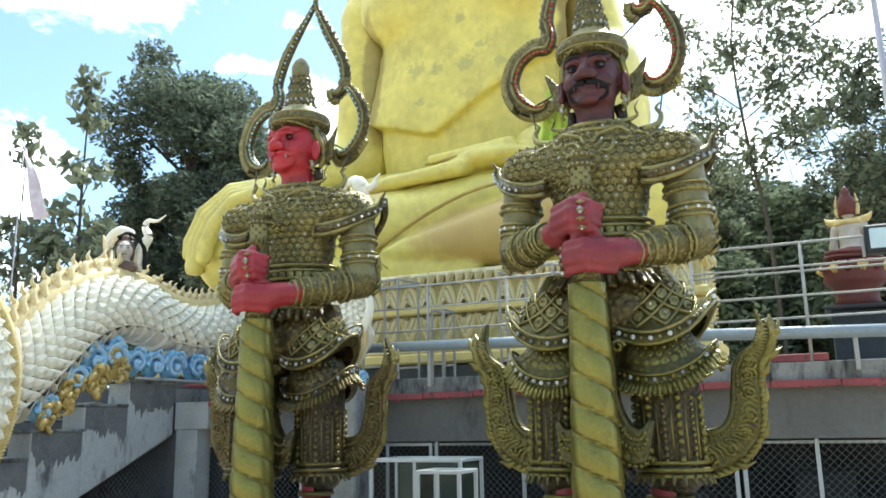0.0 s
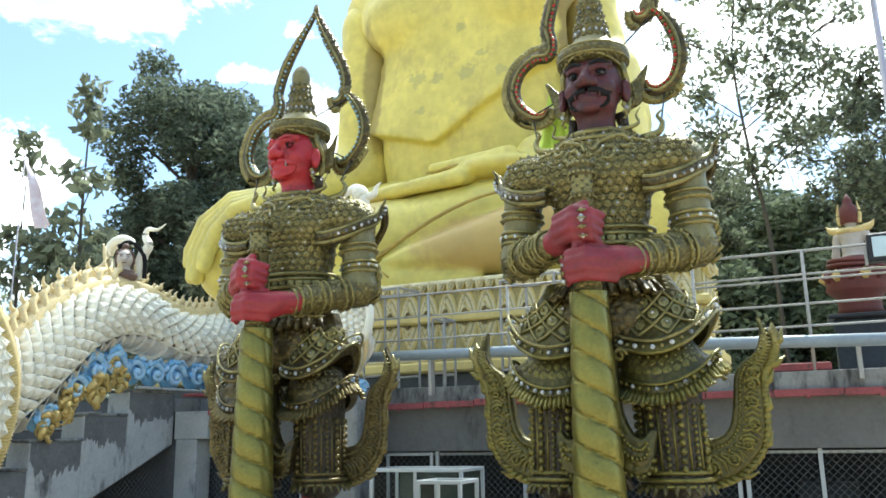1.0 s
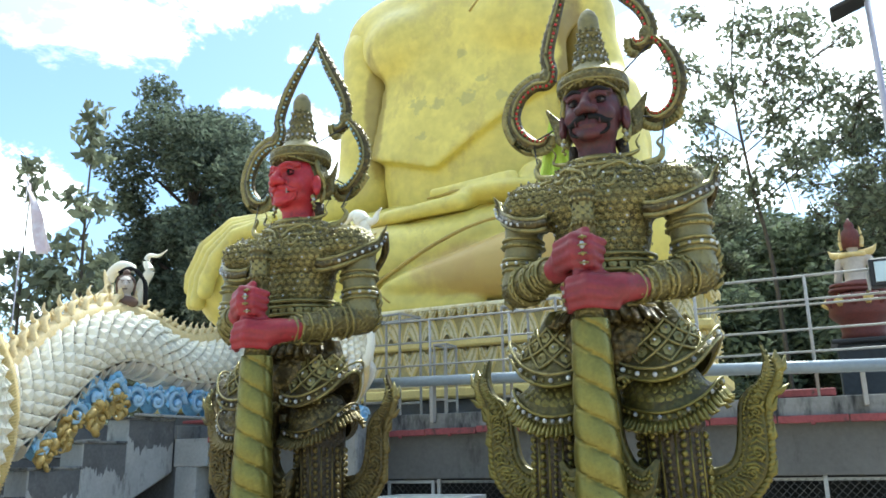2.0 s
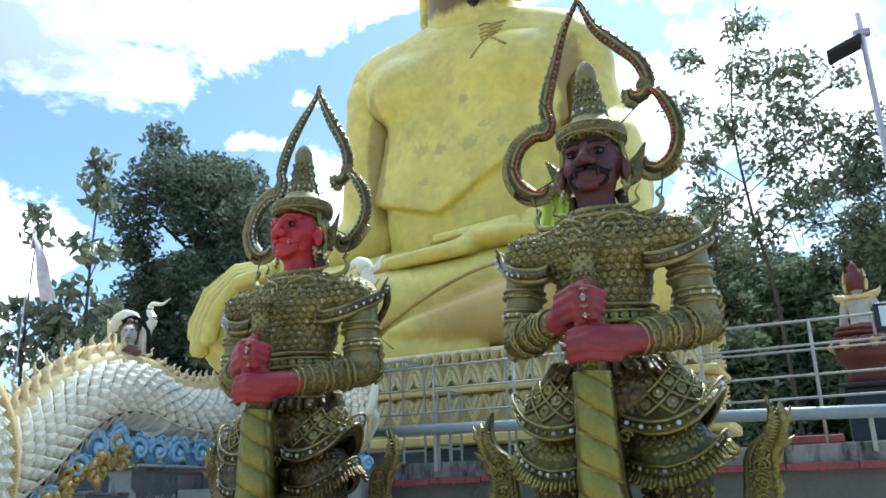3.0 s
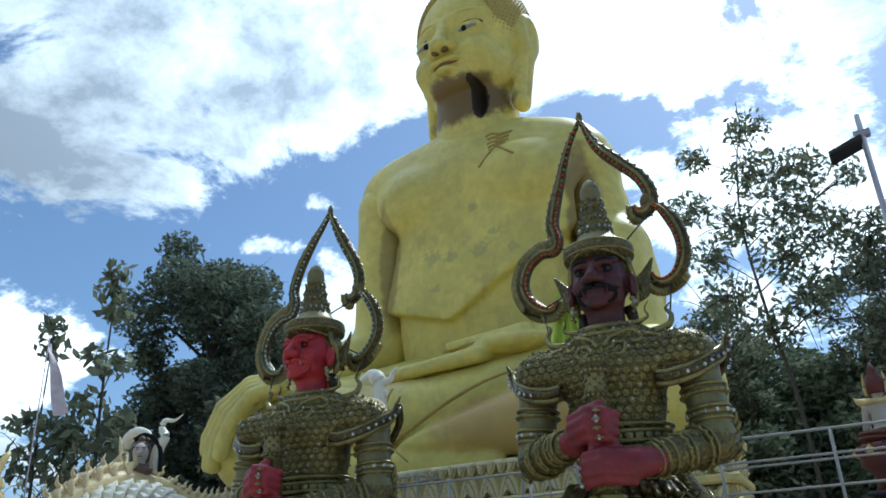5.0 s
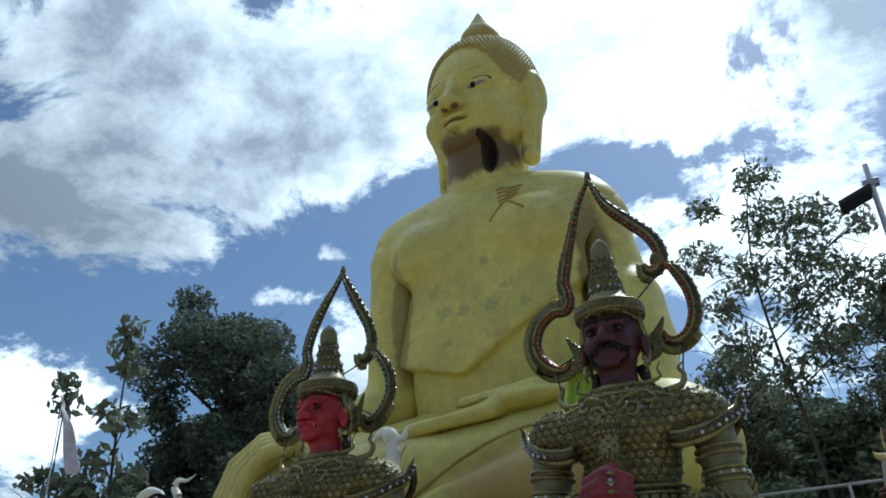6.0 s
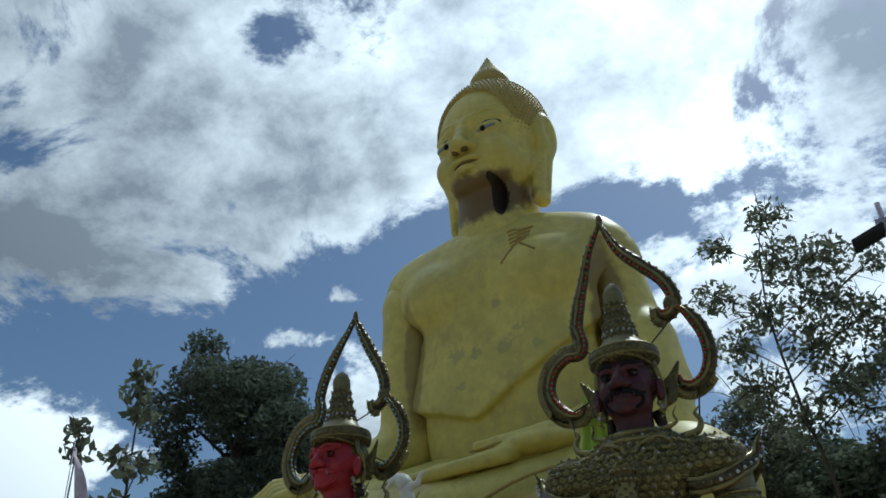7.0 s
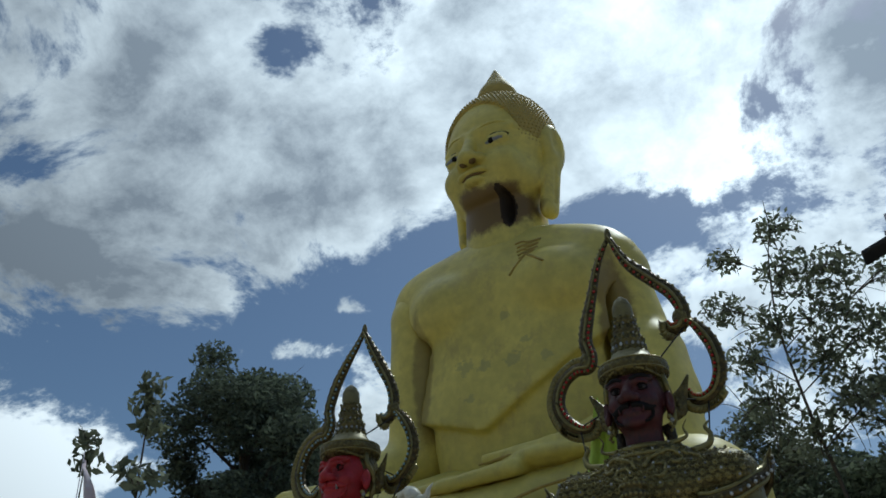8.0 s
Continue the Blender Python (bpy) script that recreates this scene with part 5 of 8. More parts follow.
        g.tube(smooth_path([(s * 0.30, -0.03, 3.40), (s * 0.40, -0.02, 3.43), (s * 0.425, 0, 3.50), (s * 0.395, 0, 3.55), (s * 0.425, 0.01, 3.59)], 4), [0.03 - 0.0015 * i for i in range(17)], 6, 2)
        # collar scrolls lying on the chest
        for line, r in (([(0.02, 3.29), (0.06, 3.35), (0.13, 3.385), (0.21, 3.39), (0.245, 3.345), (0.215, 3.305), (0.18, 3.325)], 0.014), ([(0.055, 3.27), (0.10, 3.31), (0.15, 3.30), (0.155, 3.25), (0.11, 3.225), (0.085, 3.255)], 0.012), ([(0.24, 3.38), (0.31, 3.36), (0.36, 3.33)], 0.011)):
            pts = []
            for px, pz in smooth_path(line, 5):
                hit = front(s * px, pz)
                if hit is not None:
                    pts.append(hit[0] + np.array((0, -0.006, 0)))
            if len(pts) > 3:
                g.tube(pts, r, 6, 2)
        # hip flaps, two tiers
        hem = bell(g, s * 0.31, [(0.08, 2.50, 0), (0.145, 2.40, 0), (0.205, 2.28, 0.3), (0.258, 2.14, 0.8), (0.30, 2.06, 1), (0.305, 2.035, 1), (0.26, 2.04, 1)], 14, 0.19)
        for j, p in enumerate(hem):
            if p[1] < 0.12:
                g.ball((p[0], p[1] - 0.004, p[2] + 0.035), 0.0165 if j % 2 else 0.011, 3 if j % 2 else 2, 7, 4)
        for dz, rr in ((0.0, 0.012), (0.07, 0.010)):
            g.tube([(p[0] * 1.0, p[1], p[2] + dz) for p in hem] + [(hem[0][0], hem[0][1], hem[0][2] + dz)], rr, 5, 2, cap=False)
        def on_flap(a, t):   # a point of the upper flap: angle, share of its height
            rr = 0.168 + 0.124 * t
            o = math.cos(a) * (1 if s > 0 else -1)
            return (s * 0.31 + rr * math.cos(a), rr * 0.86 * math.sin(a) - 0.006, 2.385 - 0.30 * t + (0.13 if o > 0 else 0.07) * o * o * t)
        for m in range(-2, 6):   # slanting ridges that cross into diamonds
            for w in (1, -1):
                pts = []
                for u in np.linspace(0, 1, 11):
                    a = math.pi * (1.0 + (m + (u if w > 0 else 1 - u) * 2) / 5.0)
                    if math.pi <= a <= 2 * math.pi:
                        pts.append(on_flap(a, u * 0.92))
                if len(pts) > 1:
                    g.tube(pts, 0.010, 5, 2, cap=False)
        for u, off in ((0.25, 0.0), (0.5, 0.5), (0.75, 0.0)):   # one flower in each diamond
            for m in range(6):
                a = math.pi * (1.0 + (m + off) / 5.0)
                if a > 2 * math.pi:
                    continue
                q3 = on_flap(a, u * 0.92)
                rosette(g, q3, (math.cos(a), math.sin(a), 0.25), 0.036, 2, 6, 0.3)
                g.ball((q3[0] + 0.018 * math.cos(a), q3[1] + 0.018 * math.sin(a), q3[2] + 0.004), 0.010, 3 if (m + int(4 * u)) % 2 == 0 else 2, 6, 4)
        hem = bell(g, s * 0.315, [(0.18, 2.10, 0), (0.235, 2.0, 0.2), (0.265, 1.90, 0.7), (0.285, 1.82, 1), (0.29, 1.79, 1), (0.24, 1.80, 1)], 14, 0.17)
        for j, p in enumerate(hem):
            if p[1] < 0.12:
                g.ball((p[0], p[1] - 0.004, p[2] + 0.04), 0.0155, 3 if (s < 0 or j % 3 == 0) else 2, 7, 4)
                nx = hem[(j + 1) % len(hem)]
                for f in (0.0, 0.5):
                    p1 = [p[d] * (1 - f) + nx[d] * f for d in range(3)]
                    o = Vector((p1[0] - s * 0.315, p1[1], 0)).normalized()
                    low = 0.056 if f else 0.044
                    g.tube([(p1[0] - o.x * 0.01, p1[1] - o.y * 0.01, p1[2] + 0.015), (p1[0] + o.x * 0.018, p1[1] + o.y * 0.018, p1[2] - 0.02), (p1[0] + o.x * 0.04, p1[1] + o.y * 0.04, p1[2] - low), (p1[0] + o.x * 0.062, p1[1] + o.y * 0.062, p1[2] - low + 0.006)], [0.012, 0.017, 0.015, 0.005], 5, 2)
        g.tube([(p[0], p[1], p[2] + 0.065) for p in hem] + [(hem[0][0], hem[0][1], hem[0][2] + 0.065)], 0.01, 5, 2, cap=False)
        for row, u in enumerate((0.10, 0.28, 0.46, 0.64)):   # leafwork above the hem
            for m in range(13):
                a = math.pi * (1.02 + 0.96 * (m + 0.5 * (row % 2)) / 13)
                o = math.cos(a) * s
                rr, dr = 0.20 + 0.088 * u, max(0, u - 0.2) / 0.8
                lift = 0.17 * (o * o if o > 0 else 0.55 * o * o) * dr
                rosette(g, (s * 0.315 + rr * math.cos(a), rr * 0.87 * (1 + 0.12 * dr) * math.sin(a), 2.06 - 0.25 * u + lift), (math.cos(a), math.sin(a), 0.15), 0.027 + 0.006 * rnd.random(), 2, 5, 0.3)
        # upswept tails at the sides: a moulded J-shaped plate between two edges
        inner = smooth_path([(0.36, 1.53), (0.52, 1.516), (0.613, 1.537), (0.666, 1.612), (0.692, 1.765), (0.708, 1.88), (0.761, 1.955), (0.831, 2.01), (0.867, 2.106), (0.861, 2.234)], 5)
        outer = smooth_path([(0.34, 1.25), (0.56, 1.265), (0.735, 1.355), (0.835, 1.49), (0.855, 1.66), (0.852, 1.80), (0.858, 1.89), (0.912, 1.99), (0.935, 2.085), (0.868, 2.238)], 5)
        k = len(inner)
        moulded_plate(g, inner, outer, s, 0.12, 0.035, 14)
        for i in range(3, k - 2):
            p, o, d = inner[i], outer[i] - inner[i], inner[i + 1] - inner[i - 1]
            wide, d = np.linalg.norm(o), d / np.linalg.norm(d)
            o = o / wide
            at_ = lambda u, yy: (s * (p[0] + o[0] * wide * u), yy, p[1] + o[1] * wide * u)
            # flame tongues along the outer edge
            e = p + o * wide * 0.97
            n1, n2 = e + o * 0.022 + d * 0.03, e + o * 0.018 + d * 0.075
            if i < k - 4:
                big = 1.6 if i % 6 == 2 else 1.0
                g.tube([(s * e[0], 0.11, e[1]), (s * (e[0] + (n1 - e)[0] * big), 0.105, e[1] + (n1 - e)[1] * big), (s * (e[0] + (n2 - e)[0] * big), 0.10, e[1] + (n2 - e)[1] * big)], [0.030, 0.024, 0.003], 6, 2)
            if i < k - 3:   # veins of the leaf
                q, w = inner[i + 2], outer[i + 2] - inner[i + 2]
                g.tube([at_(0.34, 0.078), (s * (q + w * 0.62)[0], 0.066, (q + w * 0.62)[1]), (s * (q + w * 0.90)[0], 0.078, (q + w * 0.90)[1])], [0.006, 0.011, 0.004], 5, 2, cap=False)
            if wide > 0.07:
                g.ball(at_(0.23, 0.075), 0.0125, 2, 6, 4)
                if i % 2:
                    g.ball(at_(0.40, 0.068), 0.0125, 2, 6, 4)
            if wide > 0.12 and i % 4 == 1:   # scrolls in relief
                cx, cz = p + o * wide * 0.66
                g.tube([(s * (cx + 0.042 * (1 - 0.8 * u) * math.cos(u * 9 + i)), 0.07 - 0.012 * u, cz + 0.042 * (1 - 0.8 * u) * math.sin(u * 9 + i)) for u in np.linspace(0, 1, 14)], [0.012 - 0.006 * u for u in np.linspace(0, 1, 14)], 5, 2)
        # hanging sashes
        inner = smooth_path([(0.085, 2.02), (0.095, 1.84), (0.105, 1.68), (0.155, 1.56), (0.215, 1.525), (0.268, 1.575)], 5)
        outer = smooth_path([(0.02, 2.02), (0.025, 1.80), (0.02, 1.55), (0.08, 1.36), (0.235, 1.335), (0.295, 1.56)], 5)
        moulded_plate(g, inner, outer, s, -0.27, 0.05, 14)
        for i in range(2, len(inner) - 3):
            for u in (0.3, 0.55) if i > 10 else (0.5,):
                p = inner[i] * (1 - u) + outer[i] * u
                g.ball((s * p[0], -0.325, p[1]), 0.015, 2, 6, 4)
            d = outer[i] - inner[i]
            d = d / np.linalg.norm(d)
            e = outer[i]
            if i > 12:
                g.tube([(s * e[0], -0.29, e[1]), (s * (e[0] + d[0] * 0.025), -0.295, e[1] + d[1] * 0.025 + 0.01)], [0.022, 0.006], 5, 2)
        g.tube([(s * (0.12 + 0.04 * (1 - 0.7 * u) * math.cos(8 * u)), -0.30, 2.0 + 0.04 * (1 - 0.7 * u) * math.sin(8 * u)) for u in np.linspace(0, 1, 14)], 0.013, 5, 2)
        g.tube(smooth_path([(s * 0.03, -0.22, 2.0), (s * 0.05, -0.24, 1.7), (s * 0.06, -0.24, 1.4), (s * 0.12, -0.23, 1.24)], 5), 0.05, 8, 8, flat=(1, 0.5))
    # belts
    for zz, rr in ((2.80, 0.325), (2.76, 0.32), (2.70, 0.315), (2.66, 0.315)):
        ring(g, (0, 0, zz), rr, rr * 0.73, 0.014, 2)
    for m in range(30):
        a = 2 * math.pi * m / 30
        rosette(g, (0.32 * math.cos(a), 0.235 * math.sin(a), 2.73), (math.cos(a), math.sin(a), 0), 0.028, 2, 5)
    ring(g, (0, 0, 2.47), 0.325, 0.25, 0.016, 2)
    for m in range(34):
        a = 2 * math.pi * m / 34
        ca, sa, dz = math.cos(a), math.sin(a), 0.02 * (m % 2)
        g.tube([(0.305 * ca, 0.235 * sa, 2.48), (0.35 * ca, 0.275 * sa, 2.43 - dz), (0.395 * ca, 0.31 * sa, 2.38 - dz), (0.415 * ca, 0.325 * sa, 2.395 - dz)], [0.028, 0.038, 0.030, 0.006], 6, 12, flat=(1, 0.6))
    ring(g, (0, -0.01, 3.455), 0.20, 0.155, 0.022, 2)
    ring(g, (0, -0.02, 3.40), 0.27, 0.185, 0.016, 2)
    # crown in tiers
    prof = [(0.185, 3.94), (0.215, 3.965), (0.238, 3.99), (0.246, 4.02), (0.238, 4.045), (0.222, 4.058), (0.190, 4.078), (0.158, 4.105), (0.138, 4.135), (0.124, 4.160), (0.116, 4.170), (0.109, 4.222), (0.117, 4.229), (0.116, 4.243), (0.097, 4.250), (0.092, 4.262), (0.087, 4.308), (0.095, 4.315), (0.095, 4.330), (0.078, 4.337), (0.076, 4.35), (0.075, 4.388), (0.084, 4.395), (0.083, 4.410), (0.064, 4.416), (0.066, 4.43), (0.074, 4.47), (0.070, 4.53), (0.048, 4.578), (0.012, 4.61)]
    g.lathe(prof[5:10], seg=28, mi=6)
    g.lathe(prof[9:25], seg=28, mi=0)
    g.lathe(prof[24:], seg=20, mi=6)
    g.lathe(prof[:7], seg=30, mi=0)
    for zz, rr, n, br in ((4.056, 0.230, 40, 0.0075), (4.198, 0.117, 18, 0.0120), (4.285, 0.094, 16, 0.009), (4.369, 0.080, 13, 0.0105)):
        for m in range(n):
            a = 2 * math.pi * m / n
            g.ball((rr * math.cos(a), rr * math.sin(a), zz), br, 3 if (zz > 4.1 and (m % 2 == 0 or zz < 4.2)) else 2, 6, 4, (1, 1, 1.2))
    for zz, rr, n, dz in ((4.172, 0.120, 16, -0.030), (4.246, 0.110, 14, 0.026), (4.334, 0.090, 12, 0.024), (4.412, 0.078, 10, 0.026)):
        for m in range(n):   # leaf cresting round each tier
            a = 2 * math.pi * (m + 0.5) / n
            g.tube([(rr * math.cos(a), rr * math.sin(a), zz), (rr * 1.04 * math.cos(a), rr * 1.04 * math.sin(a), zz + dz * 0.55), (rr * 0.98 * math.cos(a), rr * 0.98 * math.sin(a), zz + dz)], [0.014, 0.012, 0.002], 5, 2)
    for zz, rr in ((3.985, 0.236), (4.052, 0.234)):
        ring(g, (0, 0, zz), rr, rr, 0.007, 2, 32)
    for m in range(46):   # leafwork on the band
        a = 2 * math.pi * m / 46
        zz = 4.022 + (0.014 if m % 2 else -0.014)
        rosette(g, (0.236 * math.cos(a), 0.236 * math.sin(a), zz), (math.cos(a), math.sin(a), 0), 0.017, 2, 6, 0.18)
    for m in range(20):   # leaf rim above the brow
        a = 2 * math.pi * m / 20
        g.tube([(0.215 * math.cos(a), 0.215 * math.sin(a), 3.955), (0.222 * math.cos(a), 0.222 * math.sin(a), 3.97), (0.232 * math.cos(a), 0.232 * math.sin(a), 3.995)], [0.010, 0.012, 0.003], 5, 0)
    g.tube([(0.19 * math.cos(a), -0.02 + 0.2 * math.sin(a), 3.955 + 0.028 * math.cos(2 * (a - 4.71))) for a in np.linspace(math.pi * 0.98, math.pi * 2.02, 26)], 0.011, 6, 2)
    face0 = len(g.v)
    for s in (-1, 1):   # pointed ear guards and ear pendants
        g.tube(smooth_path([(s * 0.185, 0.05, 3.70), (s * 0.215, 0.06, 3.75), (s * 0.245, 0.06, 3.81), (s * 0.285, 0.06, 3.865), (s * 0.335, 0.05, 3.945)], 4), [0.03 + 0.010 * i if i < 5 else 0.070 * (1 - (i - 5) / 12.0) + 0.002 for i in range(17)], 8, 0, flat=(1.0, 0.3), up=(0, 1, 0.001))
        g.tube(smooth_path([(s * 0.185, -0.02, 3.96), (s * 0.20, -0.015, 3.88), (s * 0.205, 0.05, 3.78), (s * 0.19, 0.03, 3.66)], 4), [0.022] * 8 + [0.026, 0.028, 0.026, 0.022, 0.012], 6, 2)
        for m in range(5):
            g.ball((s * (0.192 + 0.012 * (m % 2)), -0.06, 3.685 - 0.022 * m), 0.018 - 0.0015 * m, 2 if m != 1 else 3, 6, 4)
        # hair at the nape
        g.tube([(s * 0.15, 0.04, 3.66), (s * 0.165, 0.03, 3.58), (s * 0.15, 0.02, 3.49)], [0.045, 0.035, 0.018], 7, 8)
    # skin: neck, head, hands, ankles
    k = Clay((-0.36, -0.68, 0.98), (0.36, 0.22, 4.05), 0.0125)
    k.join(k.cap((0, 0.0, 3.36), (0, -0.01, 3.68), 0.125, 0.118))
    k.join(k.ell((0, -0.03, 3.84), (0.178, 0.175, 0.19)), 0.03)
    k.join(k.ell((0, -0.085, 3.705), (0.142, 0.12, 0.09)), 0.05)
    k.join(k.ell((0, -0.185, 3.65), (0.07, 0.035, 0.035)), 0.03)
    for s in (-1, 1):
        k.join(k.ell((s * 0.10, -0.145, 3.775), (0.06, 0.05, 0.05)), 0.03)
        k.join(k.cap((s * 0.03, -0.208, 3.888), (s * 0.14, -0.155, 3.905), 0.026, 0.02), 0.014)
        k.cut(k.ell((s * 0.083, -0.215, 3.850), (0.042, 0.038, 0.024)), 0.012)
        k.join(k.ell((s * 0.045, -0.228, 3.785), (0.032, 0.034, 0.027)), 0.012)
        k.join(k.ell((s * 0.205, -0.035, 3.775), (0.03, 0.035, 0.075)), 0.01)
        k.cut(k.ell((s * 0.222, -0.06, 3.785), (0.018, 0.022, 0.04)), 0.006)
    k.join(k.cap((0, -0.20, 3.88), (0, -0.252, 3.798), 0.021, 0.038), 0.015)
    k.join(k.ell((0, -0.20, 3.735), (0.07, 0.022, 0.014)), 0.008)
    k.join(k.ell((0, -0.205, 3.705), (0.06, 0.025, 0.018)), 0.008)
    k.cut(k.ell((0, -0.225, 3.722), (0.07, 0.02, 0.0045)), 0.004)
    # upper fist
    k.join(k.ell((-0.13, -0.45, 2.71), (0.10, 0.10, 0.115)), 0.02)
    k.join(k.cap((-0.26, -0.37, 2.68), (-0.15, -0.45, 2.69), 0.075, 0.085), 0.03)
    for i in range(4):
        zf, out, r = 2.812 - 0.050 * i, (0.0, -0.012, -0.010, 0.008)[i], (0.031, 0.034, 0.033, 0.028)[i]
        k.join(k.cap((-0.16, -0.52 + out, zf - 0.006), (-0.035, -0.605 + out, zf + 0.012), r, r * 1.06), 0.013)
        k.join(k.cap((-0.035, -0.605 + out, zf + 0.012), (0.055, -0.597 + out, zf - 0.002), r * 1.06, r * 0.95), 0.013)
        k.join(k.cap((0.055, -0.597 + out, zf - 0.002), (0.118 - 0.010 * i, -0.53, zf - 0.02), r * 0.95, r * 0.75), 0.013)
    k.join(k.cap((-0.10, -0.50, 2.84), (0.03, -0.575, 2.862), 0.034, 0.028), 0.014)   # thumb
    # lower fist
    k.join(k.ell((0.14, -0.50, 2.515), (0.125, 0.085, 0.10)), 0.02)
    k.join(k.cap((0.28, -0.40, 2.54), (0.2, -0.46, 2.53), 0.08, 0.085), 0.03)
    for i in range(4):
        zf, out, r = 2.568 - 0.048 * i, (0.0, -0.012, -0.010, 0.008)[i], (0.030, 0.033, 0.032, 0.027)[i]
        k.join(k.cap((0.17, -0.53 + out, zf - 0.006), (0.03, -0.612 + out, zf + 0.012), r, r * 1.06), 0.013)
        k.join(k.cap((0.03, -0.612 + out, zf + 0.012), (-0.07, -0.600 + out, zf), r * 1.06, r * 0.95), 0.013)
        k.join(k.cap((-0.07, -0.600 + out, zf), (-0.13 + 0.010 * i, -0.53, zf - 0.016), r * 0.95, r * 0.75), 0.013)
    k.join(k.cap((0.10, -0.51, 2.60), (-0.03, -0.585, 2.615), 0.034, 0.028), 0.014)   # thumb
    for s in (-1, 1):
        k.join(k.cap((s * 0.315, -0.01, 1.27), (s * 0.315, -0.02, 1.0), 0.125, 0.10))
    v, q = k.skin()
    n0 = len(g.m)
    g.add(v, q, 1)
    g.m[n0:] = np.where(v[q].mean(1)[:, 2] > 3.3, 9, 1).tolist()
    for s in (-1, 1):
        g.ball((s * 0.083, -0.180, 3.852), 0.027, 5, 12, 8, (1.0, 0.7, 0.42))
        g.ball((s * 0.080, -0.196, 3.852), 0.0150, 4, 8, 5, (1, 0.6, 0.9))
        g.tube([(s * (0.083 + 0.036 * math.cos(u)), -0.196 + 0.012 * abs(math.cos(u)), 3.853 + 0.019 * math.sin(u)) for u in np.linspace(0.1, 3.04, 9)], 0.007, 5, 10)
        g.tube([(s * (0.083 + 0.042 * math.cos(u)), -0.205 + 0.014 * abs(math.cos(u)), 3.862 + 0.020 * math.sin(u)) for u in np.linspace(0.1, 3.04, 9)], 0.010, 6, 9)
        g.tube([(s * (0.083 + 0.036 * math.cos(u)), -0.192 + 0.012 * abs(math.cos(u)), 3.850 - 0.016 * math.sin(u)) for u in np.linspace(0.1, 3.04, 9)], 0.004, 5, 10)
        # moustache and brow strokes
        g.tube(smooth_path([(s * 0.008, -0.219, 3.746), (s * 0.05, -0.208, 3.748), (s * 0.105, -0.172, 3.728), (s * 0.155, -0.134, 3.752)], 4), [0.019] * 6 + [0.022, 0.023, 0.022, 0.019, 0.014, 0.008, 0.002], 6, 7)
        g.tube(smooth_path([(s * 0.025, -0.228, 3.893), (s * 0.08, -0.210, 3.915), (s * 0.14, -0.162, 3.905)], 4), 0.013, 5, 7)
        g.ball((s * 0.078, -0.186, 3.722), 0.022, 4, 8, 5, (1.0, 0.6, 0.62))
        g.tube([(s * 0.074, -0.200, 3.704), (s * 0.080, -0.212, 3.735)], [0.0085, 0.003], 5, 11)
        g.tube(smooth_path([(s * 0.112, -0.160, 3.735), (s * 0.118, -0.155, 3.69), (s * 0.085, -0.172, 3.655), (s * 0.03, -0.208, 3.640)], 4), [0.013, 0.014, 0.014, 0.014, 0.013, 0.013, 0.012, 0.012, 0.011, 0.010, 0.009, 0.008, 0.006], 6, 7)
        ring(g, (s * 0.315, -0.02, 1.12), 0.125, 0.12, 0.02, 2)
        ring(g, (s * 0.315, -0.02, 1.05), 0.12, 0.115, 0.02, 2)
    # a broad head set low on the neck
    for i in range(face0, len(g.v)):
        p = g.v[i]
        w = np.clip((p[:, 2] - 3.42) / 0.13, 0, 1)
        low = np.clip((3.97 - p[:, 2]) / 0.30, 0, 1)
        g.v[i] = np.stack([p[:, 0] * (1 + 0.045 * w), -0.03 + (p[:, 1] + 0.03) * (1 + 0.07 * w), p[:, 2] - 0.045 * w * low], 1)
    # rings of glass on the fingers
    for i in range(4):
        fy = (-0.637, -0.652, -0.649, -0.627)[i]
        g.ball((0.025, fy, 2.812 - 0.050 * i), 0.013 if i != 1 else 0.021, 3 if i in (1, 3) else 2, 8, 5, (0.8, 0.6, 1.2))
        ring(g, (0.025, fy + 0.003, 2.812 - 0.050 * i), 0.022, 0.012, 0.006, 2, 12)
        g.ball((-0.115, -0.592, 2.556 - 0.048 * i), 0.013, 3 if i % 2 else 2, 7, 4)
    # low relief swaps to a darker gilt, standing in for shade below the flaps
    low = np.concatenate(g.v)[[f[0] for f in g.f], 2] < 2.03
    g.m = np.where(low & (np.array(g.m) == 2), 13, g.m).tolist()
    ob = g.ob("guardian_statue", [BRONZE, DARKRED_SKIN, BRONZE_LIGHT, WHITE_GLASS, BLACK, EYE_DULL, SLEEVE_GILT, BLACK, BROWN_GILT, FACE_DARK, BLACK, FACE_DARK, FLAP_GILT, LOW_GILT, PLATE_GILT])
    return tagged(ob, "", "statue", "guardians in front of the terrace")


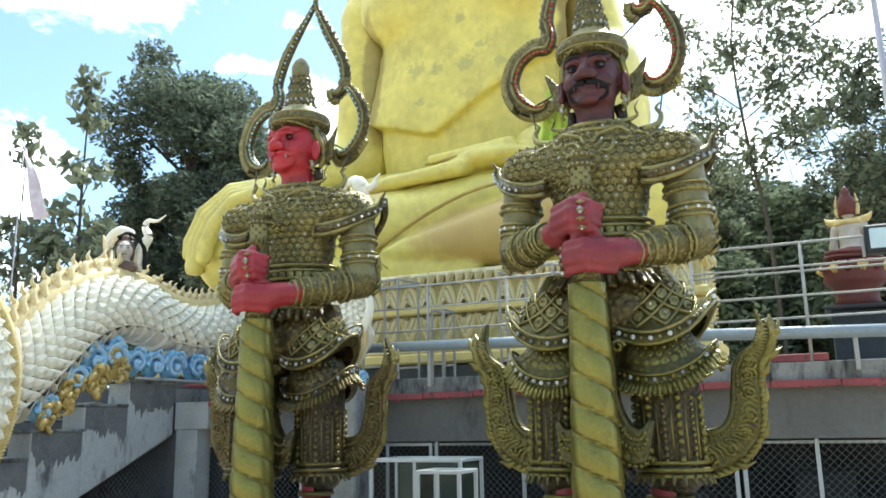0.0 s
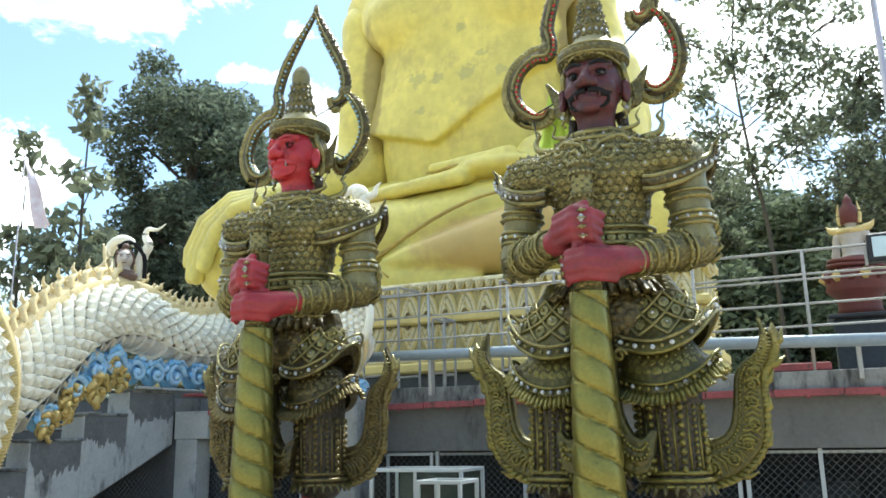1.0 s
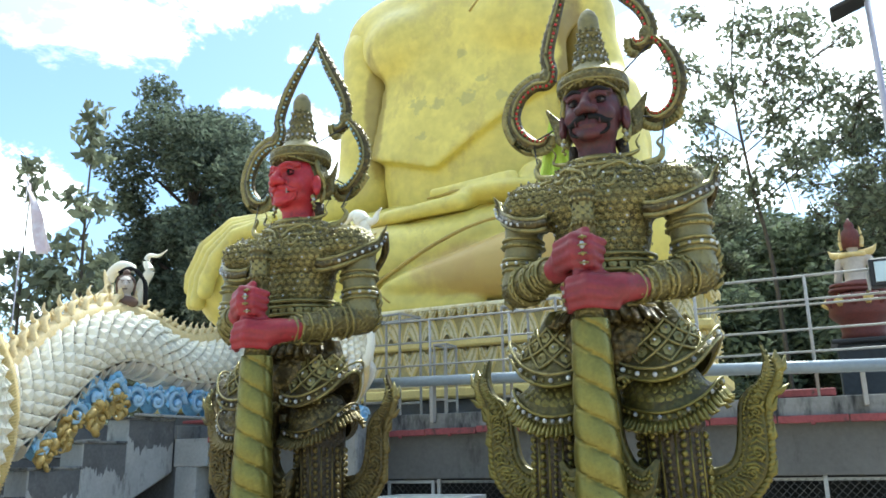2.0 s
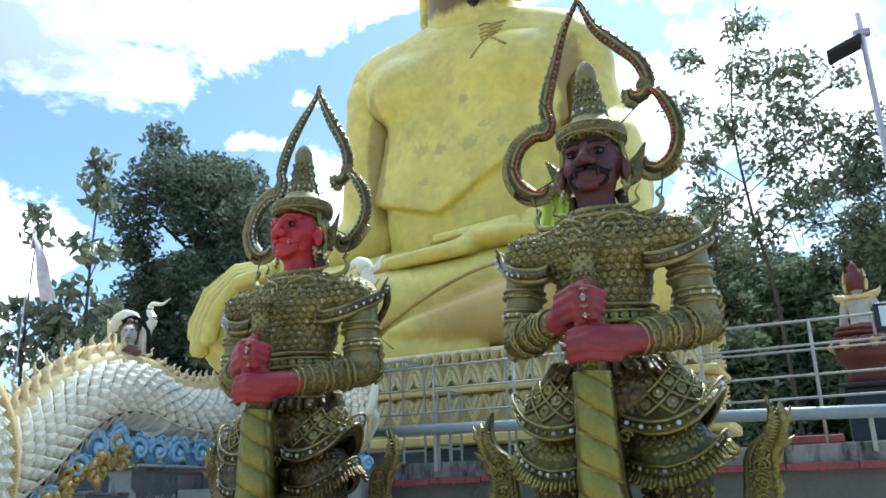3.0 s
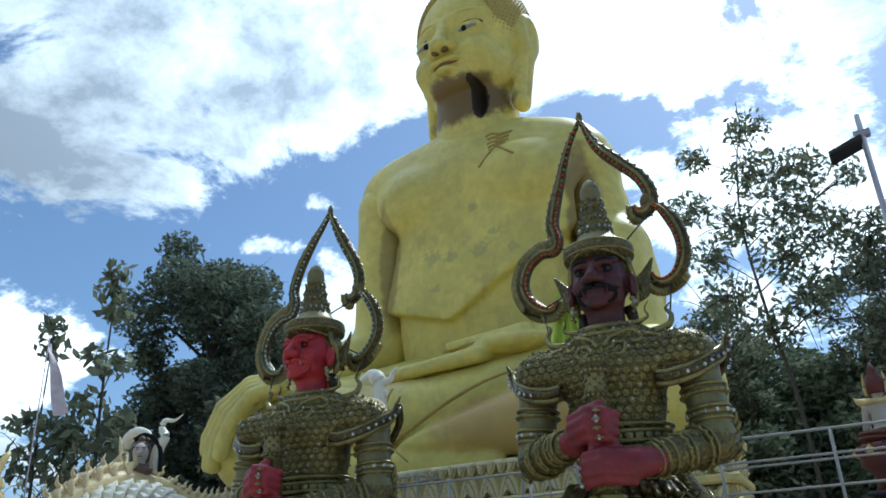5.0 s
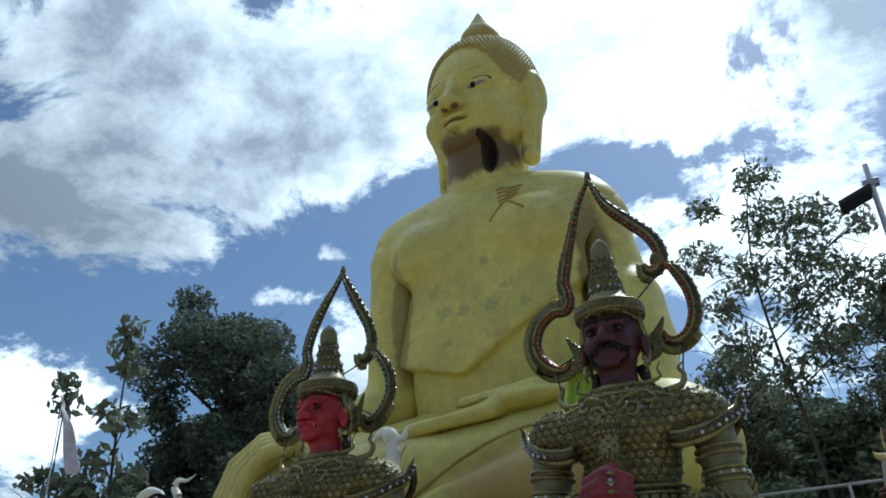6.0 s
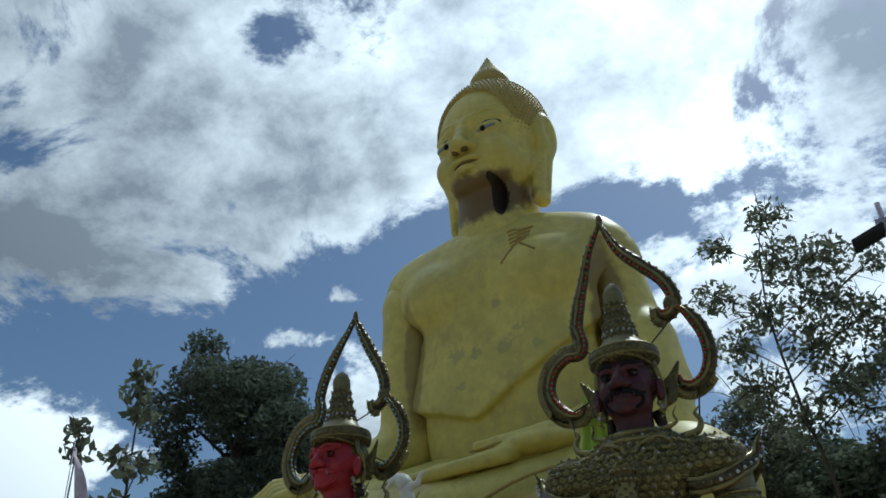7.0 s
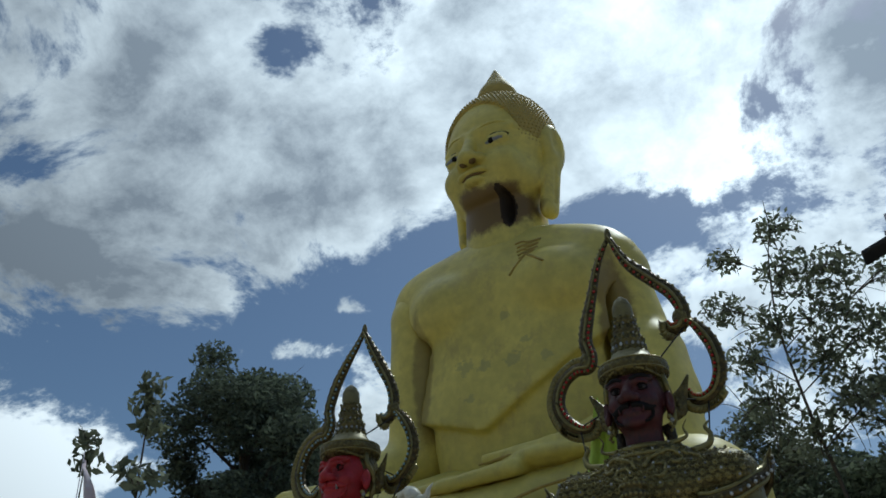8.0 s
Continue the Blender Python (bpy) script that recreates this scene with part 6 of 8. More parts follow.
def build_club(gx, high=1.0):
    """A long tapering club wound with a raised band; the carved grip stands above the hands."""
    cx, cy = gx - 0.005, GY - 0.46
    ob = thing("club", cx, cy, 0.86, "tall olive gold club wound with a spiral band", "club", "clubs of the guardians")
    g = Geo()
    n, seg = 230, 44
    vs = []
    pitch = 0.175
    for i in range(n):
        z = 1.5 * i / (n - 1)
        base = 0.155 - 0.047 * z / 1.5
        for s in range(seg):
            a = 2 * math.pi * s / seg
            t = ((z / pitch) + a / math.pi) % 1.0
            r = base * (0.98 + 0.05 * math.sin(math.pi * t) + 0.05 * (0.5 - t) - (0.09 if t > 0.92 else 0))
            vs.append((r * math.cos(a), r * math.sin(a), z))
    fs = [(i * seg + s, i * seg + (s + 1) % seg, (i + 1) * seg + (s + 1) % seg, (i + 1) * seg + s) for i in range(n - 1) for s in range(seg)]
    fs += [tuple(range(seg))[::-1], tuple((n - 1) * seg + s for s in range(seg))]
    g.add(vs, fs, 0)
    g.ob("shaft", [CLUB_GOLD], ob)
    up = lambda z: z if z < 2.05 else 2.05 + (z - 2.05) * 0.60
    g = Geo()
    g.lathe([(r * 0.9, up(z)) for r, z in ((0.1, 1.501), (0.085, 1.6), (0.078, 1.9), (0.074, 2.1), (0.086, 2.115), (0.074, 2.13), (0.07, 2.30), (0.088, 2.315), (0.09, 2.35), (0.075, 2.36), (0.075, 2.40), (0.092, 2.41), (0.09, 2.45), (0.06, 2.46), (0.02, 2.475))], seg=20)
    for z in (2.08, 2.335, 2.43):
        for m in range(16):
            a = 2 * math.pi * m / 16
            g.ball((0.076 * math.cos(a), 0.076 * math.sin(a), up(z)), 0.011, 1, 6, 4)
    for row in range(4):
        for m in range(7):
            a = 2 * math.pi * (m + 0.5 * (row % 2)) / 7
            rosette(g, (0.065 * math.cos(a), 0.065 * math.sin(a), up(2.15 + 0.045 * row)), (math.cos(a), math.sin(a), 0), 0.022, 1, 6)
    g.ob("carved_grip", [BRONZE, BRONZE_LIGHT], ob)
    ob.scale = (1, 1, high)
    return ob


BOW_TALL = ([(-0.06, 5.26), (-0.18, 5.04), (-0.27, 4.77), (-0.335, 4.57), (-0.365, 4.42), (-0.345, 4.30), (-0.37, 4.22), (-0.47, 4.22), (-0.585, 4.14), (-0.64, 4.0), (-0.61, 3.87), (-0.52, 3.775), (-0.42, 3.755), (-0.37, 3.82)],
            [(-0.06, 5.26), (0.04, 5.0), (0.20, 4.80), (0.33, 4.64), (0.385, 4.48), (0.35, 4.37), (0.28, 4.36), (0.26, 4.42)],
            [(0.36, 4.43), (0.45, 4.35), (0.53, 4.18), (0.545, 4.0), (0.49, 3.86), (0.40, 3.80), (0.33, 3.82), (0.31, 3.89)])
BOW_LOW = ([(0.03, 5.05), (-0.05, 4.93), (-0.14, 4.81), (-0.26, 4.61), (-0.33, 4.40), (-0.315, 4.27), (-0.35, 4.18), (-0.44, 4.165), (-0.55, 4.08), (-0.615, 3.92), (-0.60, 3.78), (-0.53, 3.69), (-0.44, 3.68), (-0.40, 3.74)],
           [(0.03, 5.05), (0.10, 4.88), (0.19, 4.70), (0.29, 4.50), (0.325, 4.34), (0.30, 4.23), (0.24, 4.20), (0.21, 4.25)],
           [(0.32, 4.27), (0.39, 4.20), (0.47, 4.07), (0.50, 3.92), (0.46, 3.79), (0.37, 3.69), (0.29, 3.67), (0.26, 3.73)])


def build_bow(gx, jewel, label, shape):
    ob = thing("ceremonial_bow", gx, GY + 0.2, 3.4, label, "bow", "bows behind the guardians")
    Z = 3.4
    left, upper, lower = (smooth_path([(x, 0, z) for x, z in limb_pts], 6) for limb_pts in shape)
    tip, knob, hook, foot, toe = shape[0][0], shape[2][0], shape[0][5], shape[0][11], shape[2][5]

    def limb(path, name, side, w0, flames):
        g = Geo()
        path = [(p[0], p[1], p[2] - Z) for p in path]
        k = len(path)
        rad = [max(0.008, w0 * min(1.0, 0.35 + 3.0 * i / k) * min(1.0, 0.15 + 5.0 * (k - 1 - i) / k)) for i in range(k)]
        g.tube(path, rad, 8, 0, flat=(1.0, 0.62), up=(0, 1, 0.001))
        g.tube([(p[0], p[1] - 0.03, p[2]) for p in path], [r * 0.25 for r in rad], 5, 1)
        for i in range(2, k - 1):
            p, q2 = np.array(path[i - 1]), np.array(path[i])
            d = (q2 - p) / (np.linalg.norm(q2 - p) + 1e-9)
            o = np.array((-d[2], 0, d[0])) * side
            e = q2 - o * rad[i] * 0.55
            if i % 1 == 0:
                g.ball((e[0], e[1] - 0.028, e[2]), 0.0115, 2 if i % 2 else 1, 6, 4)
            if i > flames * k:
                e = q2 + o * rad[i] * 0.8
                g.tube([e, e + o * 0.036 + d * 0.012, e + o * 0.042 + d * 0.052], [0.026, 0.020, 0.003], 5, 1)
            elif i % 2:
                e = q2 + o * rad[i] * 0.9
                g.ball(e, 0.014, 1, 6, 4)
        g.ob(name, [FLAP_GILT, BRONZE_LIGHT, jewel], ob)

    limb(left, "bow_limb", -1, 0.054, 0.42)
    limb(upper, "bow_limb", 1, 0.052, 0.8)
    limb(lower, "bow_limb", 1, 0.050, 0.55)
    for c, r, q in (((tip[0], 0, tip[1] + 0.01 - Z), 0.034, (0.8, 0.6, 2.0)), ((knob[0], -0.01, knob[1] - Z), 0.06, (1, 0.6, 1.2)), ((hook[0] - 0.03, -0.01, hook[1] - 0.03 - Z), 0.055, (1, 0.6, 1.2))):
        g = Geo()
        g.ball(c, r, 0, 10, 7, q)
        g.ob("bow_boss", [BRONZE], ob)
    for a, b in (((knob[0] + 0.04, knob[1] - 0.05), (0.12, -0.18, 4.02)), (toe, (0.18, -0.16, 3.80)), ((toe[0] + 0.03, toe[1] + 0.01), (0.41, -0.20, 3.46)), (foot, (-0.13, -0.17, 3.84)), ((foot[0] + 0.02, foot[1]), (-0.40, -0.20, 3.40)), ((hook[0], hook[1] - 0.06), (-0.12, -0.15, 4.06))):
        g = Geo()
        g.tube([(a[0], 0, a[1] - Z), (b[0], b[1], b[2] - Z)], 0.006, 5)
        g.ob("stay_rod", [BLACK_IRON], ob)
    return ob


gs = build_guardian()
gs.matrix_world = pose(GUARDS[0], GY, 0)
tagged(gs, "dark gilt armoured guardian statue with dark red face gripping a club")
g2 = copy_thing(gs, pose(GUARDS[1] + 0.03, GY, 0.86) @ Matrix.Diagonal((1, 1, 0.965, 1)) @ Matrix.Translation((0, 0, -0.86)))
g2.data = gs.data.copy()
at = np.empty(len(g2.data.vertices) * 3)
g2.data.vertices.foreach_get("co", at)
at = at.reshape(-1, 3)
slim = np.clip((2.55 - at[:, 2]) / 0.3, 0, 1)
at[:, 0] = -0.5 + (at[:, 0] + 0.5) * (1 - 0.12 * slim)
near_axis = (np.hypot(at[:, 0], at[:, 1]) < 0.24) | (at[:, 2] > 3.66)
turned = np.clip((at[:, 2] - 3.46) / 0.14, 0, 1) * near_axis * radians(-11)
at[:, 0], at[:, 1] = at[:, 0] * np.cos(turned) - at[:, 1] * np.sin(turned), at[:, 0] * np.sin(turned) + at[:, 1] * np.cos(turned)
g2.data.vertices.foreach_set("co", at.ravel())
g2.data.update()
g2.data.materials[1] = HAND_RED
g2.data.materials[7] = RED_SKIN
g2.data.materials[9] = RED_SKIN
g2.data.materials[11] = EYE_WHITE
g2.data.materials[5] = HAND_RED
g2.data.materials[13] = LOW_RELIEF
g2.data.materials[14] = FLAP_GILT
tagged(g2, "dark gilt armoured guardian statue with bright red face gripping a club")
for gx, jewel, word, shape in ((GUARDS[0], RED_GLASS, "red", BOW_TALL), (GUARDS[1], BLUE_GLASS, "pale blue", BOW_LOW)):
    ped = thing("guardian_pedestal", gx, GY - 0.15, 0, "square grey concrete pedestal under a guardian", "pedestal", "pedestals of the guardians")
    part("plinth", boxes((-0.72, 0.72, -0.72, 0.72, 0, 0.72), bevel=0.02), CONCRETE_DARK, ped)
    part("cap_slab", boxes((-0.78, 0.78, -0.78, 0.78, 0.721, 0.855), bevel=0.02), CONCRETE_DARK, ped)
    build_club(gx + (0.03 if word != "red" else 0), 0.965 if word != "red" else 1.0)
    build_bow(gx, jewel, "gilt ceremonial bow set with " + word + " glass behind a guardian", shape)


def build_cloth():
    """A bright cloth tied behind the dark-faced guardian's shoulder."""
    n, m = 14, 16
    vs = []
    for i in range(n):
        u = i / (n - 1)
        z = 3.98 - 0.66 * u
        w = 0.02 + 0.36 * u ** 0.8
        for j in range(m):
            t = j / (m - 1) - 0.5
            vs.append((-1.50 + t * w + 0.02 * math.sin(3 * u), GY + 0.26 + 0.035 * math.sin(t * 26 + u * 3) * u + 0.02, z + 0.03 * math.sin(t * 9)))
    fs = [(i * m + j, i * m + j + 1, (i + 1) * m + j + 1, (i + 1) * m + j) for i in range(n - 1) for j in range(m - 1)]
    ob = mesh_ob("hanging_cloth", vs, fs, [NEON_CLOTH])
    s = ob.modifiers.new("thickness", "SOLIDIFY")
    s.thickness = 0.006
    tagged(ob, "bright yellow-green cloth draped behind a guardian's shoulder", "cloth")


build_cloth()


# ---- serpent balustrade ----
def leaf_plate(name, w, l, high, mats, tip=1.0):
    """A pointed, keeled scale lying in the xy plane, its tip towards -y."""
    out = [(0, l * 0.5), (-w * 0.42, l * 0.28), (-w * 0.5, -l * 0.05), (-w * 0.3, -l * 0.32), (0, -l * 0.58 * tip), (w * 0.3, -l * 0.32), (w * 0.5, -l * 0.05), (w * 0.42, l * 0.28)]
    vs = [(0, -l * 0.12, high)] + [(x, y, high * 0.42 if y < 0.1 * l else high * 0.05) for x, y in out] + [(x * 0.96, y, -high * 0.5) for x, y in out]
    fs = [(0, 1 + i, 1 + (i + 1) % 8) for i in range(8)] + [(1 + i, 9 + i, 9 + (i + 1) % 8, 1 + (i + 1) % 8) for i in range(8)]
    ob = mesh_ob(name, vs, fs, mats, smooth=False)
    d = ob.data
    bpy.data.objects.remove(ob)
    return d


def frames_along(path):
    """Points with tangent and two normals for a path that stays in the plane x = const."""
    out = []
    for i, p in enumerate(path):
        d = Vector(path[min(i + 1, len(path) - 1)]) - Vector(path[max(i - 1, 0)])
        d.normalize()
        side = Vector((1, 0, 0))
        out.append((Vector(p), d, side, side.cross(d) * -1 if side.cross(d).z < 0 else side.cross(d)))
    return out


def build_naga():
    ob = thing("naga_balustrade", -7.95, 7.5, 2.1, "cream white scaled serpent balustrade with an ochre crest", "balustrade")
    O = Vector((-7.95, 7.5, 2.1))
    ctrl = [(4.6, 1.62, 0.37), (5.2, 1.70, 0.37), (5.7, 1.84, 0.37), (6.1, 2.08, 0.365), (6.43, 2.36, 0.36), (6.73, 2.64, 0.35), (7.08, 2.92, 0.34), (7.5, 3.09, 0.335), (8.0, 3.1, 0.33), (8.5, 2.96, 0.31), (9.05, 2.92, 0.31), (9.6, 3.03, 0.30), (10.3, 3.25, 0.28), (11.0, 3.2, 0.25)]
    path = smooth_path([(-7.95, y, z, r) for y, z, r in ctrl], 10)
    # even steps
    even, step = [path[0]], 0.026
    for a, b in zip(path, path[1:]):
        L = np.linalg.norm(b[:3] - a[:3])
        k = max(1, int(round(L / step)))
        for i in range(1, k + 1):
            even.append(a + (b - a) * i / k)
    fr = frames_along([p[:3] for p in even])
    rad = [p[3] for p in even]
    g = Geo()
    sides = 20
    vs = []
    for (p, d, sx, up), r in list(zip(fr, rad))[::5]:
        for s in range(sides):
            a = 2 * math.pi * s / sides
            vs.append(p + sx * math.cos(a) * r * 0.86 + up * math.sin(a) * r - O)
    n = len(vs) // sides
    fs = [(i * sides + s, i * sides + (s + 1) % sides, (i + 1) * sides + (s + 1) % sides, (i + 1) * sides + s) for i in range(n - 1) for s in range(sides)]
    fs += [tuple(range(sides))[::-1], tuple((n - 1) * sides + s for s in range(sides))]
    g.add(vs, fs)
    g.ob("body", [NAGA_CREASE], ob)
    # belly plates
    for i in range(4, len(fr) - 10, 9):
        p, d, sx, up = fr[i]
        p2 = fr[min(i + 9, len(fr) - 1)][0]
        r = rad[i]
        g = Geo()
        vs = []
        for a in np.linspace(radians(220), radians(320), 9):
            o = sx * math.cos(a) * 0.9 + up * math.sin(a) * 1.08
            vs += [p2 + o * (r + 0.015) - O, p + o * (r + 0.085) - O, p + o * (r - 0.02) - O]
        g.add(vs, [(3 * j + 3, 3 * j + 4, 3 * j + 1, 3 * j) for j in range(8)] + [(3 * j + 4, 3 * j + 5, 3 * j + 2, 3 * j + 1) for j in range(8)])
        g.ob("belly_plate", [NAGA_BELLY], ob, smooth=False)
    # edge cords between scales and belly
    for a in (radians(-42), radians(222)):
        g = Geo()
        g.tube([p + (sx * math.cos(a) * 0.9 + up * math.sin(a) * 1.04) * (r + 0.02) - O for (p, d, sx, up), r in list(zip(fr, rad))[::6]], 0.02, 7)
        g.ob("edge_cord", [NAGA_WHITE], ob)
    # scales: rows round the upper body
    data = leaf_plate("scale", 0.150, 0.172, 0.046, [NAGA_WHITE])
    rest_v, rest_f = [], []
    base_v = [v.co.copy() for v in data.vertices]
    base_f = [tuple(p.vertices) for p in data.polygons]
    made = 0
    along = 4     # samples between half rows
    col = 0
    for i in range(6, len(fr) - 4, along):
        p, d, sx, up = fr[i]
        r = rad[i]
        for j in range(0, 10):
            ang = radians(-33 + 28.0 * (j + 0.5 * (col % 2)))
            if ang > radians(214):
                continue
            out = (sx * math.cos(ang) * 0.86 + up * math.sin(ang)).normalized()
            pos = p + sx * math.cos(ang) * r * 0.86 + up * math.sin(ang) * r - O
            ydir = -d      # tips point up the body, away from the head
            xdir = ydir.cross(out).normalized()
            mt = Matrix((xdir, ydir, out)).transposed().to_4x4()
            tilt = Matrix.Rotation(radians(-30), 4, "X")
            mt = Matrix.Translation(pos + out * 0.012) @ mt @ tilt
            near = -40 <= math.degrees(ang) <= 92 and 5.85 < p.y < 9.3
            if near and made < 298:
                s = new("scale", data)
                s.parent = ob
                s.matrix_local = mt
                made += 1
            else:
                k = len(rest_v)
                rest_v += [tuple(mt @ q) for q in base_v]
                rest_f += [tuple(k + q for q in f) for f in base_f]
        col += 1
    o = mesh_ob("scale_coat", rest_v, rest_f, [NAGA_WHITE], ob, smooth=False)
    tagged(o, kind="stuff")
    # crest: an ochre band with curled flames
    g = Geo()
    g.tube([p + up * (r + 0.035) - O for (p, d, sx, up), r in list(zip(fr, rad))[::6]], 0.105, 10, flat=(0.85, 1.25))
    band = g.ob("crest_band", [NAGA_GOLD_PALE], ob, "pale ochre crest band")
    g = Geo()
    for t in (0, 1):
        g.tube(smooth_path([(0, -0.09, -0.02), (0, -0.04, 0.07), (0, 0.035, 0.10), (0, 0.03, 0.16), (0, 0.075, 0.21)], 4), [0.068 - 0.0039 * i for i in range(17)], 6, flat=(0.8, 1.0), up=(1, 0, 0)) if t == 0 else g.tube(smooth_path([(0, -0.08, 0.03), (0, -0.10, 0.09), (0, -0.06, 0.12)], 4), [0.03 - 0.003 * i for i in range(9)], 6, up=(1, 0, 0))
    tmp = g.ob("crest_flame", [NAGA_GOLD_PALE])
    flame = tmp.data
    bpy.data.objects.remove(tmp)
    for i in range(20, len(fr) - 8, 7):
        p, d, sx, up = fr[i]
        s = new("crest_flame", flame)
        s.parent = band
        e = Matrix((sx, d, up)).transposed().to_4x4()
        s.matrix_local = Matrix.Translation(p + up * (rad[i] + 0.12) - O) @ e @ Matrix.Scale(1.25 if 6.4 < p.y < 8.0 else 0.95, 4)


build_naga()


def build_naga_neck():
    """The serpent's own neck, rising in a coil with an ochre ruff."""
    ob = thing("naga_neck", -7.75, 5.42, 0, "coiled cream serpent neck with a ridged ochre ruff", "balustrade")
    path = smooth_path([(0.02, -0.6, 0.3), (0.02, -0.25, 0.9), (0.02, 0.12, 1.55), (0.02, 0.20, 2.15), (0.02, -0.02, 2.65), (0.02, -0.4, 2.95), (0.02, -0.8, 3.3)], 24)
    g = Geo()
    g.tube(path, [0.34] * 90 + list(np.linspace(0.34, 0.22, len(path) - 90)), 18, up=(1, 0, 0))
    g.ob("neck", [NAGA_WHITE], ob)
    fr = frames_along(path)
    g = Geo()
    for p, d, sx, _ in fr:
        back = sx.cross(d)
        if back.y < 0:
            back = -back
        for k in (-1, 0, 1):
            g.tube([p + back * 0.27 + sx * (0.1 * k + 0.07), p + back * 0.36 + sx * (0.11 * k + 0.07) + d * 0.02, p + back * 0.44 + sx * (0.10 * k + 0.05) + d * 0.07], [0.022, 0.026, 0.008], 5)
    g.ob("ruff", [NAGA_GOLD], ob, "ridged ochre ruff")
    g = Geo()
    for i, (p, d, sx, up) in enumerate(fr[::5]):   # small scales on the inner side
        back = sx.cross(d)
        if back.y < 0:
            back = -back
        for k in range(7):
            a = radians(-60 + 17 * (k + 0.5 * (i % 2)))
            o = sx * math.cos(a) + back * math.sin(a)
            c = p + o * 0.335
            g.tube([c - d * 0.04 - o * 0.01, c + o * 0.02, c + d * 0.07 + o * 0.012], [0.03, 0.042, 0.004], 5)
    tagged(g.ob("scale_coat", [NAGA_WHITE], ob, smooth=False), kind="stuff")
    g = Geo()
    g.tube([p + sx * 0.30 for p, d, sx, up in fr], 0.035, 7)
    g.ob("edge_cord", [NAGA_WHITE], ob)
    g = Geo()
    g.tube(smooth_path([(0.05, 0.02, 2.95), (0.05, 0.18, 3.12), (0.05, 0.14, 3.3), (0.05, 0.26, 3.52)], 5), [0.13 - 0.007 * i for i in range(16)], 7)
    g.ob("horn", [NAGA_GOLD], ob, "ochre flame-shaped horn")


build_naga_neck()


def spiral(g, r, turns, thick, mi, c=(0, 0, 0), flip=1, n=30):
    """A scroll in the yz plane that winds in to its centre, facing +x."""
    pts = []
    for i in range(n):
        t = i / (n - 1)
        a = turns * 2 * math.pi * t
        rr = r * (1 - 0.86 * t)
        pts.append((c[0] + 0.035 * t, c[1] + flip * rr * math.cos(a), c[2] + rr * math.sin(a)))
    g.tube(pts, [thick * (1 - 0.55 * i / n) for i in range(n)], 6, mi, up=(1, 0, 0))
    g.ball((c[0] + 0.04, c[1], c[2]), r * 0.3, mi, 8, 6)


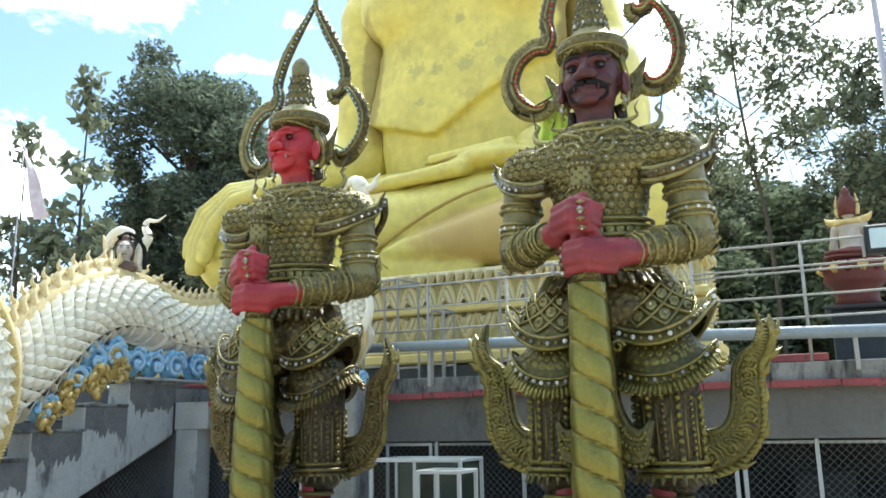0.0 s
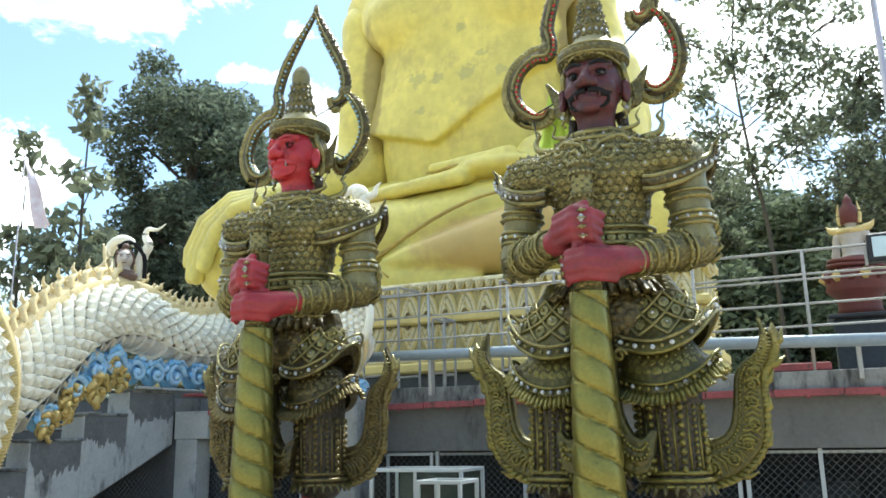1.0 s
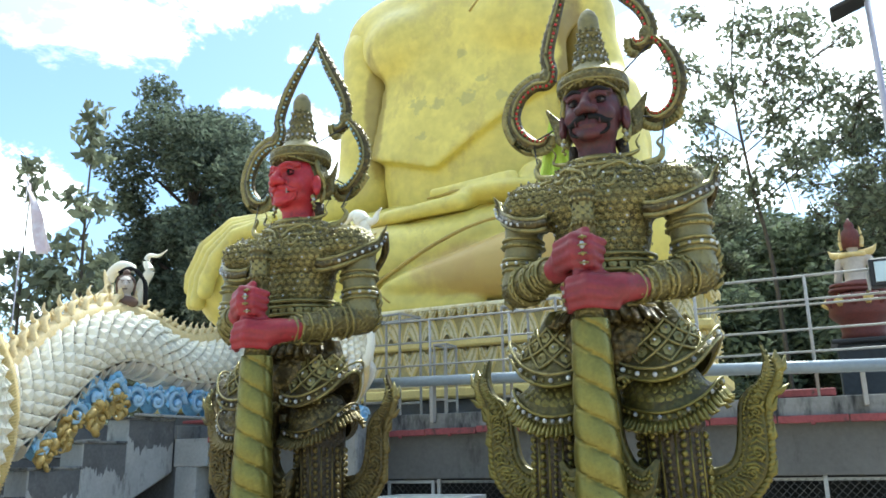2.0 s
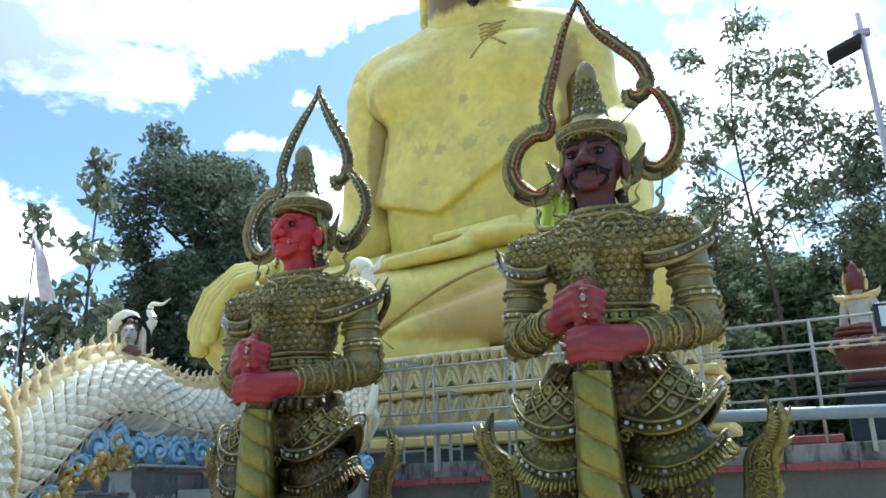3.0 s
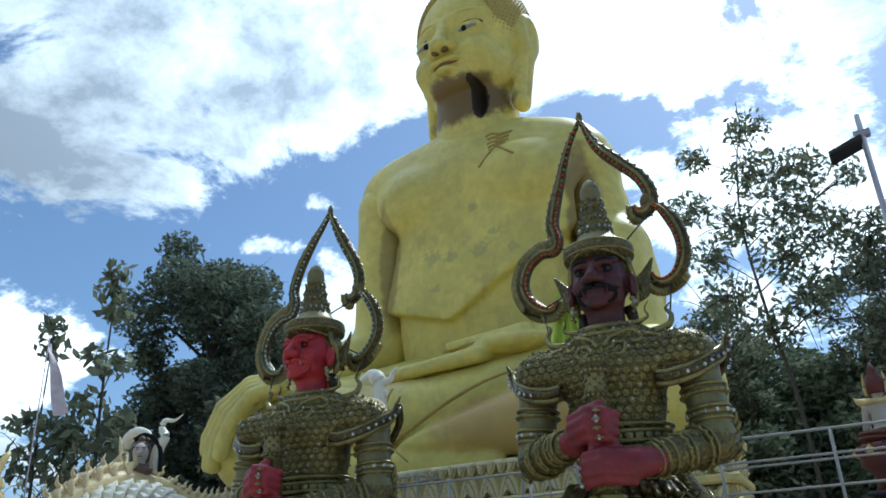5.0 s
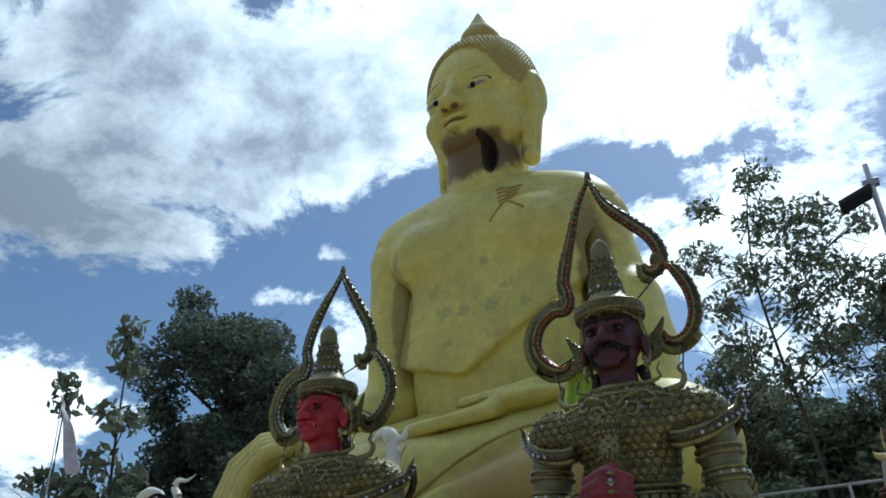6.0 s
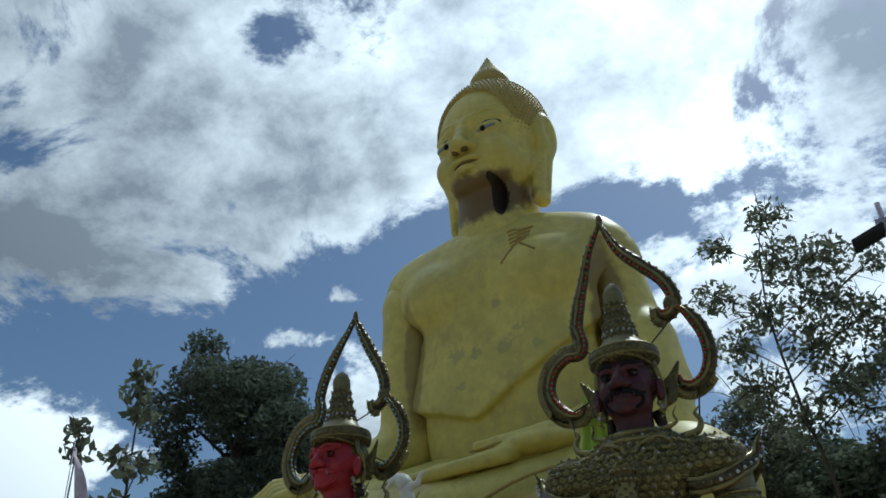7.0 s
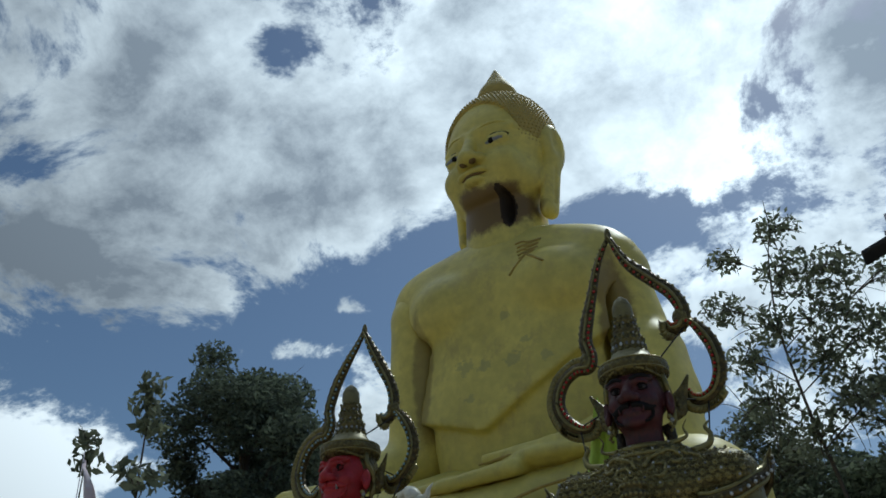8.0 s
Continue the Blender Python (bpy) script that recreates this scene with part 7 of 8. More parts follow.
def build_waves():
    for y, z, r in ((6.55, 1.80, 0.15), (6.95, 2.16, 0.17), (7.22, 2.40, 0.19), (7.5, 2.46, 0.19), (7.86, 2.40, 0.17), (8.2, 2.39, 0.17), (8.55, 2.38, 0.20), (8.98, 2.39, 0.18), (9.3, 2.35, 0.16)):
        ob = thing("wave_ornament", -7.82, y, z - r, "glossy blue and white moulded wave scroll under the serpent", "ornament", "blue wave scrolls")
        g = Geo()
        g.ball((-0.06, 0, r), r * 0.98, 0, 14, 9, (0.5, 1, 1))
        back = g.ob("wave_back", [WAVE_BLUE], ob)
        g = Geo()
        spiral(g, r * 0.86, 1.3, r * 0.26, 0, (0.04, 0, r), 1 if int(y * 10) % 2 else -1)
        g.ob("scroll", [WAVE_PALE], ob)
        for k in range(6):
            a = radians(20 + 28 * k + 9 * math.sin(y * 7 + k))
            c, w = r * (0.95 + 0.12 * math.sin(3 * y + 2 * k)), r * (0.20 + 0.08 * math.sin(5 * y + k))
            q = Geo()
            q.tube(smooth_path([(0.0, math.cos(a) * c * 0.75, r + math.sin(a) * c * 0.75), (0.05, math.cos(a + 0.15) * c, r + math.sin(a + 0.15) * c), (0.08, math.cos(a + 0.5) * c * 1.08, r + math.sin(a + 0.5) * c * 1.08), (0.06, math.cos(a + 0.75) * c * 0.9, r + math.sin(a + 0.75) * c * 0.9)], 3), [w, w, w * 1.05, w, w * 0.9, w * 0.8, w * 0.65, w * 0.5, w * 0.35, w * 0.2], 6)
            q.ob("foam_curl", [WAVE_PALE if k % 3 == 1 else WAVE_BLUE], back)
    for y, z, r, f in ((7.30, 2.14, 0.18, 1), (7.56, 2.30, 0.14, -1), (6.92, 2.02, 0.16, 1), (6.62, 1.72, 0.15, 1), (6.78, 1.88, 0.12, -1), (7.48, 2.46, 0.09, 1)):
        ob = thing("gilt_scroll", -7.8, y, z - r, "ochre gilt flame scroll below the blue waves", "ornament", "gilt scrolls")
        g = Geo()
        g.ball((-0.05, 0, r), r * 0.9, 0, 12, 8, (0.45, 1, 1))
        g.ob("scroll_back", [NAGA_GOLD], ob)
        g = Geo()
        spiral(g, r * 0.7, 1.2, r * 0.2, 0, (0.03, 0, r), f)
        leaf = g.ob("scroll", [GILT_OCHRE], ob)
        for k in range(6):
            a = radians(45 + 38 * k + 12 * math.sin(7 * y + k))
            w = r * (0.24 + 0.07 * math.sin(3 * k + 5 * y))
            q = Geo()
            q.tube(smooth_path([(0.0, f * math.cos(a) * r * 0.5, r + math.sin(a) * r * 0.5), (0.06, f * math.cos(a + 0.1) * r * 0.85, r + math.sin(a + 0.1) * r * 0.85), (0.05, f * math.cos(a + 0.45) * r * 1.12, r + math.sin(a + 0.45) * r * 1.12), (0.03, f * math.cos(a + 0.8) * r * 1.0, r + math.sin(a + 0.8) * r * 1.0)], 3), [w, w, w * 1.1, w * 1.1, w, w * 0.9, w * 0.7, w * 0.5, w * 0.35, w * 0.15], 6)
            q.ob("frond", [GILT_OCHRE], leaf)
    tagged(part("wave_ledge", boxes((-7.795, -7.72, 7.85, 9.4, 2.19, 2.225), bevel=0.01), PEELING), "narrow pale concrete ledge under the wave scrolls", "ledge", kind="structure")
    tagged(part("red_board", boxes((-7.55, -6.95, 8.45, 8.9, 2.102, 2.14), bevel=0.008), RED_TRIM), "small faded red board at the column head", "board")


build_waves()


def build_bust():
    """The small arched figure riding on the serpent's back: one plain shape."""
    g = Geo()
    c = Clay((-0.3, -0.3, -0.1), (0.3, 0.3, 0.62), 0.013)
    c.join(c.ell((0, 0, 0.03), (0.17, 0.13, 0.09)))
    c.join(c.cap((0, 0, 0.05), (0, -0.01, 0.17), 0.06), 0.04)
    c.join(c.ell((0, -0.02, 0.245), (0.10, 0.105, 0.125)), 0.02)
    c.join(c.cap((0, -0.115, 0.27), (0, -0.135, 0.225), 0.012, 0.02), 0.02)
    for s in (-1, 1):
        c.cut(c.ell((s * 0.04, -0.125, 0.272), (0.024, 0.02, 0.011)), 0.01)
    c.cut(c.ell((0, -0.128, 0.178), (0.035, 0.015, 0.006)), 0.006)
    v, q = c.skin()
    n0 = len(g.m)
    g.add(v, q, 0)
    g.m[n0:] = np.where(v[q].mean(1)[:, 2] < 0.10, 1, 0).tolist()
    g.ball((0, 0.035, 0.305), 0.115, 1, 14, 9, (1.0, 0.95, 0.85))
    g.ball((0, 0.03, 0.42), 0.05, 1, 10, 6)
    for s in (-1, 1):
        g.tube(smooth_path([(s * 0.085, -0.06, 0.33), (s * 0.108, 0.0, 0.24), (s * 0.10, 0.02, 0.12)], 4), [0.018] * 6 + [0.016, 0.012, 0.01], 6, 1)
        g.tube([(s * 0.02, -0.122, 0.292), (s * 0.065, -0.105, 0.297)], 0.005, 5, 1)
        g.ball((s * 0.042, -0.108, 0.272), 0.012, 1, 8, 5, (1.2, 0.6, 0.4))
    g.tube(smooth_path([(-0.10, 0.06, 0.42), (0.02, 0.06, 0.49), (0.15, 0.06, 0.43), (0.235, 0.06, 0.28), (0.25, 0.06, 0.02)], 6), 0.03, 7, 2)
    g.tube([(-0.03, -0.128, 0.180), (0.03, -0.128, 0.180)], 0.006, 5, 1)
    ob = g.ob("small_statue", [PALE_SKIN, HAIR_BROWN, BLACK])
    ob.matrix_world = pose(-7.98, 7.74, 3.60, 0, 0, 42)
    tagged(ob, "small white-faced bust with brown hair on the serpent", "statue")
    g = Geo()
    g.tube(smooth_path([(-0.25, 0, 0.0), (-0.30, 0, 0.30), (-0.29, 0, 0.52), (-0.14, 0, 0.63), (0.06, 0, 0.60), (0.13, 0, 0.52)], 5), [0.055] * 8 + [0.06, 0.065, 0.07, 0.072, 0.075, 0.075, 0.075, 0.072, 0.07, 0.065, 0.06, 0.055, 0.05, 0.045, 0.04, 0.035, 0.03, 0.02], 9, 0)
    g.tube(smooth_path([(0.10, 0.12, 0.1), (0.17, 0.12, 0.40), (0.27, 0.12, 0.54), (0.20, 0.12, 0.66), (0.24, 0.12, 0.76), (0.40, 0.12, 0.74), (0.54, 0.12, 0.80)], 5), [0.085 - 0.0026 * i for i in range(31)], 9, 0)
    g.tube(smooth_path([(-0.45, -0.2, 0.05), (-0.20, -0.2, 0.20), (-0.12, -0.2, 0.30), (-0.16, -0.2, 0.42), (-0.20, -0.2, 0.55)], 5), [0.09 - 0.004 * i for i in range(21)], 7, 1)
    ob = g.ob("serpent_finial", [NAGA_WHITE, NAGA_GOLD_PALE])
    ob.matrix_world = pose(-8.08, 7.85, 3.52)
    tagged(ob, "curled cream and ochre finial behind the small bust", "ornament")


build_bust()


def build_swan():
    """The white scaled bird-serpent that ends the near balustrade, on a blue wave foot."""
    ob = thing("serpent_tail_ornament", -4.84, 8.18, 0, "cream scaled serpent tail with feathered fringe on a blue scroll", "ornament")
    part("post_block", boxes((-0.16, 0.16, -0.16, 0.16, 0, 2.0), bevel=0.02), CONCRETE, ob)
    g = Geo()
    for k in range(4):
        g.ball((0.09 * math.cos(k * 1.57), 0.09 * math.sin(k * 1.57), 2.10), 0.11, 0, 10, 7)
    for k in range(3):   # pale scroll lines over the foot
        t = radians(-110 + 48 * k)
        o, sd2 = Vector((math.cos(t), math.sin(t), 0)), Vector((-math.sin(t), math.cos(t), 0))
        g.tube([o * (0.185 + 0.02 * u) + sd2 * (0.085 * (1 - 0.8 * u) * math.cos(9 * u)) + Vector((0, 0, 2.10 + 0.085 * (1 - 0.8 * u) * math.sin(9 * u))) for u in np.linspace(0, 1, 18)], [0.020 - 0.008 * u for u in np.linspace(0, 1, 18)], 6, 1)
    g.ob("wave_foot", [WAVE_BLUE, WAVE_PALE], ob, "blue wave scroll foot")
    g = Geo()
    path = smooth_path([(-0.02, 0, 2.14), (0.0, 0, 2.40), (0.0, 0, 2.68), (-0.04, 0.03, 2.92), (-0.04, 0.05, 3.25), (0.02, 0.06, 3.7), (0.1, 0.06, 4.1), (0.12, 0.05, 4.38)], 6)
    rad = list(np.interp(range(len(path)), [0, 6, 11, 15, 20, 26, 36, len(path) - 1], [0.05, 0.10, 0.19, 0.20, 0.15, 0.11, 0.09, 0.08]))
    g.tube(path, rad, 12)
    g.ob("body", [NAGA_WHITE], ob)
    g = Geo()
    for i in range(11, 26, 1):
        for k in range(9):
            a = 2 * math.pi * (k + 0.5 * (i % 2)) / 9
            p = Vector(path[i])
            o = Vector((math.cos(a), math.sin(a), 0))
            g.tube([p + o * rad[i] * 0.96 + Vector((0, 0, 0.04)), p + o * (rad[i] + 0.025), p + o * (rad[i] + 0.01) - Vector((0, 0, 0.07))], [0.03, 0.04, 0.004], 5)
    tagged(g.ob("scale_coat", [NAGA_WHITE], ob, smooth=False), kind="stuff")
    for k in range(11):   # feathered fringe, gathered at the foot
        t = radians(-165 + 21 * k)
        cx, sy = math.cos(t), math.sin(t)
        g = Geo()
        g.tube(smooth_path([(0.17 * cx, 0.17 * sy, 2.74), (0.235 * cx, 0.235 * sy, 2.60), (0.17 * math.cos(t + 0.25), 0.17 * math.sin(t + 0.25), 2.42), (0.06 * math.cos(t + 0.6), 0.06 * math.sin(t + 0.6), 2.22)], 4), [0.030, 0.040, 0.045, 0.048, 0.046, 0.042, 0.038, 0.034, 0.030, 0.026, 0.022, 0.018, 0.014], 6)
        g.ob("feather", [(NAGA_WHITE, NAGA_GOLD_PALE, NAGA_BELLY)[k % 3]], ob)
    g = Geo()
    g.tube(smooth_path([(0.10, -0.08, 2.62), (0.24, -0.10, 2.68), (0.30, -0.09, 2.88), (0.25, -0.06, 3.08), (0.16, -0.02, 3.20), (0.19, -0.02, 3.32)], 5), [0.05 + 0.012 * math.sin(i / 25 * math.pi) - 0.0012 * i for i in range(26)], 9)
    g.ob("curled_neck", [NAGA_WHITE], ob)
    g = Geo()
    g.tube(smooth_path([(0.12, 0.05, 4.36), (0.02, 0.05, 4.47), (-0.1, 0.04, 4.44), (-0.16, 0.03, 4.36)], 5), [0.09, 0.1, 0.1, 0.1, 0.09, 0.08, 0.07, 0.06, 0.05, 0.045, 0.04, 0.035, 0.03, 0.025, 0.02, 0.01], 9)
    g.tube(smooth_path([(0.14, 0.05, 4.36), (0.26, 0.05, 4.38), (0.3, 0.05, 4.46), (0.36, 0.05, 4.52)], 5), [0.06 - 0.0035 * i for i in range(16)], 8)
    g.tube(smooth_path([(0.1, 0.05, 4.3), (0.2, 0.05, 4.22), (0.18, 0.05, 4.1)], 5), [0.05 - 0.004 * i for i in range(11)], 8)
    g.ob("tip_scroll", [NAGA_WHITE], ob)


build_swan()


# ---- things on and by the terrace ----
def build_case(x, y, w, d, h, label):
    ob = thing("glass_case", x, y, 0, label, "display case", "glass cases by the fence")
    t = 0.017
    for sx in (0, w):
        for sy in (0, d):
            part("upright", boxes((sx - t, sx + t, sy - t, sy + t, 0, h - t - 0.001), bevel=0.004), ALU, ob)
    for z in (h, h - 0.55, 0.35):
        for sy in (0, d):
            part("cross_bar", boxes((-t, w + t, sy - t, sy + t, z - t, z + t) if z == h else (t + 0.001, w - t - 0.001, sy - t, sy + t, z - t, z + t), bevel=0.004), ALU, ob)
        for sx in (0, w):
            part("cross_bar", boxes((sx - t, sx + t, t + 0.001, d - t - 0.001, z - t, z + t), bevel=0.004), ALU, ob)
    part("top_panel", boxes((t + 0.002, w - t - 0.002, t + 0.002, d - t - 0.002, h - 0.012, h - 0.006), bevel=0), GLASS, ob, "clear glass top")
    for a in ((t + 0.001, w - t - 0.001, -0.003, 0.003), (t + 0.001, w - t - 0.001, d - 0.003, d + 0.003)):
        part("glass_pane", boxes((*a, 0.38, h - t - 0.002), bevel=0), GLASS, ob)
    part("shelf", boxes((t + 0.002, w - t - 0.002, t + 0.002, d - t - 0.002, 0.3, 0.325), bevel=0), DARK_VOID, ob)
    part("back_panel", boxes((t + 0.002, w - t - 0.002, d + 0.004, d + 0.012, 0.38, h - t - 0.002), bevel=0), CASE_BACK, ob, "grey-green tinted back panel")
    part("mullion", boxes((w / 2 - 0.015, w / 2 + 0.015, -0.022, -0.004, 0.375, h - t - 0.002), bevel=0.003), ALU, ob)


build_case(-4.18, 7.5, 0.98, 0.55, 1.225, "white aluminium and glass display case with empty shelves")
build_case(-3.44, 7.05, 0.42, 0.4, 1.14, "small white aluminium and glass display case")


def build_red_statue():
    ped = thing("statue_pedestal", 0.56, 10.5, TERRACE, "dark stand with a dark red lotus seat", "pedestal")
    part("stand", boxes((-0.3, 0.3, -0.3, 0.3, 0, 0.66), bevel=0.015), DARK_VOID, ped)
    part("slab", boxes((-0.36, 0.36, -0.36, 0.36, 0.661, 0.715), bevel=0.015), BLACK_IRON, ped)
    g = Geo()
    g.lathe([(0.26, 0.716), (0.23, 0.80), (0.24, 0.92), (0.31, 0.98), (0.345, 1.02), (0.33, 1.08), (0.345, 1.12), (0.36, 1.18), (0.34, 1.23), (0.17, 1.245)], seg=24)
    g.ob("lotus_seat", [DULL_RED], ped, "dark red moulded lotus seat")
    for k in range(14):
        a = 2 * math.pi * k / 14
        g = Geo()
        g.tube([(0.31 * math.cos(a), 0.31 * math.sin(a), 1.12), (0.36 * math.cos(a), 0.36 * math.sin(a), 1.17), (0.345 * math.cos(a), 0.345 * math.sin(a), 1.235)], [0.045, 0.06, 0.012], 6)
        g.ob("lotus_petal", [GILT_OCHRE if k % 2 else DULL_RED], ped)
    c = Clay((-0.5, -0.45, -0.05), (0.5, 0.45, 1.1), 0.02)
    c.join(c.ell((0, 0, 0.08), (0.36, 0.28, 0.12)))
    c.join(c.ell((0, 0, 0.3), (0.15, 0.12, 0.26)), 0.05)
    c.join(c.ell((0, 0, 0.48), (0.2, 0.11, 0.08)), 0.05)
    for s in (-1, 1):
        c.join(c.cap((s * 0.2, 0, 0.46), (s * 0.26, -0.04, 0.22), 0.055), 0.02)
        c.join(c.cap((s * 0.26, -0.04, 0.22), (s * 0.2, -0.2, 0.14), 0.05), 0.02)
    c.join(c.cap((0, 0, 0.5), (0, 0, 0.64), 0.05), 0.03)
    c.join(c.ell((0, -0.01, 0.70), (0.105, 0.11, 0.13)), 0.02)
    v, q = c.skin()
    g = Geo()
    g.add(v, q, 0)
    g.m[:] = np.where(v[q].mean(1)[:, 2] < 0.19, 1, 0).tolist()
    for zz, rr in ((0.06, 0.37), (0.12, 0.35)):
        ring(g, (0, 0, zz), rr, rr * 0.8, 0.025, 1, 28, 0.03)
    g.lathe([(0.12, 0.62), (0.125, 0.75), (0.11, 0.84), (0.06, 0.88), (0.07, 0.92), (0.035, 0.97), (0.005, 1.02)], seg=16, mi=1)
    for s in (-1, 1):
        g.tube(smooth_path([(s * 0.08, 0, 0.54), (s * 0.2, 0, 0.54), (s * 0.28, 0, 0.57), (s * 0.33, 0, 0.63)], 4), [0.05, 0.05, 0.05, 0.05, 0.055, 0.05, 0.05, 0.045, 0.04, 0.03, 0.02, 0.01, 0.004], 7, 2)
        g.tube(smooth_path([(s * 0.13, 0.0, 0.62), (s * 0.15, 0, 0.75), (s * 0.13, 0, 0.9)], 4), [0.03, 0.03, 0.03, 0.028, 0.024, 0.02, 0.016, 0.01, 0.004], 6, 2)
    ring(g, (0, 0, 0.52), 0.17, 0.12, 0.035, 2)
    ob = g.ob("small_statue", [PALE_SKIN, DULL_RED, NAGA_GOLD])
    ob.matrix_world = pose(0.56, 10.5, 3.335, 0, 0, 160) @ Matrix.Diagonal((0.82, 0.82, 0.92, 1))
    tagged(ob, "small seated statue with red headdress and yellow collar", "statue")


build_red_statue()


def build_floodlight():
    ob = thing("floodlight", 0.74, 8.5, TERRACE, "black floodlight with a pale glass front on a thin post", "lamp")
    g = Geo()
    g.tube([(0.1, 0.13, 0), (0.1, 0.13, 1.13)], 0.018, 8)
    g.ob("stand_post", [STEEL], ob)
    housing = part("housing", boxes((-0.16, 0.2, -0.05, 0.11, 0.97, 1.24), bevel=0.015), BLACK_IRON, ob)
    part("lens", boxes((-0.12, 0.16, -0.062, -0.051, 1.01, 1.20), bevel=0.003), PALE_GLASS, housing, "pale blue-grey glass")
    for k in range(4):
        part("fin", boxes((-0.14 + 0.085 * k, -0.125 + 0.085 * k, 0.111, 0.14, 1.01, 1.20), bevel=0.002), BLACK_IRON, housing)
    part("bracket", boxes((-0.19, -0.165, 0.0, 0.05, 0.95, 1.13), bevel=0.003), STEEL, ob)


build_floodlight()


def build_street_lamp():
    ob = thing("street_lamp", 1.5, 14.0, TERRACE, "thin grey lamp pole with a tilted dark solar lamp head", "lamp")
    g = Geo()
    g.tube([(0.02, 0, 0), (0, 0, 7.3)], [0.07, 0.045], 10)
    g.ob("pole", [LILAC_STEEL], ob)
    part("clamp", boxes((-0.13, 0.13, -0.07, 0.07, 6.86, 6.98), bevel=0.01), LILAC_STEEL, ob)
    g = Geo()
    g.tube([(0, 0, 6.9), (-0.12, -0.02, 6.78), (-0.22, -0.02, 6.74)], 0.03, 8)
    g.ob("arm", [LILAC_STEEL], ob)
    bm = boxes((-0.29, 0.29, -0.20, 0.20, -0.04, 0.04), bevel=0.02)
    bm.transform(pose(-0.3, -0.06, 6.66, -8, -20, 0))
    part("lamp_head", bm, BLACK_IRON, ob, "flat dark lamp head")


build_street_lamp()


def build_flag():
    ob = thing("flag", -15.6, 12.0, 0, "faded white and pink temple flag hanging from a thin pole", "flag")
    g = Geo()
    g.tube([(0, 0, 0), (0.0, 0, 8.0)], [0.022, 0.010], 8)
    g.ob("pole", [LILAC_STEEL], ob)
    n, m = 16, 12
    vs = []
    for i in range(n):
        u = i / (n - 1)
        for j in range(m):
            t = j / (m - 1)
            w = 0.06 + 0.62 * math.sin(min(1.0, u * 1.5) * 1.5) * (1 - 0.35 * u)
            vs.append((0.03 + t * w + 0.55 * u * u, 0.06 * math.sin(t * 8 + u * 4), 7.8 - 1.75 * u - 0.25 * t * (1 - u)))
    fs = [(i * m + j, i * m + j + 1, (i + 1) * m + j + 1, (i + 1) * m + j) for i in range(n - 1) for j in range(m - 1)]
    o = mesh_ob("flag_cloth", vs, fs, [FLAG_CLOTH], ob)
    s = o.modifiers.new("thickness", "SOLIDIFY")
    s.thickness = 0.004


build_flag()


# ---- trees ----
def leaf_cloud(centres, n, size, rnd, droop=0.4, squash=0.8, wide=0.42):
    """Folded pointed leaves round the given (centre, radius) clumps."""
    V = np.zeros((n, 4, 3))
    w = np.array([c[1] ** 2 for c in centres])
    pick = rnd.choice(len(centres), n, p=w / w.sum())
    C = np.array([c[0] for c in centres])[pick]
    Rr = np.array([c[1] for c in centres])[pick]
    d = rnd.normal(size=(n, 3))
    d /= np.linalg.norm(d, axis=1)[:, None]
    d[:, 2] *= squash
    p = C + d * (Rr * rnd.random(n) ** 0.45)[:, None]
    u = rnd.normal(size=(n, 3))
    u[:, 2] = u[:, 2] * 0.5 - droop
    u /= np.linalg.norm(u, axis=1)[:, None]
    q = np.cross(u, rnd.normal(size=(n, 3)))
    q /= np.linalg.norm(q, axis=1)[:, None] + 1e-9
    s = (size * rnd.uniform(0.55, 1.35, n))[:, None]
    V[:, 0], V[:, 1], V[:, 2], V[:, 3] = p - u * s, p + q * s * wide, p + u * s, p - q * s * wide
    k = np.arange(n)[:, None] * 4
    F = k + np.arange(4)[None, :]
    return V.reshape(-1, 3), F


def build_tree(name, x, y, z0, h, label, clumps, n, size, leaf, seed, trunk=None, r0=0.16, droop=0.4, wide=0.42, twigs=0, group=""):
    """clumps: (dx, dy, dz, radius) in metres; each has its own limb from the trunk."""
    rnd = np.random.default_rng(seed)
    ob = thing(name, x, y, z0, label, "tree", group)
    trunk = trunk or [(0, 0, 0), (0.15, 0, h * 0.35), (-0.1, 0.1, h * 0.65), (0.05, 0, h * 0.93)]
    tp = smooth_path(trunk, 8)
    g = Geo()
    g.tube(tp, list(np.linspace(r0, r0 * 0.16, len(tp))), 9)
    for dx, dy, dz, r in clumps:
        top = np.array((dx, dy, dz))
        k = int(np.argmin([abs(p[2] - (dz - 0.55 * math.hypot(dx - p[0], dy - p[1]) - 0.2)) for p in tp]))
        b = np.array(tp[k])
        mid = b * 0.45 + top * 0.55 + np.array((0, 0, 0.12 * r))
        rr = r0 * (1 - 0.8 * k / len(tp)) * 0.5
        limb = smooth_path([b, mid, top, top + (top - mid) * 0.25], 5)
        g.tube(limb, list(np.linspace(rr, 0.012, len(limb))), 6)
        for _ in range(twigs):
            e = top + rnd.normal(size=3) * r * 0.6
            s = np.array(limb[rnd.integers(5, len(limb) - 2)])
            g.tube(smooth_path([s, s * 0.4 + e * 0.6 + np.array((0, 0, 0.1)), e], 4), list(np.linspace(0.018, 0.005, 9)), 4, cap=False)
    g.ob("trunk", [BARK], ob)
    v, f = leaf_cloud([((dx, dy, dz), r) for dx, dy, dz, r in clumps], n, size, rnd, droop, wide=wide)
    cr = mesh_ob("crown", v, f, [leaf], ob, smooth=False)
    tagged(cr, kind="stuff")
    return ob


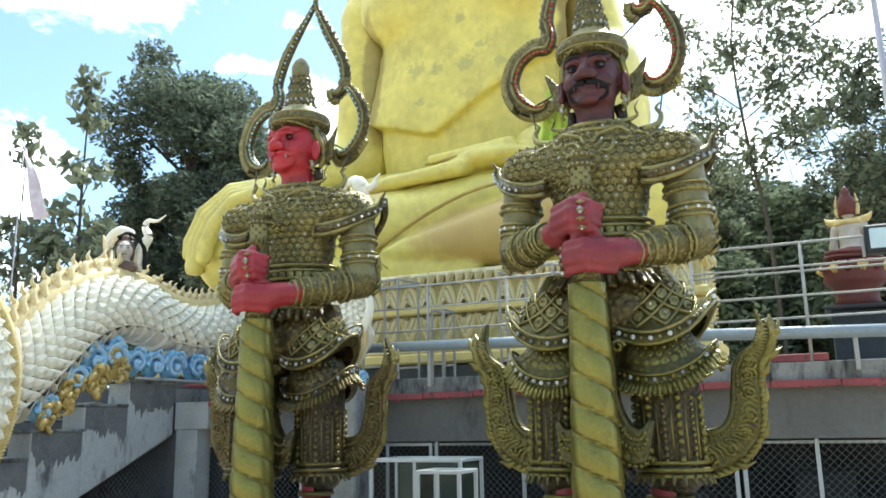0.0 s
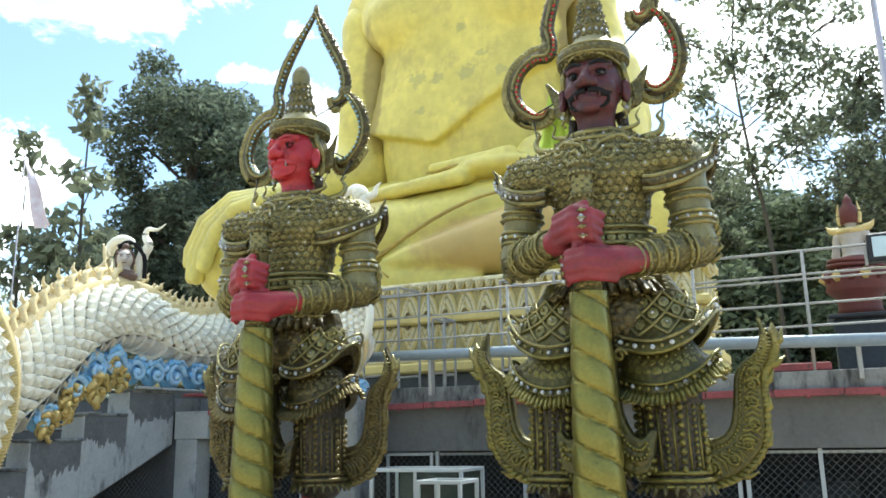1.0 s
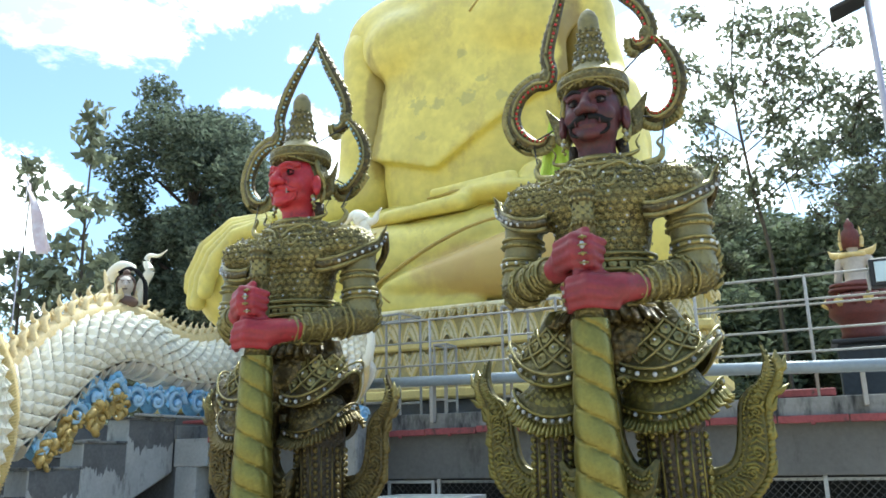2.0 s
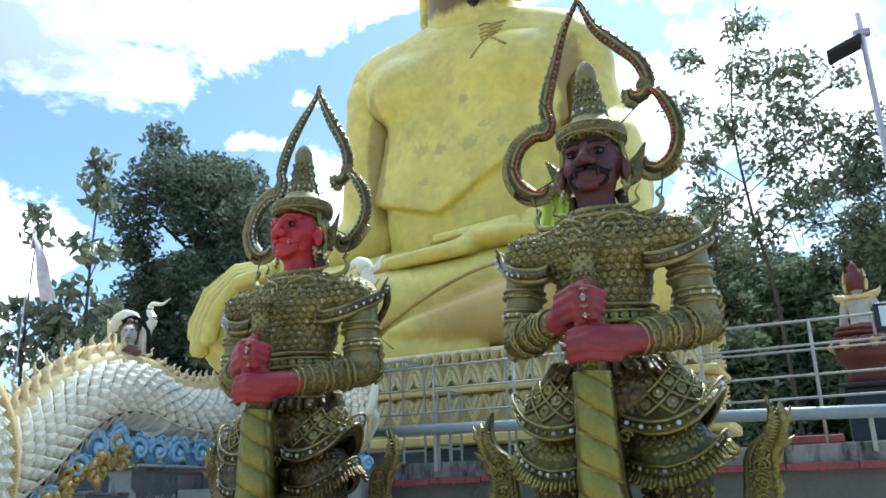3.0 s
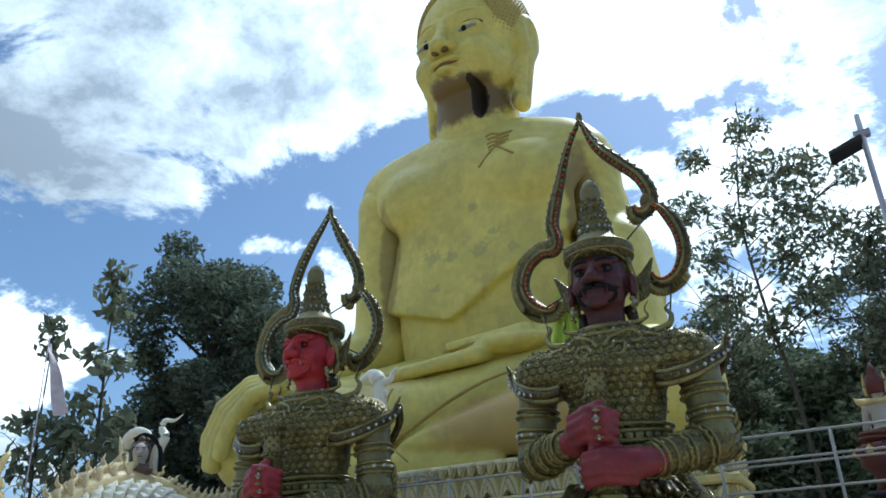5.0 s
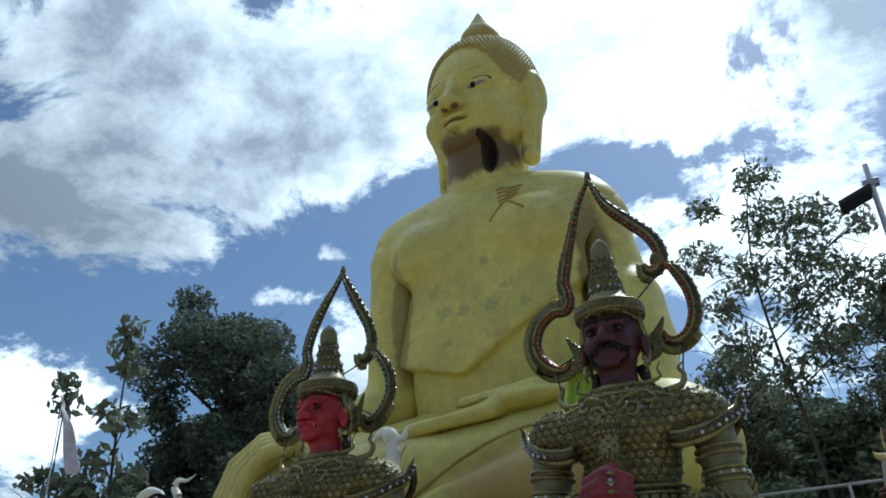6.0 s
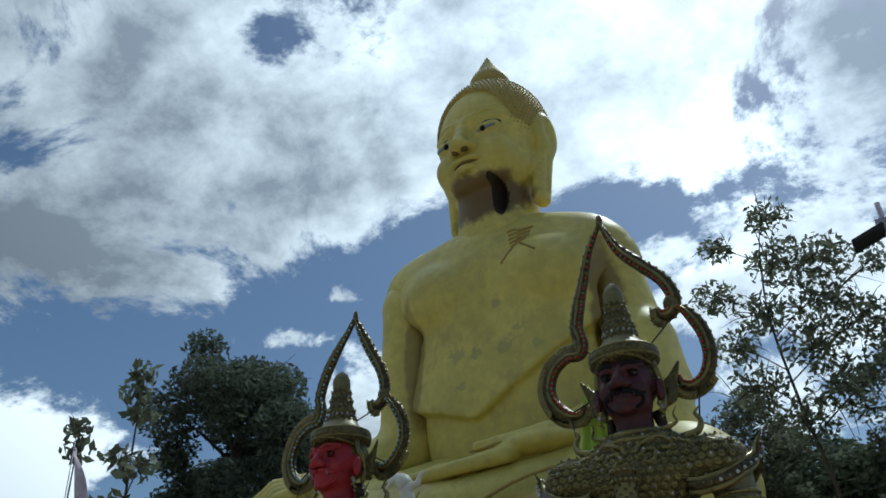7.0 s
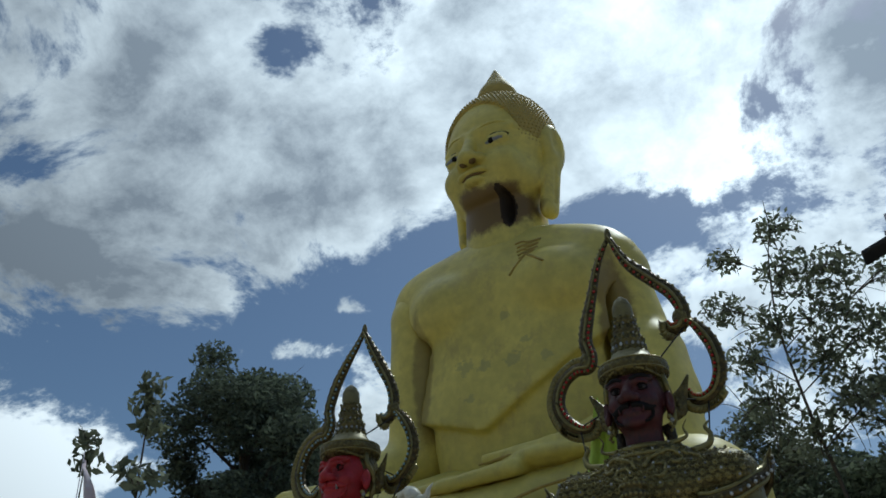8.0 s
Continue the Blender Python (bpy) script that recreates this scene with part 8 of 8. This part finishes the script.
def clump_set(seed, n, lo, hi, halfw, depth, r, top=0.6):
    """Clumps spread over a crown between two heights, narrowing upwards."""
    rnd = random.Random(seed)
    out = []
    for i in range(n):
        t = (i + rnd.random()) / n
        z = lo + (hi - lo) * t
        w = halfw * (0.75 + 0.5 * math.sin(math.pi * min(1, t * 1.1 + 0.1))) * (1 - top * max(0, t - 0.55) / 0.45)
        a = rnd.uniform(0, 2 * math.pi)
        q = math.sqrt(rnd.random())
        out.append((w * q * math.cos(a), depth * q * math.sin(a), z, r * rnd.uniform(0.6, 1.2)))
    return out


build_tree("broadleaf_tree", -20.0, 22.3, 0, 15.2, "tall dense dark green broadleaf tree behind the shrine", clump_set(3, 70, 4.0, 14.6, 3.7, 2.8, 1.15, 0.5), 62000, 0.115, LEAF_DARK, 3, r0=0.32, twigs=2)
build_tree("broadleaf_tree", -17.6, 23.5, 0, 12.2, "smaller dark green tree beside the tall one", clump_set(8, 22, 4.5, 11.8, 1.5, 1.4, 0.85, 0.6), 13000, 0.125, LEAF_DARK, 4, r0=0.2, twigs=2)
build_tree("broadleaf_tree", -18.4, 21.2, 0, 10.5, "dense low-branched dark green tree before the tall one", clump_set(5, 40, 3.4, 9.6, 2.5, 1.8, 0.9, 0.3), 17000, 0.11, LEAF_DARK, 6, r0=0.2, twigs=2)
build_tree("broadleaf_tree", -21.2, 21.6, 0, 11.0, "narrow dark green tree beside the tall one", clump_set(15, 26, 5.0, 10.8, 1.4, 1.5, 0.8, 0.4), 11000, 0.11, LEAF_DARK, 16, r0=0.16, twigs=2)
build_tree("young_teak_tree", -18.3, 16.0, 0, 12.2, "slender young tree with large drooping leaves", [(0.05, 0, 11.5, 0.5), (-0.1, 0, 10.9, 0.55), (0.1, 0, 10.3, 0.5), (-0.6, 0.1, 9.0, 0.6), (0.4, 0, 8.6, 0.6), (-0.5, 0, 7.6, 0.7), (0.5, 0.2, 7.0, 0.7), (-1.0, 0, 6.6, 0.6), (0.9, 0, 6.2, 0.7)], 520, 0.20, LEAF_MID, 12, r0=0.09, droop=0.9, wide=0.5, group="young trees")
build_tree("young_teak_tree", -20.7, 16.0, 0, 10.9, "slender young tree with large drooping leaves", [(0.0, 0, 10.2, 0.5), (0.1, 0, 9.6, 0.5), (-0.6, 0, 7.4, 0.6), (0.5, 0.2, 7.2, 0.6), (1.2, 0, 6.9, 0.6), (-0.2, 0, 6.3, 0.8), (1.4, 0.1, 5.8, 0.8), (2.4, 0, 6.4, 0.6)], 560, 0.19, LEAF_MID, 13, r0=0.08, droop=0.9, wide=0.5, twigs=1, group="young trees")
for i, (x, y, lo, hi, w) in enumerate(((-23.5, 19, 3.0, 6.6, 2.0), (-20.2, 18, 3.2, 7.0, 1.6), (-16.8, 19.5, 3.2, 7.8, 1.8), (-14.5, 21, 3.0, 7.4, 1.6))):
    build_tree("scrub_tree", x, y, 0, hi, "open scrubby tree with gaps of bright sky", clump_set(30 + i, 20, lo, hi, w, 1.2, 0.6, 0.3), 700 if i < 2 else 4200, 0.125, LEAF_MID, 40 + i, r0=0.1, twigs=3, group="scrub trees")
build_tree("sparse_tree", -0.7, 19.0, TERRACE, 11.0, "sparse grey-green tree with bare thin branches", [(0.25, 0, 10.4, 0.6), (-1.1, 0, 9.9, 0.45), (0.2, 0.3, 9.3, 0.8), (1.2, 0, 9.0, 0.7), (2.2, 0.2, 8.7, 0.45), (-1.4, 0, 8.6, 0.6), (0.9, 0, 8.0, 0.8), (-0.4, 0, 7.9, 0.7), (-1.2, 0.2, 7.3, 0.6), (0.5, 0, 6.9, 0.8), (1.6, 0, 7.3, 0.7), (-0.9, 0, 6.2, 0.7), (0.8, 0, 5.9, 0.8), (1.9, 0, 6.2, 0.7), (-0.2, 0, 5.2, 0.8)], 4600, 0.10, LEAF_MID, 51,
           trunk=[(0.2, 0, 0), (0.1, 0, 3.5), (-0.15, 0, 5.6), (-0.3, 0, 7.8), (-0.1, 0, 9.6), (0.2, 0, 10.6)], r0=0.055, twigs=8, droop=0.7, group="sparse trees")
for i, (x, y, hi, w) in enumerate(((2.3, 20.0, 9.6, 1.5), (4.3, 21.0, 9.2, 1.6), (1.0, 22.0, 8.8, 1.5), (3.2, 18.5, 8.2, 1.2), (-2.4, 21.5, 8.6, 1.3))):
    build_tree("sparse_tree", x, y, 0, hi, "sparse grey-green tree with bare thin branches", clump_set(60 + i, 34, 4.2, hi + 0.2, w, 1.2, 0.6, 0.3), 7000, 0.086, LEAF_MID, 70 + i, r0=0.07, twigs=8, group="sparse trees")
for i, (x, y, hi, w) in enumerate(((-2.6, 23, 7.4, 1.7), (-0.4, 22.6, 7.6, 1.7), (1.8, 22.8, 7.3, 1.7), (4.0, 22.2, 7.1, 1.8), (6.2, 21.5, 6.8, 1.8), (0.8, 20.6, 5.6, 1.5), (-1.6, 20.4, 5.4, 1.5), (3.2, 20.2, 5.4, 1.6), (-1.5, 24.5, 8.3, 1.9), (0.9, 24.8, 8.5, 1.9), (3.2, 24.4, 8.2, 1.9), (5.4, 24.0, 8.0, 1.9), (2.4, 21.3, 6.4, 1.6), (-0.3, 21.2, 6.4, 1.6))):
    build_tree("bushy_tree", x, y, 0, hi, "dense green bushy tree behind the terrace", clump_set(80 + i, 30, 0.8, hi - 0.3, w, 1.2, 0.85, 0.25), 17000, 0.11, LEAF_BUSH, 90 + i, r0=0.12, twigs=1, group="bushy trees")
for i, x in enumerate((-34, -29, -12, -8, 9, 13, 18)):
    hi = 4.6 if x < -20 else 8.0
    build_tree("bushy_tree", x, 30 + 2 * (i % 3), 0, hi + 0.5, "dense green bushy tree behind the terrace", clump_set(110 + i, 26, 0.8, hi, 2.6, 2.0, 1.3, 0.3), 6500, 0.17, LEAF_DARK, 120 + i, r0=0.16, group="bushy trees")
